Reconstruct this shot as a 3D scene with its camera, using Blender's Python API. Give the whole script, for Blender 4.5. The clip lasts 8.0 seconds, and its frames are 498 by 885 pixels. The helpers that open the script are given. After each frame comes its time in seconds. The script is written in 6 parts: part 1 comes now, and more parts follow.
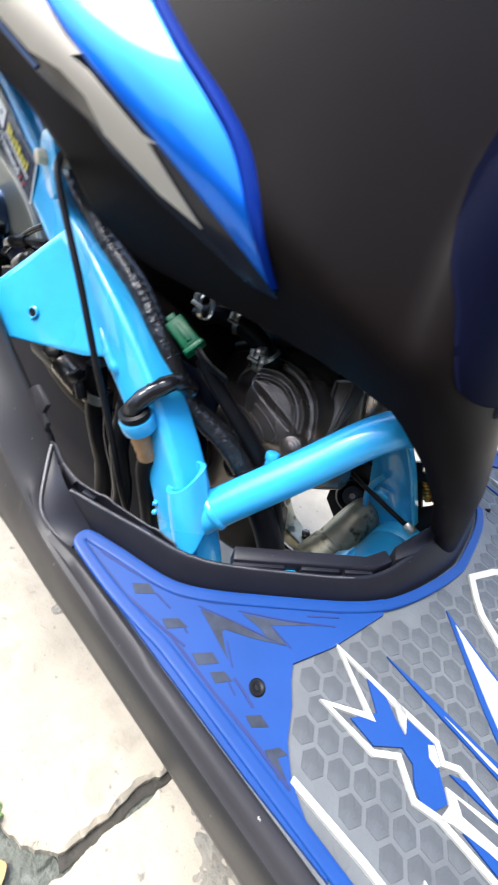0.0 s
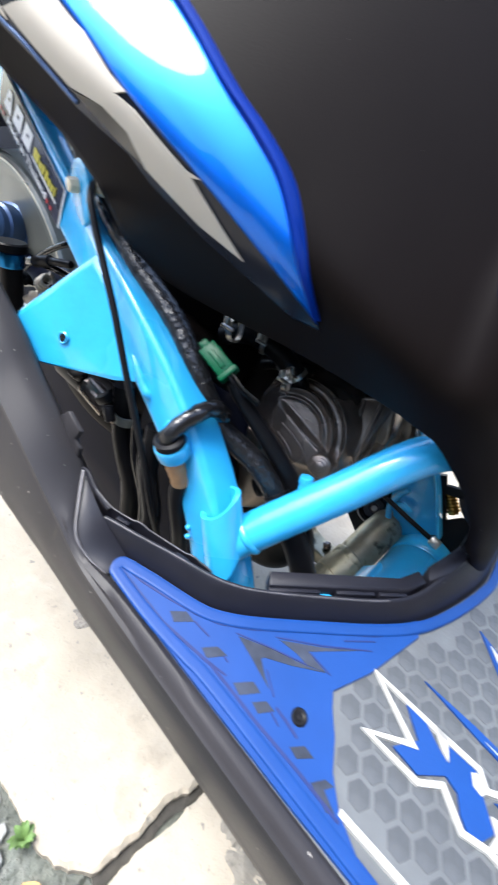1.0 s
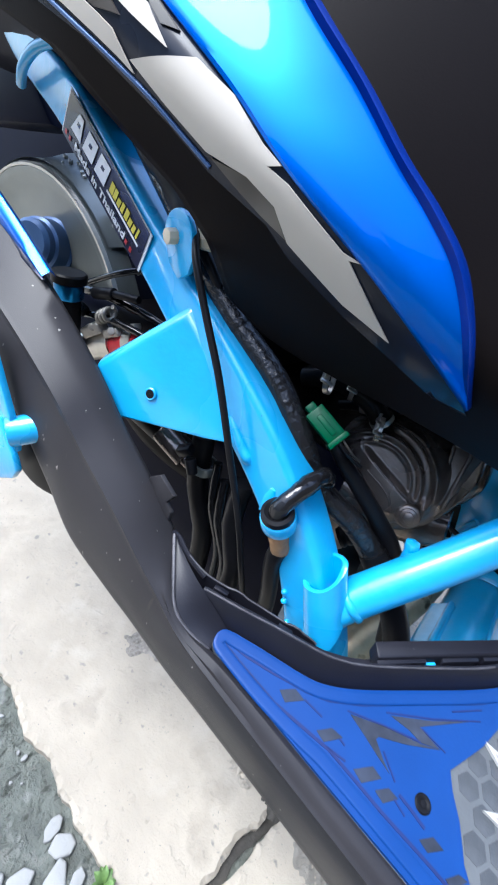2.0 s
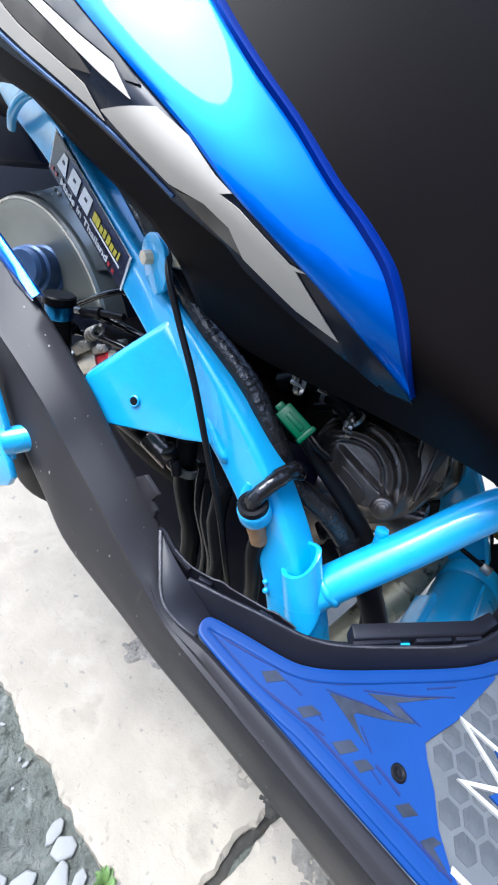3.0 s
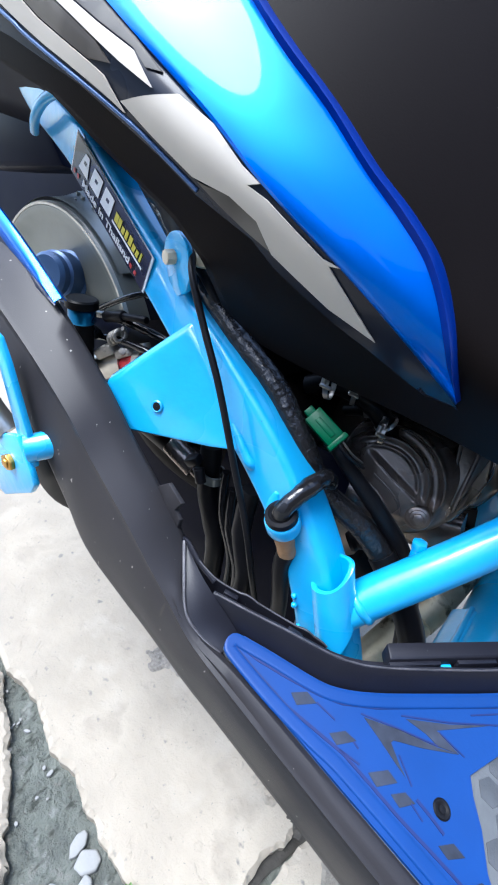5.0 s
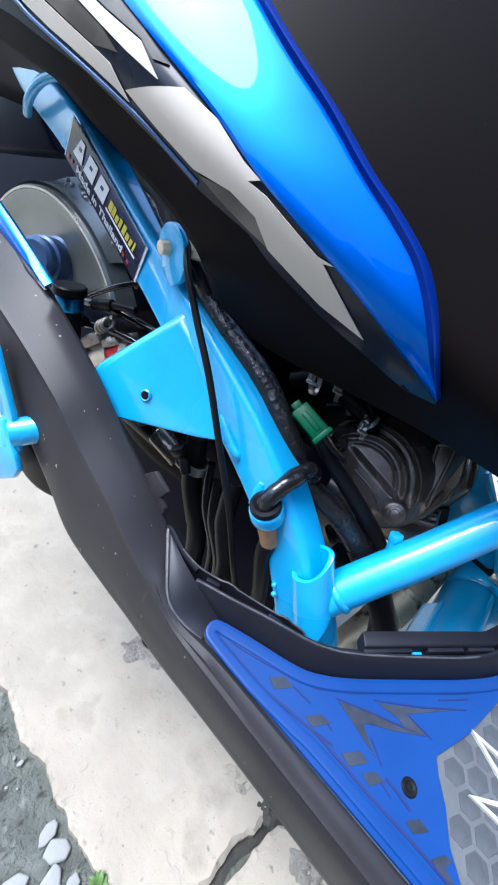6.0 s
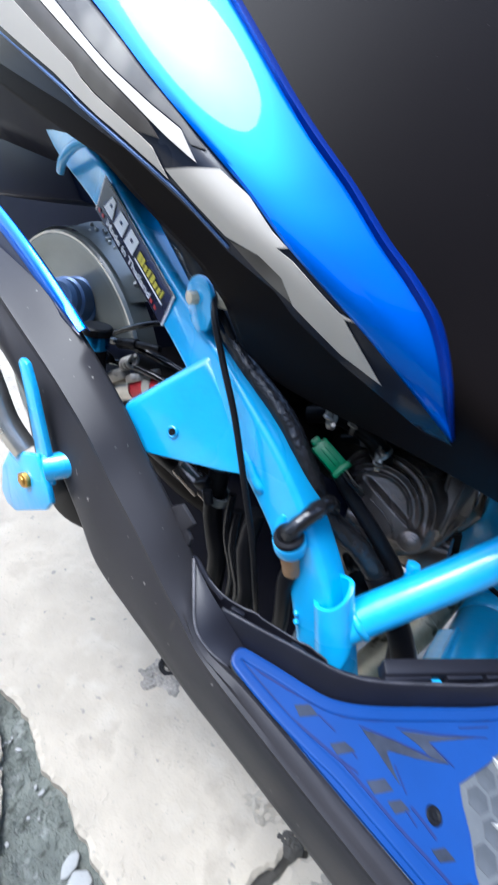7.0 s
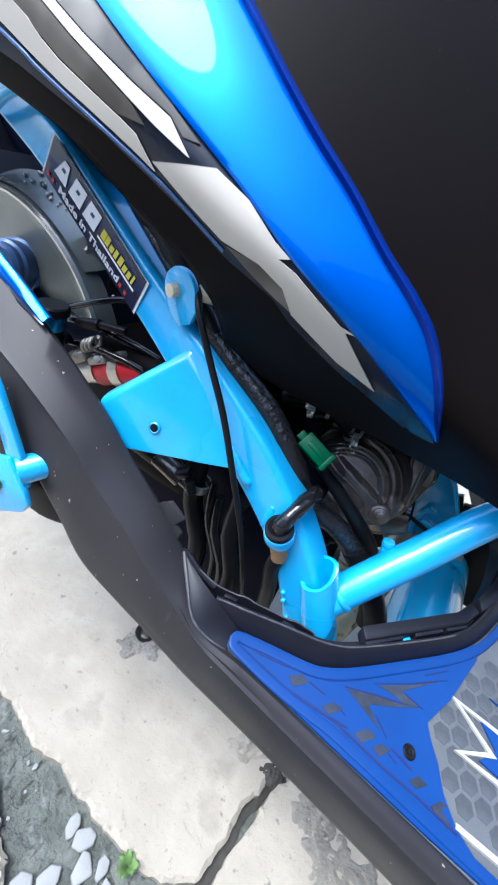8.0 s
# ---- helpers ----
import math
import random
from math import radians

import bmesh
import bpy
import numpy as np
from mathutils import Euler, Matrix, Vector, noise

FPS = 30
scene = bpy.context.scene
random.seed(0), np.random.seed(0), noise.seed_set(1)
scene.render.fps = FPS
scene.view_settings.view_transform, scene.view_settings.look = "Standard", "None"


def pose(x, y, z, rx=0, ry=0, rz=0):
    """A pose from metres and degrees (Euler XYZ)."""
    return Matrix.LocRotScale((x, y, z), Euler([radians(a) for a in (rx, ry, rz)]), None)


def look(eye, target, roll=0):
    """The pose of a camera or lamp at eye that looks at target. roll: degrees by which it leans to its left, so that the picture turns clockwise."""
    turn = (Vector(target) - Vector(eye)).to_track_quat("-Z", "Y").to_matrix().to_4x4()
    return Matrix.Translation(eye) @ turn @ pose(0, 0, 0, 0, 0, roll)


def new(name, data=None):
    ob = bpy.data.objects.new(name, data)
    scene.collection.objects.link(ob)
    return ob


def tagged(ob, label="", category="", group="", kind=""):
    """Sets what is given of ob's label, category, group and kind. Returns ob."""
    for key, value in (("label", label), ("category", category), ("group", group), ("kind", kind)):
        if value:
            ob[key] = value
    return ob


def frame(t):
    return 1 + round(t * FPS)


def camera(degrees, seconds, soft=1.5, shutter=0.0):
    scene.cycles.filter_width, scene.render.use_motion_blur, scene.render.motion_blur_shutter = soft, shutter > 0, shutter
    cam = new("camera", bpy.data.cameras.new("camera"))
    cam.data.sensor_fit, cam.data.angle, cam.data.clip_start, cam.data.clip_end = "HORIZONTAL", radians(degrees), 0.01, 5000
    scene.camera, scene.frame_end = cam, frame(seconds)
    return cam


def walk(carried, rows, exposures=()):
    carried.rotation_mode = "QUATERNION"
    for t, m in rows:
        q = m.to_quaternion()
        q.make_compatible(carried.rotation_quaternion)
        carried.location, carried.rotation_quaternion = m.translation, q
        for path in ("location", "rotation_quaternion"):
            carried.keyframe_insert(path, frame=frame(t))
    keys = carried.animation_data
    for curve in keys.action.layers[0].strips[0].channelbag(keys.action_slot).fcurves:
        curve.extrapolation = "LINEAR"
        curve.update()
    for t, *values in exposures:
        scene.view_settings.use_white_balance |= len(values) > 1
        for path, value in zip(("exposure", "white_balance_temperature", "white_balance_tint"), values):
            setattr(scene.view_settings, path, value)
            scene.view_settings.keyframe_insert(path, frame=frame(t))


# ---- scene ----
cam = camera(61.2, 8.0, soft=2.0, shutter=0.5)
PATH = [
    (0, (-0.0381, -0.3204, 0.4933), (-0.4934, 0.4143, -0.0096), 17.79),
    (0.5, (-0.0170, -0.3013, 0.5120), (-0.4828, 0.4258, 0.0076), 12.20),
    (1, (-0.0623, -0.3280, 0.5018), (-0.5213, 0.4011, -0.0060), 16.86),
    (1.5, (-0.1071, -0.3380, 0.5075), (-0.5728, 0.3655, -0.0295), 15.54),
    (2, (-0.1468, -0.3437, 0.5211), (-0.5779, 0.3750, -0.0245), 17.17),
    (2.2, (-0.1272, -0.3534, 0.5204), (-0.5493, 0.3907, 0.0025), 17.55),
    (3.5, (-0.1187, -0.3526, 0.5297), (-0.5910, 0.3649, 0.0176), 12.88),
    (4, (-0.1273, -0.3488, 0.5227), (-0.6077, 0.3582, 0.0035), 13.12),
    (4.2, (-0.1356, -0.3540, 0.5236), (-0.6177, 0.3624, 0.0192), 14.24),
    (5.3, (-0.1282, -0.3420, 0.5211), (-0.6232, 0.3514, -0.0025), 12.18),
    (5.5, (-0.1318, -0.3456, 0.5244), (-0.6226, 0.3594, 0.0125), 13.43),
    (6, (-0.1286, -0.3538, 0.5193), (-0.5812, 0.3773, 0.0087), 16.31),
    (6.5, (-0.1076, -0.3514, 0.5155), (-0.5744, 0.3712, 0.0055), 14.32),
    (7, (-0.1346, -0.3706, 0.5330), (-0.6191, 0.3647, 0.0592), 15.06),
    (7.5, (-0.1910, -0.3544, 0.5575), (-0.5211, 0.3737, -0.0432), 16.18),
    (8, (-0.1748, -0.3796, 0.5548), (-0.4895, 0.3965, 0.0083), 18.65),
]
EXPOSURES = [(0, 2.27, 6250, 8), (0.5, 2.46, 6500, 8), (1, 2.26, 6150, 8), (1.5, 2.03, 5800, 8), (2, 1.86, 5600, 8), (3.5, 1.95, 5600, 8), (5.5, 1.85, 5550, 8), (8, 1.81, 5520, 8)]
walk(cam, [(t, look(eye, target, roll)) for t, eye, target, roll in PATH], EXPOSURES)

# ---- world, sun, exposure ----
world = bpy.data.worlds.new("sky")
scene.world = world
world.use_nodes = True
wn = world.node_tree
sky = wn.nodes.new("ShaderNodeTexSky")
sky.sky_type, sky.sun_disc = "NISHITA", False
sky.sun_elevation, sky.sun_rotation = radians(64), radians(215)
sky.air_density, sky.dust_density, sky.ozone_density = 1.0, 3.0, 1.0
back = wn.nodes["Background"]
back.inputs["Strength"].default_value = 0.15
wn.links.new(sky.outputs["Color"], back.inputs["Color"])

sun_data = bpy.data.lights.new("sun", "SUN")
sun_data.energy, sun_data.angle, sun_data.color = 1.3, radians(32), (1.0, 0.985, 0.95)
sun = new("sun", sun_data)
sun.matrix_world = look((0, 0, 5), (1.39, 2.00, 0))


# ---- materials ----
def material(name, base, rough=0.5, metal=0.0, vary=0.12, scale=60.0, bump=0.0, bump_scale=400.0, coat=0.0, second=None, second_at=0.62, spec=0.5):
    """A surface with variation at two scales, fine relief and, with second, patches of a second colour."""
    m = bpy.data.materials.new(name)
    m.use_nodes = True
    nt = m.node_tree
    b = nt.nodes["Principled BSDF"]
    co = nt.nodes.new("ShaderNodeTexCoord")
    n1 = nt.nodes.new("ShaderNodeTexNoise")
    n1.inputs["Scale"].default_value, n1.inputs["Detail"].default_value = scale, 6
    n2 = nt.nodes.new("ShaderNodeTexNoise")
    n2.inputs["Scale"].default_value, n2.inputs["Detail"].default_value = scale * 0.17, 3
    for n in (n1, n2):
        nt.links.new(co.outputs["Object"], n.inputs["Vector"])
    add = nt.nodes.new("ShaderNodeMath")
    add.operation = "ADD"
    nt.links.new(n1.outputs["Fac"], add.inputs[0])
    nt.links.new(n2.outputs["Fac"], add.inputs[1])
    span = nt.nodes.new("ShaderNodeMapRange")
    span.inputs["From Min"].default_value, span.inputs["From Max"].default_value = 0.6, 1.4
    span.inputs["To Min"].default_value, span.inputs["To Max"].default_value = 1 - vary, 1 + vary
    nt.links.new(add.outputs[0], span.inputs["Value"])
    mul = nt.nodes.new("ShaderNodeVectorMath")
    mul.operation = "SCALE"
    mul.inputs[0].default_value = base
    nt.links.new(span.outputs[0], mul.inputs["Scale"])
    colour = mul.outputs[0]
    if second:
        ramp = nt.nodes.new("ShaderNodeMapRange")
        ramp.inputs["From Min"].default_value, ramp.inputs["From Max"].default_value = second_at, second_at + 0.08
        nt.links.new(n1.outputs["Fac"], ramp.inputs["Value"])
        mix = nt.nodes.new("ShaderNodeMix")
        mix.data_type = "RGBA"
        nt.links.new(ramp.outputs[0], mix.inputs["Factor"])
        nt.links.new(colour, mix.inputs["A"])
        mix.inputs["B"].default_value = (*second, 1)
        colour = mix.outputs["Result"]
    nt.links.new(colour, b.inputs["Base Color"])
    rr = nt.nodes.new("ShaderNodeMapRange")
    rr.inputs["From Min"].default_value, rr.inputs["From Max"].default_value = 0.3, 0.7
    rr.inputs["To Min"].default_value, rr.inputs["To Max"].default_value = max(rough - 0.08, 0.02), min(rough + 0.08, 1)
    nt.links.new(n2.outputs["Fac"], rr.inputs["Value"])
    nt.links.new(rr.outputs[0], b.inputs["Roughness"])
    b.inputs["Metallic"].default_value = metal
    b.inputs["Specular IOR Level"].default_value = spec
    b.inputs["Coat Weight"].default_value = coat
    b.inputs["Coat Roughness"].default_value = 0.05
    if bump:
        n3 = nt.nodes.new("ShaderNodeTexNoise")
        n3.inputs["Scale"].default_value, n3.inputs["Detail"].default_value = bump_scale, 4
        nt.links.new(co.outputs["Object"], n3.inputs["Vector"])
        bp = nt.nodes.new("ShaderNodeBump")
        bp.inputs["Strength"].default_value, bp.inputs["Distance"].default_value = bump, 0.002
        nt.links.new(n3.outputs["Fac"], bp.inputs["Height"])
        nt.links.new(bp.outputs[0], b.inputs["Normal"])
    return m


FRAME_BLUE = material("painted frame, light blue", (0.036, 0.385, 0.73), 0.30, vary=0.10, scale=45, bump=0.20, bump_scale=110, coat=0.7)
PANEL_BLUE = material("glossy blue bodywork", (0.0, 0.122, 0.62), 0.34, metal=0.75, vary=0.04, scale=20, coat=0.55, spec=0.3)
PANEL_BLUE.node_tree.nodes["Principled BSDF"].inputs["Coat Roughness"].default_value = 0.03
# the stripe's paint again, darkened where it mirrors no sky
SHADED_BLUE = material("stripe blue darkened for dim reflection", (0.0, 0.020, 0.20), 0.40, metal=0.3, vary=0.06, scale=30, coat=0.15, spec=0.2)
DARK_PLASTIC = material("dark moulded plastic", (0.0058, 0.0043, 0.0040), 0.48, vary=0.25, scale=9, bump=0.05, bump_scale=900, spec=0.05)
FAIR_PLASTIC = material("grained charcoal plastic", (0.0285, 0.0268, 0.0285), 0.38, vary=0.15, scale=30, bump=0.07, bump_scale=1400, second=(0.033, 0.030, 0.030), second_at=0.70, spec=0.17)
RIM_PLASTIC = material("black footboard plastic", (0.0105, 0.0105, 0.0150), 0.38, vary=0.2, scale=40, bump=0.05, bump_scale=700, spec=0.28)
# paler plastic that paints highlights onto edges
EDGE_GLINT = material("pale plastic for painted edge glints", (0.060, 0.057, 0.062), 0.42, vary=0.6, scale=220, bump=0.2, bump_scale=600)
DECAL_DARK = material("dark glossy film", (0.010, 0.013, 0.022), 0.25, vary=0.1, coat=0.12, spec=0.2)
DECAL_GREY = material("grey glossy film", (0.075, 0.066, 0.056), 0.45, vary=0.6, scale=25, coat=0.05, spec=0.12)
DECAL_SMOKE = material("smoky cream film", (0.052, 0.050, 0.048), 0.45, vary=0.8, scale=30, coat=0.05, spec=0.10)
DECAL_WHITE = material("warm white film", (0.50, 0.458, 0.390), 0.60, vary=0.06, scale=30, coat=0.04, spec=0.12)
MAT_BLUE = material("blue rubber", (0.004, 0.038, 0.174), 0.44, vary=0.08, scale=50, bump=0.05, bump_scale=600, spec=0.35)
MAT_GROOVE_SHADE = material("blue rubber darkened for groove shade", (0.003, 0.012, 0.09), 0.6, vary=0.1)
MAT_GREY = material("grey rubber", (0.089, 0.094, 0.096), 0.5, vary=0.3, scale=40, bump=0.2, bump_scale=500)
MAT_HEX = material("dark grey rubber", (0.058, 0.062, 0.065), 0.5, vary=0.35, scale=70, bump=0.25, bump_scale=500)
MAT_WHITE = material("white rubber lettering", (0.40, 0.395, 0.365), 0.5, vary=0.08, scale=60)
WORN = material("worn rubber patch", (0.027, 0.033, 0.050), 0.75, vary=0.5, scale=160, spec=0.25)
STEEL = material("zinc-plated steel", (0.55, 0.53, 0.48), 0.32, 0.9, vary=0.2, scale=90, bump=0.1)
BRASS = material("brass", (0.55, 0.32, 0.08), 0.3, 1.0, vary=0.3, scale=120)
CAST = material("oily cast aluminium", (0.205, 0.172, 0.146), 0.24, 0.7, vary=0.4, scale=60, bump=0.15, bump_scale=260)
CAST_LIGHT = material("dusty cast aluminium", (0.34, 0.32, 0.29), 0.45, 0.6, vary=0.35, scale=60, bump=0.3, bump_scale=260)
PIPE = material("heat-tinted steel pipe", (0.37, 0.345, 0.25), 0.42, 0.6, vary=0.5, scale=45, bump=0.2, bump_scale=200, second=(0.08, 0.075, 0.05), second_at=0.55)
RUBBER = material("black rubber hose", (0.0068, 0.0068, 0.0078), 0.36, vary=0.25, scale=60, spec=0.15)
TAPE = material("shiny black tape", (0.012, 0.012, 0.013), 0.20, vary=0.3, scale=150, bump=0.9, bump_scale=170)
VINYL = material("black vinyl sleeve", (0.008, 0.008, 0.009), 0.12, vary=0.2, scale=80, bump=0.35, bump_scale=120)
GREEN = material("green nylon", (0.0, 0.085, 0.030), 0.34, vary=0.1, scale=100, spec=0.25)
CREAM = material("cream nylon", (0.62, 0.54, 0.38), 0.45, vary=0.12, scale=150)
COPPER = material("tan tape", (0.36, 0.20, 0.09), 0.5, vary=0.25, scale=200)
RED = material("red silicone hose", (0.48, 0.015, 0.025), 0.35, vary=0.15, scale=90)
DRUM = material("dull grey painted metal", (0.19, 0.205, 0.19), 0.30, 0.35, vary=0.15, scale=30, bump=0.05)
ANODISED = material("blue anodised aluminium", (0.01, 0.16, 0.40), 0.25, 0.8, vary=0.1)
NAVY = material("navy sticker film", (0.010, 0.012, 0.035), 0.3, vary=0.1, coat=0.5)
DRUM_BLUE = material("blue-grey painted metal", (0.05, 0.10, 0.22), 0.35, 0.3, vary=0.15, scale=40)
COLUMN = material("navy-black column tone", (0.0026, 0.0032, 0.0105), 0.65, vary=0.2, scale=12, bump=0.05, bump_scale=900, spec=0.015)
NAVY_MATT = material("dull navy plastic", (0.0025, 0.0034, 0.0105), 0.42, vary=0.2, scale=30, spec=0.04)
STICKER_WHITE = material("white print", (0.75, 0.74, 0.72), 0.35, vary=0.03)
STICKER_YELLOW = material("yellow print", (0.62, 0.52, 0.04), 0.35, vary=0.05)
STICKER_RED = material("red print", (0.45, 0.03, 0.03), 0.35, vary=0.05)
CONCRETE = material("worn concrete", (0.326, 0.287, 0.224), 0.85, vary=0.24, scale=16, second=(0.282, 0.248, 0.194), second_at=0.58)


def roughen(m, layers, pit=None):
    """Relief in several grain sizes: rows of (scale, height in metres); pit: dark specks of that scale."""
    nt = m.node_tree
    b = nt.nodes["Principled BSDF"]
    co = nt.nodes.new("ShaderNodeTexCoord")
    total = None
    for scale, height in layers:
        n = nt.nodes.new("ShaderNodeTexNoise")
        n.inputs["Scale"].default_value, n.inputs["Detail"].default_value, n.inputs["Roughness"].default_value = scale, 8, 0.65
        nt.links.new(co.outputs["Object"], n.inputs["Vector"])
        k = nt.nodes.new("ShaderNodeMath")
        k.operation = "MULTIPLY_ADD"
        nt.links.new(n.outputs["Fac"], k.inputs[0])
        k.inputs[1].default_value = height
        if total:
            nt.links.new(total, k.inputs[2])
        else:
            k.inputs[2].default_value = 0
        total = k.outputs[0]
    bp = nt.nodes.new("ShaderNodeBump")
    bp.inputs["Strength"].default_value, bp.inputs["Distance"].default_value = 1.0, 1.0
    nt.links.new(total, bp.inputs["Height"])
    nt.links.new(bp.outputs[0], b.inputs["Normal"])
    if pit:
        v = nt.nodes.new("ShaderNodeTexNoise")
        v.inputs["Scale"].default_value, v.inputs["Detail"].default_value = pit, 3
        nt.links.new(co.outputs["Object"], v.inputs["Vector"])
        r = nt.nodes.new("ShaderNodeMapRange")
        r.inputs["From Min"].default_value, r.inputs["From Max"].default_value = 0.66, 0.74
        nt.links.new(v.outputs["Fac"], r.inputs["Value"])
        mix = nt.nodes.new("ShaderNodeMix")
        mix.data_type = "RGBA"
        nt.links.new(r.outputs[0], mix.inputs["Factor"])
        nt.links.new(b.inputs["Base Color"].links[0].from_socket, mix.inputs["A"])
        mix.inputs["B"].default_value = (0.17, 0.16, 0.14, 1)
        nt.links.new(mix.outputs["Result"], b.inputs["Base Color"])




def flake(m, scale, at, depth, wide=0.03):
    """Shallow steps where a thin top layer has broken away, added to the relief."""
    nt = m.node_tree
    bp = [n for n in nt.nodes if n.bl_idname == "ShaderNodeBump"][-1]
    co = nt.nodes.new("ShaderNodeTexCoord")
    n = nt.nodes.new("ShaderNodeTexNoise")
    n.inputs["Scale"].default_value, n.inputs["Detail"].default_value, n.inputs["Roughness"].default_value, n.inputs["Distortion"].default_value = scale, 9, 0.6, 0.4
    nt.links.new(co.outputs["Object"], n.inputs["Vector"])
    r = nt.nodes.new("ShaderNodeMapRange")
    r.inputs["From Min"].default_value, r.inputs["From Max"].default_value = at, at + wide
    r.inputs["To Min"].default_value, r.inputs["To Max"].default_value = 0.0, depth
    nt.links.new(n.outputs["Fac"], r.inputs["Value"])
    add = nt.nodes.new("ShaderNodeMath")
    add.operation = "ADD"
    nt.links.new(bp.inputs["Height"].links[0].from_socket, add.inputs[0])
    nt.links.new(r.outputs[0], add.inputs[1])
    nt.links.new(add.outputs[0], bp.inputs["Height"])


def speck(m, scale, at, colour, stretch=(1, 1, 1), wide=0.03):
    """Sparse marks of another colour; stretched, they become scratches."""
    nt = m.node_tree
    b = nt.nodes["Principled BSDF"]
    co = nt.nodes.new("ShaderNodeTexCoord")
    mp = nt.nodes.new("ShaderNodeMapping")
    mp.inputs["Scale"].default_value = stretch
    mp.inputs["Rotation"].default_value = (0.3, 0.5, 0.2)
    n = nt.nodes.new("ShaderNodeTexNoise")
    n.inputs["Scale"].default_value, n.inputs["Detail"].default_value = scale, 2
    nt.links.new(co.outputs["Object"], mp.inputs["Vector"])
    nt.links.new(mp.outputs[0], n.inputs["Vector"])
    r = nt.nodes.new("ShaderNodeMapRange")
    r.inputs["From Min"].default_value, r.inputs["From Max"].default_value = at, at + wide
    nt.links.new(n.outputs["Fac"], r.inputs["Value"])
    mix = nt.nodes.new("ShaderNodeMix")
    mix.data_type = "RGBA"
    nt.links.new(r.outputs[0], mix.inputs["Factor"])
    nt.links.new(b.inputs["Base Color"].links[0].from_socket, mix.inputs["A"])
    mix.inputs["B"].default_value = (*colour, 1)
    nt.links.new(mix.outputs["Result"], b.inputs["Base Color"])


roughen(CONCRETE, ((9, 0.005), (40, 0.0016), (170, 0.0006), (600, 0.0003)), 70)
flake(CONCRETE, 15, 0.54, 0.0003, 0.08)
flake(CONCRETE, 60, 0.60, 0.0004, 0.05)
speck(CONCRETE, 26, 0.58, (0.356, 0.318, 0.254), wide=0.20)
speck(CONCRETE, 7, 0.56, (0.268, 0.236, 0.186), wide=0.30)
speck(CONCRETE, 340, 0.70, (0.20, 0.185, 0.155), wide=0.06)
speck(FAIR_PLASTIC, 300, 0.737, (0.30, 0.28, 0.25), (1, 1, 0.35))
speck(FAIR_PLASTIC, 130, 0.735, (0.045, 0.040, 0.037), (1, 1, 0.3))
speck(RIM_PLASTIC, 420, 0.775, (0.30, 0.29, 0.28))
speck(DARK_PLASTIC, 330, 0.80, (0.20, 0.19, 0.18))
speck(DECAL_SMOKE, 24, 0.47, (0.20, 0.185, 0.155), (1, 1, 0.6), 0.2)
speck(DECAL_GREY, 24, 0.45, (0.17, 0.155, 0.13), (1, 1, 0.6), 0.2)
speck(FRAME_BLUE, 300, 0.775, (0.02, 0.13, 0.24))
MORTAR = material("grey mortar and dirt", (0.142, 0.152, 0.128), 0.9, vary=0.40, scale=40, bump=1.0, bump_scale=90, second=(0.20, 0.20, 0.17), second_at=0.62)
roughen(MORTAR, ((22, 0.012), (60, 0.010), (150, 0.005), (420, 0.0014)), 90)
flake(MORTAR, 45, 0.55, 0.0022, 0.08)
speck(MORTAR, 110, 0.60, (0.055, 0.060, 0.047), (1, 0.5, 1), 0.10)
speck(MORTAR, 48, 0.60, (0.23, 0.24, 0.21), wide=0.10)
CRUMBLE = material("crumbled concrete", (0.33, 0.295, 0.235), 0.95, vary=0.3, scale=60)
roughen(CRUMBLE, ((80, 0.004), (260, 0.002), (700, 0.0008)), 120)
PITTED = material("pitted grey-brown concrete", (0.25, 0.228, 0.188), 0.95, vary=0.35, scale=60)
roughen(PITTED, ((60, 0.006), (200, 0.003), (600, 0.001)), 100)
DARK_FILL = material("dark ground fill and painted shade", (0.045, 0.041, 0.034), 0.95, vary=0.5, scale=80, bump=1.0, bump_scale=150)
STONE = material("white river stone", (0.25, 0.25, 0.236), 0.75, vary=0.12, scale=60, bump=0.3, bump_scale=300)
SAND = material("sandy grit", (0.215, 0.195, 0.165), 0.95, vary=0.6, scale=260, bump=1.0, bump_scale=500)
LEAF = material("weed leaf", (0.12, 0.20, 0.06), 0.5, vary=0.3, scale=200)
LEAF_DRY = material("dry leaf", (0.42, 0.26, 0.10), 0.7, vary=0.3, scale=200)
WHITEWASH = material("whitewashed wall", (0.72, 0.70, 0.66), 0.9, vary=0.08, scale=6, bump=0.3, bump_scale=60)
POT = material("grey plastic pot", (0.20, 0.21, 0.20), 0.6, vary=0.15, scale=20)
TARP = material("blue plastic sheet", (0.04, 0.32, 0.62), 0.4, vary=0.1, scale=10)
WALL_BROWN = material("dark brown wall toned for reflections", (0.10, 0.085, 0.075), 0.9, vary=0.2, scale=5, bump=0.3, bump_scale=60)
WALL_DARK = material("grey wall toned for bounced light", (0.38, 0.37, 0.355), 0.9, vary=0.2, scale=5, bump=0.3, bump_scale=60)


# ---- mesh helpers ----
def finish(name, bm, mat, parent=None, label="", smooth=40.0):
    me = bpy.data.meshes.new(name)
    bmesh.ops.recalc_face_normals(bm, faces=bm.faces)
    if smooth:
        cut = radians(smooth)
        for f in bm.faces:
            f.smooth = True
        for e in bm.edges:
            if len(e.link_faces) == 2 and e.calc_face_angle(0) > cut:
                e.smooth = False
    bm.to_mesh(me)
    bm.free()
    me.materials.append(mat)
    ob = new(name, me)
    ob.parent = parent
    if label:
        tagged(ob, label)
    return ob


def part(name, bm, mat, parent, label="", smooth=40.0):
    return finish(name, bm, mat, parent, label, smooth)


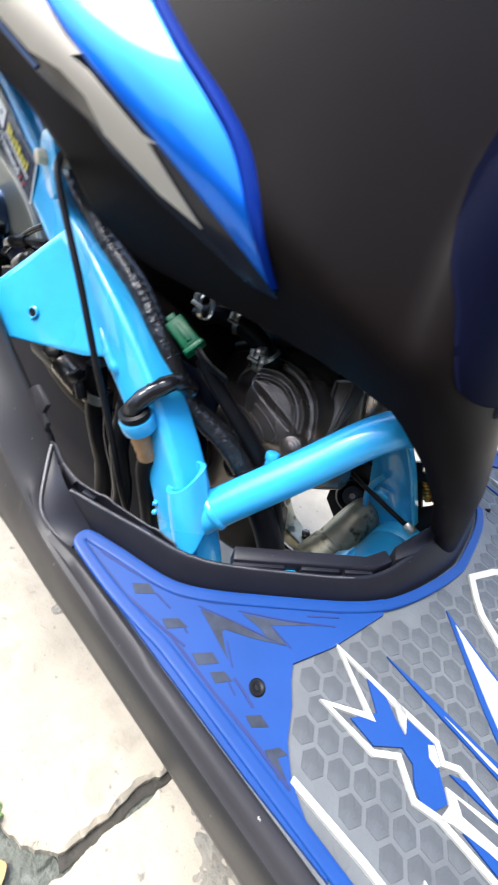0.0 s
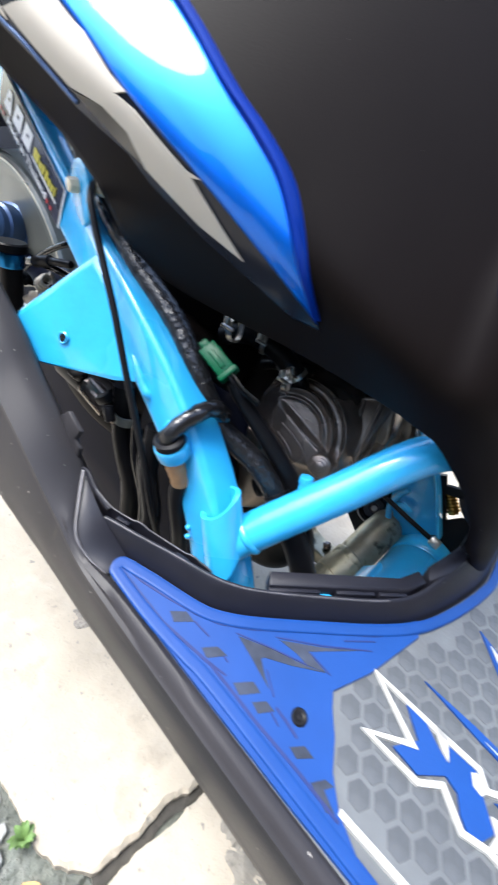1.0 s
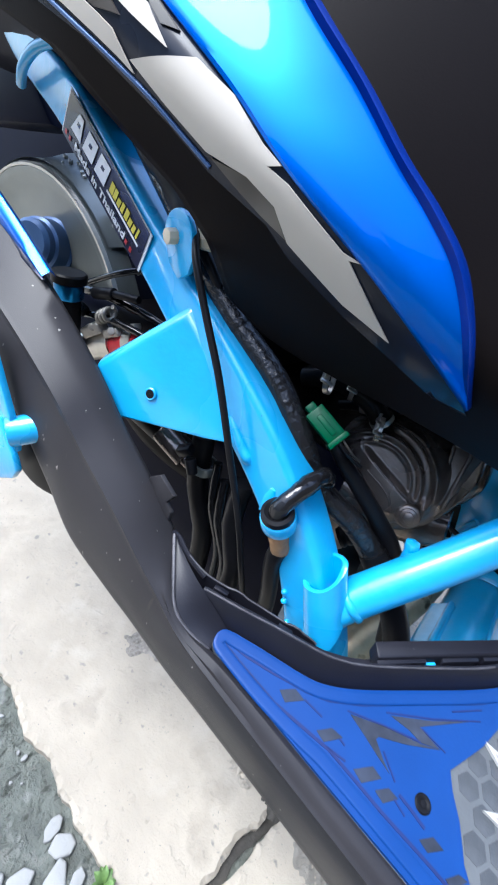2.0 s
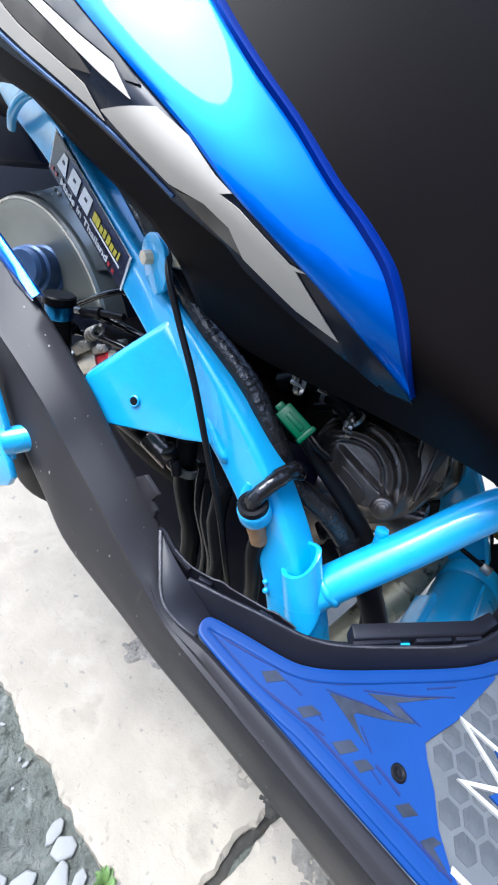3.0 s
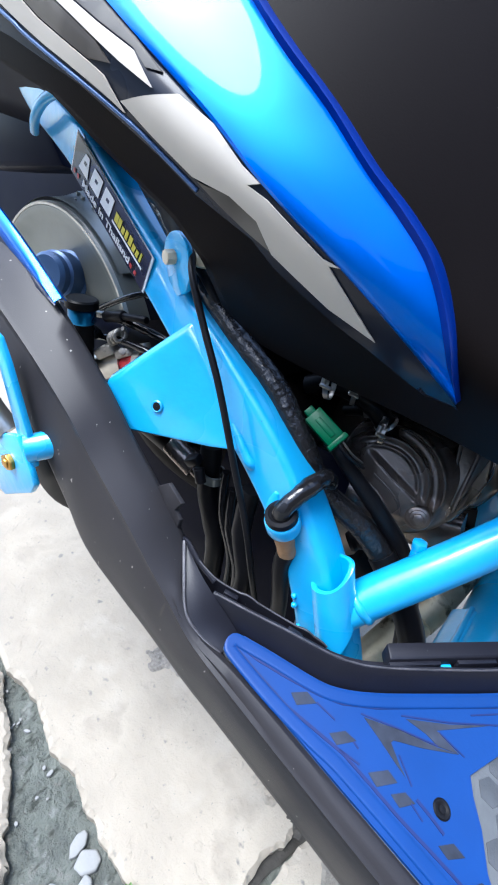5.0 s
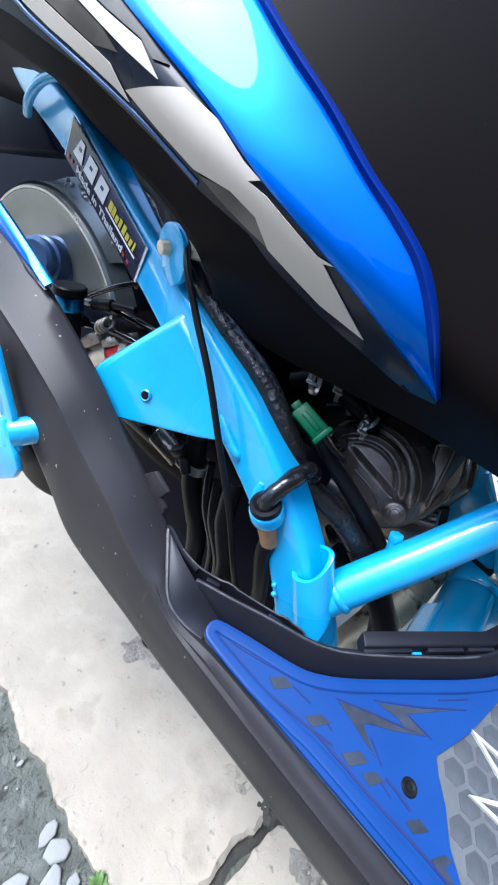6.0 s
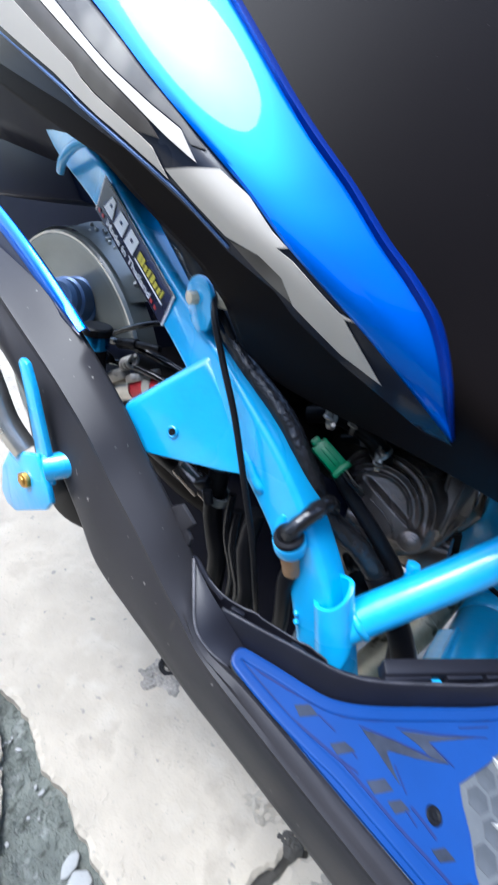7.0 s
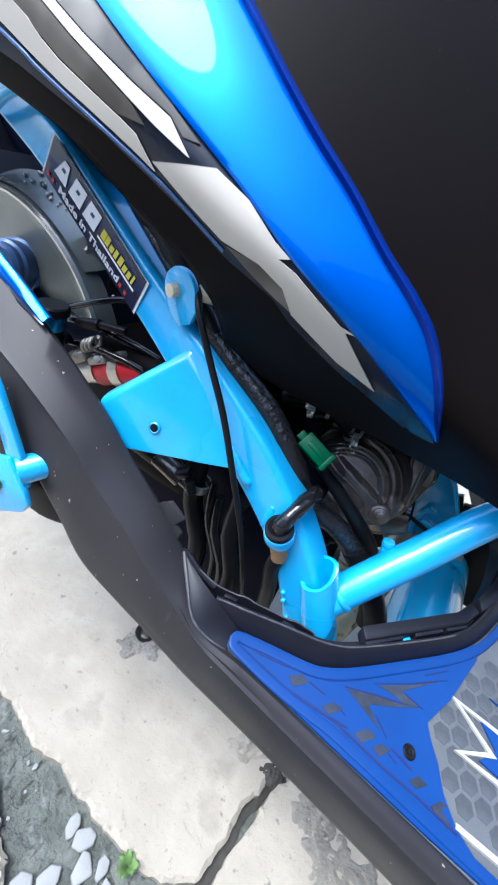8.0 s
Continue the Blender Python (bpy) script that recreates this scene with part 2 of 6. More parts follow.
def thing(name, label, category, at=(0, 0, 0), group="", kind=""):
    ob = new(name)
    ob.empty_display_size = 0.02
    ob.location = at
    return tagged(ob, label, category, group, kind)


def glide(pts, steps=6):
    """A smooth line through the points."""
    pts = [Vector(p) for p in pts]
    out = []
    for i in range(len(pts) - 1):
        p0, p1, p2, p3 = pts[max(i - 1, 0)], pts[i], pts[i + 1], pts[min(i + 2, len(pts) - 1)]
        for k in range(steps):
            t = k / steps
            out.append(0.5 * ((2 * p1) + (p2 - p0) * t + (2 * p0 - 5 * p1 + 4 * p2 - p3) * t * t + (3 * p1 - p0 - 3 * p2 + p3) * t ** 3))
    return out + [pts[-1]]


def grid(bm, rows, close=False):
    """Quads between rows of points."""
    vs = [[bm.verts.new(p) for p in row] for row in rows]
    for a, b in zip(vs, vs[1:]):
        n = len(a)
        for i in range(n if close else n - 1):
            bm.faces.new((a[i], a[(i + 1) % n], b[(i + 1) % n], b[i]))
    return vs


def tube(bm, pts, r, n=14, steps=6, wobble=0.0, freq=300.0):
    """A round tube along a smooth line, with closed ends. r: one radius, or one for each end."""
    line = glide(pts, steps) if steps > 1 else [Vector(p) for p in pts]
    r0, r1 = r if isinstance(r, tuple) else (r, r)
    rows, side = [], None
    for i, p in enumerate(line):
        t = (line[min(i + 1, len(line) - 1)] - line[max(i - 1, 0)]).normalized()
        if side is None:
            side = t.orthogonal().normalized()
        side = (side - side.dot(t) * t).normalized()
        up = t.cross(side)
        f = i / max(len(line) - 1, 1)
        rad = r0 + (r1 - r0) * f
        ring = []
        for k in range(n):
            a = 2 * math.pi * k / n
            d = side * math.cos(a) + up * math.sin(a)
            rr = rad * (1 + wobble * noise.noise((p + d * rad) * freq))
            ring.append(p + d * rr)
        rows.append(ring)
    vs = grid(bm, rows, close=True)
    bm.faces.new(vs[0][::-1])
    bm.faces.new(vs[-1])


def beam(bm, pts, widths, heights, side=(0, 1, 0), round_to=0.3, steps=6, n=5):
    """A rounded box section along a smooth line. side: the section's sideways direction."""
    line = glide(pts, steps)
    ws, hs = glide([(w, h, 0) for w, h in zip(widths, heights)], steps), None
    rows = []
    for i, p in enumerate(line):
        t = (line[min(i + 1, len(line) - 1)] - line[max(i - 1, 0)]).normalized()
        s = Vector(side)
        s = (s - s.dot(t) * t).normalized()
        up = s.cross(t)
        w, h = ws[i][0] / 2, ws[i][1] / 2
        r = round_to * min(w, h)
        ring = []
        for cx, cy, a0 in ((w - r, h - r, 0), (-w + r, h - r, 90), (-w + r, -h + r, 180), (w - r, -h + r, 270)):
            for k in range(n):
                a = radians(a0 + 90 * k / (n - 1))
                ring.append(p + s * (cx + r * math.cos(a)) + up * (cy + r * math.sin(a)))
        rows.append(ring)
    vs = grid(bm, rows, close=True)
    bm.faces.new(vs[0][::-1])
    bm.faces.new(vs[-1])


def slab(bm, pts, depth, bevel=0.0, segments=2):
    """A flat plate: its outline, and the way (a vector) to its other face."""
    face = bm.faces.new([bm.verts.new(p) for p in pts])
    made = bmesh.ops.extrude_face_region(bm, geom=[face])["geom"]
    vs = [g for g in made if isinstance(g, bmesh.types.BMVert)]
    bmesh.ops.translate(bm, verts=vs, vec=Vector(depth))
    if bevel:
        bmesh.ops.bevel(bm, geom=list(bm.edges), offset=bevel, segments=segments, affect="EDGES", profile=0.5)


def box(bm, m, size, bevel=0.0, segments=2):
    new_bm = bmesh.new()
    bmesh.ops.create_cube(new_bm, size=1)
    bmesh.ops.scale(new_bm, vec=size, verts=new_bm.verts)
    if bevel:
        bmesh.ops.bevel(new_bm, geom=list(new_bm.edges), offset=bevel, segments=segments, affect="EDGES", profile=0.5)
    new_bm.transform(m)
    join(bm, new_bm)


def join(bm, other):
    me = bpy.data.meshes.new("join")
    other.to_mesh(me)
    other.free()
    bm.from_mesh(me)
    bpy.data.meshes.remove(me)


def rod(bm, a, b, r, r2=None, n=20, bevel=0.0):
    """A straight round bar from a to b, its ends bevelled."""
    a, b = Vector(a), Vector(b)
    new_bm = bmesh.new()
    bmesh.ops.create_cone(new_bm, cap_ends=True, segments=n, radius1=r, radius2=r if r2 is None else r2, depth=(b - a).length)
    if bevel:
        bmesh.ops.bevel(new_bm, geom=[e for e in new_bm.edges if e.calc_face_angle(0) > 0.8], offset=bevel, segments=2, affect="EDGES", profile=0.5)
    turn = (b - a).to_track_quat("Z", "Y").to_matrix().to_4x4()
    new_bm.transform(Matrix.Translation((a + b) / 2) @ turn)
    join(bm, new_bm)


def lathe(bm, centre, axis, profile, n=48):
    """A turned body: profile rows of (radius, distance along the axis)."""
    turn = Vector(axis).normalized().to_track_quat("Z", "Y").to_matrix()
    c = Vector(centre)
    rows = []
    for r, h in profile:
        rows.append([c + turn @ Vector((max(r, 1e-5) * math.cos(2 * math.pi * k / n), max(r, 1e-5) * math.sin(2 * math.pi * k / n), h)) for k in range(n)])
    grid(bm, rows, close=True)


def flat(bm, pts, put, low, high, cuts=0):
    """A thin piece with a 2D outline, laid on a surface by put(a, b, height)."""
    new_bm = bmesh.new()
    f = new_bm.faces.new([new_bm.verts.new((a, b, 0)) for a, b in pts])
    if f.normal.z < 0:
        f.normal_flip()
    new_bm.faces.ensure_lookup_table()
    if cuts:
        bmesh.ops.triangulate(new_bm, faces=list(new_bm.faces))
        bmesh.ops.subdivide_edges(new_bm, edges=list(new_bm.edges), cuts=cuts, use_grid_fill=True)
    made = bmesh.ops.extrude_face_region(new_bm, geom=list(new_bm.faces))["geom"]
    top = {g for g in made if isinstance(g, bmesh.types.BMVert)}
    for v in new_bm.verts:
        v.co = put(v.co.x, v.co.y, high if v in top else low)
    join(bm, new_bm)


def ribbon(bm, pts, width, put, low, high, loop=False):
    """A narrow raised line of even width along 2D points, with mitred corners."""
    p = [Vector(q) for q in pts]
    n = len(p)
    left, right = [], []
    for i in range(n):
        a, b = p[(i - 1) % n] if loop or i else p[i], p[(i + 1) % n] if loop or i < n - 1 else p[i]
        d1 = (p[i] - a).normalized() if (p[i] - a).length else (b - p[i]).normalized()
        d2 = (b - p[i]).normalized() if (b - p[i]).length else d1
        m = (d1 + d2)
        m = m.normalized() if m.length > 0.2 else d1
        nrm = Vector((-m.y, m.x))
        k = width / 2 / max(abs(nrm.dot(Vector((-d1.y, d1.x)))), 0.45)
        left.append(p[i] + nrm * k)
        right.append(p[i] - nrm * k)
    rows = [[put(*l, low), put(*l, high), put(*r, high), put(*r, low)] for l, r in zip(left, right)]
    vs = grid(bm, rows + (rows[:1] if loop else []), close=True)
    if not loop:
        bm.faces.new(vs[0])
        bm.faces.new(vs[-1][::-1])


# ---- ground ----
ground_bm = bmesh.new()
grid(ground_bm, [[(x, y, -0.014) for x in (-40, -3, 3, 40)] for y in (-40, -3, 5, 60)])
ground = tagged(finish("ground", ground_bm, MORTAR), "grey mortar and dirt under broken concrete paving", "ground", kind="structure")


def ragged(points, amount, every=0.0022, seed=0):
    """The outline with small irregular breaks along its edges."""
    out = []
    for i, a in enumerate(points):
        a, b = Vector(a), Vector(points[(i + 1) % len(points)])
        n = max(1, min(150, int((b - a).length / every)))
        d = (b - a).normalized()
        for k in range(n):
            q = a + (b - a) * k / n
            j = noise.noise(Vector((q.x * 30 + seed, q.y * 30, seed * 3.1))) + 0.55 * noise.noise(Vector((q.x * 95, q.y * 95 + seed, 7))) + 0.28 * noise.noise(Vector((q.x * 230, q.y * 230 + seed, 7)))
            far = 0.0 if k == 0 and (abs(a.x) > 2 or abs(a.y) > 2) else amount
            out.append((q.x - d.y * j * far, q.y + d.x * j * far))
    return out


def on_ground(x, y, h):
    return Vector((x, y, h + 0.0015 * noise.noise(Vector((x * 25, y * 25, 0)))))


def paving(outline, label, high=0.0, seed=0, amount=0.007):
    bm = bmesh.new()
    pts = ragged(outline, amount, seed=seed)
    inner = []
    for i, p in enumerate(pts):
        a, b = Vector(pts[i - 1]), Vector(pts[(i + 1) % len(pts)])
        d = (b - a).normalized()
        wide = 0.0045 + 0.004 * noise.noise(Vector((p[0] * 120, p[1] * 120, 4)))
        inner.append(Vector(p) + Vector((-d.y, d.x)) * max(wide, 0.001))
    rows = [[on_ground(*p, -0.02) for p in pts], [on_ground(*p, high - 0.0035 + 0.002 * noise.noise(Vector((p[0] * 60, p[1] * 60, 9)))) for p in pts], [Vector((p[0], p[1], high)) for p in inner]]
    vs = grid(bm, rows, close=True)
    bm.faces.new(vs[-1])
    return part("slab", bm, CONCRETE, ground, label, 6)


# outlines run counter-clockwise; the long joint lies along the scooter, the crack across it
paving([(-3, -0.262), (-0.45, -0.262), (-0.4075, -0.2598), (-0.398, -0.2565), (-0.370, -0.2604), (-0.349, -0.2655), (-0.327, -0.267), (-0.306, -0.2615), (-0.297, -0.264), (-0.278, -0.2668), (-0.255, -0.2697), (-0.225, -0.271), (-0.195, -0.2700), (-0.178, -0.2688), (-0.152, -0.2610), (-0.138, -0.248), (-0.1290, -0.222), (-0.1285, -0.199), (-0.1290, -0.184), (-0.1290, -0.168), (-0.1225, -0.156), (-0.1190, -0.143), (-0.1235, -0.133), (-0.108, -0.120), (-0.085, -0.105), (0.1, 0.12), (0.3, 0.5), (0.3, 5), (-3, 5)], "broken pale concrete slab under the scooter", seed=1, amount=0.0045)
paving([(-0.126, -0.262), (-0.02, -0.30), (3, -0.32), (3, 5), (0.312, 5), (0.308, 0.49), (0.107, 0.117), (-0.078, -0.105), (-0.0930, -0.112), (-0.1020, -0.1255), (-0.1100, -0.143), (-0.1130, -0.1618), (-0.1155, -0.1753), (-0.1195, -0.1915), (-0.1205, -0.205), (-0.1215, -0.245)], "cracked pale concrete slab", seed=2, amount=0.0045)
paving([(-3, -3), (-0.22, -3), (-0.24, -0.42), (-0.285, -0.332), (-0.36, -0.297), (-0.45, -0.272), (-3, -0.30)], "pale concrete slab beyond the mortar joint", seed=3)


def pebble(x, y, rx, ry, turn, seed, high=0.004):
    """A flat broken stone, its corners worn round."""
    rg = random.Random(seed)
    n = rg.choice((5, 6, 6, 7))
    c, s = math.cos(turn), math.sin(turn)
    ring = []
    for k in range(n):
        a = 2 * math.pi * (k + 0.5 * rg.random()) / n
        p, q = rx * math.cos(a) * (0.85 + 0.25 * rg.random()), ry * math.sin(a) * (0.85 + 0.25 * rg.random())
        ring.append((x + p * c - q * s, y + p * s + q * c, -0.018))
    bm = bmesh.new()
    slab(bm, ring, (0.0006 * rg.random(), 0.0006 * rg.random(), 0.018 - 0.012 + high), min(rx, ry) * 0.22, 3)
    part("stone", bm, STONE, ground, smooth=60)


for i, (x, y, rx, ry, a) in enumerate([(-0.2600, -0.2850, 0.0115, 0.0062, 1.9), (-0.2440, -0.2855, 0.0125, 0.0105, 0.7), (-0.2290, -0.3005, 0.0150, 0.0105, 2.3), (-0.2150, -0.2883, 0.0105, 0.0058, 1.9),
                                       (-0.2480, -0.3205, 0.0125, 0.0090, 1.2), (-0.2000, -0.3000, 0.0120, 0.0080, 2.0), (-0.2120, -0.3220, 0.0150, 0.0100, 2.4), (-0.2640, -0.3360, 0.0120, 0.0090, 0.9), (-0.1850, -0.3150, 0.0110, 0.0080, 0.5)]):
    pebble(x, y, rx, ry, a, i)
rng = random.Random(4)
for i in range(30):
    f = rng.random()
    x = -0.46 + 0.28 * f
    pebble(x, -0.272 - rng.random() * (0.012 + 0.085 * f), 0.0012 + 0.003 * rng.random() ** 2, 0.0010 + 0.0016 * rng.random(), rng.random() * 3, 20 + i, 0.002)

# uneven mortar in the joint
bm = bmesh.new()
rows = []
for i in range(120):
    row = []
    for j in range(50):
        x, y = -0.52 + 0.0035 * i, -0.25 - 0.004 * j
        h = noise.noise(Vector((x * 60, y * 60, 1))) * 0.5 + noise.noise(Vector((x * 170, y * 170, 2))) * 0.35 + abs(noise.noise(Vector((x * 35 + y * 20, y * 90, 5)))) * 0.5
        row.append(Vector((x, y, -0.0140 + 0.0075 * h)))
    rows.append(row)
grid(bm, rows)
part("mortar_bed", bm, MORTAR, ground, "rough grey mortar between the slabs", 180)

# dark strip low in the crack, painted in for its shade
bm = bmesh.new()
crack_line = glide([(-0.1330, -0.250, 0), (-0.1265, -0.215, 0), (-0.1265, -0.180, 0), (-0.1215, -0.160, 0), (-0.1150, -0.140, 0), (-0.1010, -0.118, 0), (-0.0825, -0.106, 0), (0.0, 0.0, 0)], 10)
rows = []
for i, p in enumerate(crack_line):
    w = 0.0055 + 0.0015 * noise.noise(p * 90)
    rows.append([p + Vector((-w, w * 0.4, -0.0115)), p + Vector((-w * 0.4, w * 0.2, -0.0100 + 0.0015 * noise.noise(p * 160))), p + Vector((w * 0.4, -w * 0.2, -0.0105 + 0.0015 * noise.noise(p * 200))), p + Vector((w, -w * 0.4, -0.0115))])
grid(bm, rows)
part("crack_shade", bm, DARK_FILL, ground, "dark strip in the crack, painted for its shade", 180)

# gritty hole and crumbled places in the paving
def rubble(name, x, y, rx, ry, mat, label, amp=0.004, turn=0.0, seed=0):
    """A low crumbled patch whose ragged edge dips under the slab's top."""
    bm = bmesh.new()
    c, s = math.cos(turn), math.sin(turn)
    rows = []
    for i in range(41):
        row = []
        for k in range(41):
            u, v = i / 20 - 1, k / 20 - 1
            px, py = x + (u * rx * c - v * ry * s) * 1.35, y + (u * rx * s + v * ry * c) * 1.35
            q = Vector((px, py, seed))
            edge = 1.0 - 1.35 * math.sqrt(u * u + v * v) + 0.55 * noise.noise(q * 60) + 0.3 * noise.noise(q * 170)
            h = amp * (noise.noise(q * 130) + 0.6 * noise.noise(q * 330) + 0.35 * noise.noise(q * 800))
            row.append(Vector((px, py, max(-0.006, min(0.0012, 0.008 * edge)) + h * max(0.0, min(1.0, 2 * edge)))))
        rows.append(row)
    grid(bm, rows)
    return part(name, bm, mat, ground, label, 180)


rubble("grit_patch", -0.332, -0.112, 0.034, 0.020, SAND, "sandy grit spilt round a drain hole", 0.0022, 0.7, 1)
ring_bm = bmesh.new()
lathe(ring_bm, (-0.3420, -0.1020, 0.0005), (0.2, -0.3, 1), [(0.008, 0.001), (0.0085, 0.007), (0.0125, 0.007), (0.014, 0.001)], 24)
part("drain_collar", ring_bm, RUBBER, ground, "small dark drain pipe end")
# near-black disc painted in for the dark inside of the pipe
hole_bm = bmesh.new()
lathe(hole_bm, (-0.3420, -0.1020, 0.0005), (0.2, -0.3, 1), [(0.0001, 0.0025), (0.0085, 0.0025)], 24)
part("drain_hole_dark", hole_bm, DARK_FILL, ground)
rubble("pitted_patch", -0.060, -0.130, 0.026, 0.020, PITTED, "pitted grey patch in the concrete", 0.0035, 0.4, 2)
rubble("pitted_patch", 0.00, -0.165, 0.055, 0.03, PITTED, "pitted grey patch in the concrete", 0.0035, -0.2, 3)
rubble("crumbled_patch", -0.150, -0.118, 0.030, 0.017, CRUMBLE, "crumbled yellowish concrete by the crack", 0.0045, 0.8, 4)
rubble("crumbled_patch", -0.122, -0.128, 0.012, 0.010, DARK_FILL, "dark crumbled patch in the broken corner", 0.004, 0.3, 5)

weed = thing("weed", "small green weed growing in the mortar joint", "plant", (-0.196, -0.2755, -0.012))
for k in range(11):
    bm = bmesh.new()
    a, l = k * 2.4, 0.009 + 0.004 * ((k * 7) % 5) / 5
    d, s = Vector((math.cos(a), math.sin(a), 0)), Vector((-math.sin(a), math.cos(a), 0))
    rows = []
    for i in range(6):
        f = i / 5
        c = d * l * f + Vector((0, 0, 0.006 + 0.013 * math.sin(f * 2.0) * (0.5 + (k % 3) * 0.35)))
        w = 0.0028 * math.sin(math.pi * min(f * 0.93 + 0.05, 1)) + 0.0003
        rows.append([c - s * w, c + Vector((0, 0, -0.0012)), c + s * w])
    grid(bm, rows)
    part("leaf", bm, LEAF, weed)
dry = bmesh.new()
rows = []
for i in range(8):
    f = i / 7
    w = 0.009 * math.sin(math.pi * f) + 0.0004
    rows.append([Vector((-0.172 + 0.022 * f, -0.288 - w, -0.006 + 0.005 * f)), Vector((-0.172 + 0.022 * f, -0.288, -0.009 + 0.006 * math.sin(f * 3))), Vector((-0.172 + 0.022 * f, -0.288 + w, -0.006 + 0.003 * f))])
grid(dry, rows)
tagged(finish("dry_leaf", dry, LEAF_DRY), "dry tan leaf lying on the mortar joint", "leaf")


# ---- scooter ----
scooter = thing("scooter", "blue and black motor scooter with its side cover removed", "scooter")


def floor_z(x, y):
    return 0.274 - 0.182 * x + 0.174 * y


def on_floor(x, y, h):
    return Vector((x, y, floor_z(x, y) + h))


def skin(x, z, out=0.0):
    """The side of the body: a ridge that runs along the lower edge of the blue stripe and falls away above and below."""
    u, s = (x + 0.2216) * -0.909 + (z - 0.4986) * 0.417, (x + 0.2216) * 0.417 + (z - 0.4986) * 0.909
    v = min(u, 0.12)
    ridge = -0.172 - 0.42 * v + (v * v if v > 0 else 0.0)
    if u > 0.12:
        q = min(u, 0.30)
        ridge -= 0.3 * (q - 0.12) - (q * q - 0.0144) / 2
    w = min(1.0, max(0.0, (u - 0.08) / 0.09))
    under = 0.6 - 0.42 * w * w * (3 - 2 * w)
    return Vector((x, ridge + (0.9 if s > 0 else under) * (math.sqrt(s * s + 0.008 ** 2) - 0.008) - out, z))


def blend(v, table):
    for (a, p), (b, q) in zip(table, table[1:]):
        if v <= b:
            t = max(0.0, (v - a) / (b - a))
            return p + (q - p) * t
    return table[-1][1]


# body side and seat column, one shell from the lower edge round to the front of the column
LOW = [(0.2830, -0.0410), (0.3170, -0.0440), (0.3250, -0.0500), (0.3550, -0.0560), (0.3830, -0.0700), (0.4040, -0.0870), (0.4120, -0.0960), (0.4190, -0.1200), (0.4225, -0.1380), (0.4265, -0.1650), (0.4290, -0.1900), (0.4305, -0.2150), (0.4325, -0.2500), (0.4370, -0.2800), (0.4440, -0.2920), (0.4530, -0.3060), (0.4790, -0.3110), (0.4995, -0.3270), (0.5193, -0.3564), (0.5382, -0.3854), (0.5690, -0.5180), (0.7000, -0.7500)]
FRONT = [(0.285, -0.026), (0.346, -0.033), (0.402, -0.046), (0.443, -0.057), (0.49, -0.068), (0.53, -0.072), (0.60, -0.063), (0.70, -0.03)]
APEX = [(0.285, 0.02), (0.346, 0.0), (0.402, -0.03), (0.70, -0.04)]
zs = [0.285 + 0.006 * i for i in range(22)] + [0.418 + 0.0022 * i for i in range(20)] + [0.4625 + 0.0045 * i for i in range(54)]
SHEET_EDGE = [(0.418, -0.030), (0.430, -0.062), (0.438, -0.072), (0.471, -0.0888), (0.490, -0.1025), (0.506, -0.110), (0.525, -0.115), (0.545, -0.1165), (0.570, -0.112), (0.610, -0.095), (0.70, -0.06)]


def crease(x, z):
    """Height of the soft fold that runs from the stripe's tip to the front corner of the hatch."""
    d = (x + 0.139) * 0.593 + (z - 0.4688) * 0.806
    fade = min(1.0, max(0.0, (x + 0.188) / 0.035)) * min(1.0, max(0.0, (-0.100 - x) / 0.03))
    return 0.0040 * fade * math.exp(-math.sqrt(d * d + 0.004 ** 2) / 0.016)


rows, sheet_rows = [], []
for z in zs:
    low, front, apex = blend(z, LOW), blend(z, FRONT), blend(z, APEX)
    turn_x = max(low + 0.001, front - 0.040)
    row = [skin(low + (turn_x - low) * k / 36, z, crease(low + (turn_x - low) * k / 36, z)) for k in range(37)]
    y0 = row[-1].y
    for k in range(1, 15):
        a = math.pi / 2 * k / 14
        row.append(Vector((turn_x + (front - turn_x) * math.sin(a), y0 + (apex - y0) * (1 - math.cos(a)), z)))
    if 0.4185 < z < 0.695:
        first = min(blend(z, SHEET_EDGE), front - 0.002)
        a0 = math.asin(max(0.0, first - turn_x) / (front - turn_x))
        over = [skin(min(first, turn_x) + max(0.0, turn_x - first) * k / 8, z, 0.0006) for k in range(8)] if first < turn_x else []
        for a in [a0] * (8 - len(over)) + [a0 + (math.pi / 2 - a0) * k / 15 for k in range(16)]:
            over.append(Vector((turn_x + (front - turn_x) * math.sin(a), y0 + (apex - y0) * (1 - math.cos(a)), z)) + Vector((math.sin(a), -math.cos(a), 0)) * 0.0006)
        sheet_rows.append(over)
    for k in range(1, 10):
        y = apex + (0.15 - apex) * k / 9
        row.append(Vector((front - 1.3 * (y - apex) ** 2, y, z)))
    rows.append(row)
bm = bmesh.new()
grid(bm, rows)
body = part("body_panel", bm, DARK_PLASTIC, scooter, "dark charcoal moulded body panel", 60)
mod = body.modifiers.new("thick", "SOLIDIFY")
mod.thickness, mod.offset = 0.0028, -1.0
# thin navy-black layer over the column's front, bounded by the table above
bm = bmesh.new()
grid(bm, sheet_rows)
part("column_sheet", bm, COLUMN, body, "thin navy-black sheet over the front of the column", 60)

# blue stripe, a raised glossy panel
RIGHT = [(-0.47, 0.712), (-0.40, 0.662), (-0.332, 0.613), (-0.2936, 0.5839), (-0.2735, 0.5694), (-0.2505, 0.5535), (-0.2269, 0.5352), (-0.2079, 0.5218), (-0.1900, 0.5060), (-0.1735, 0.4818), (-0.1632, 0.4540)]
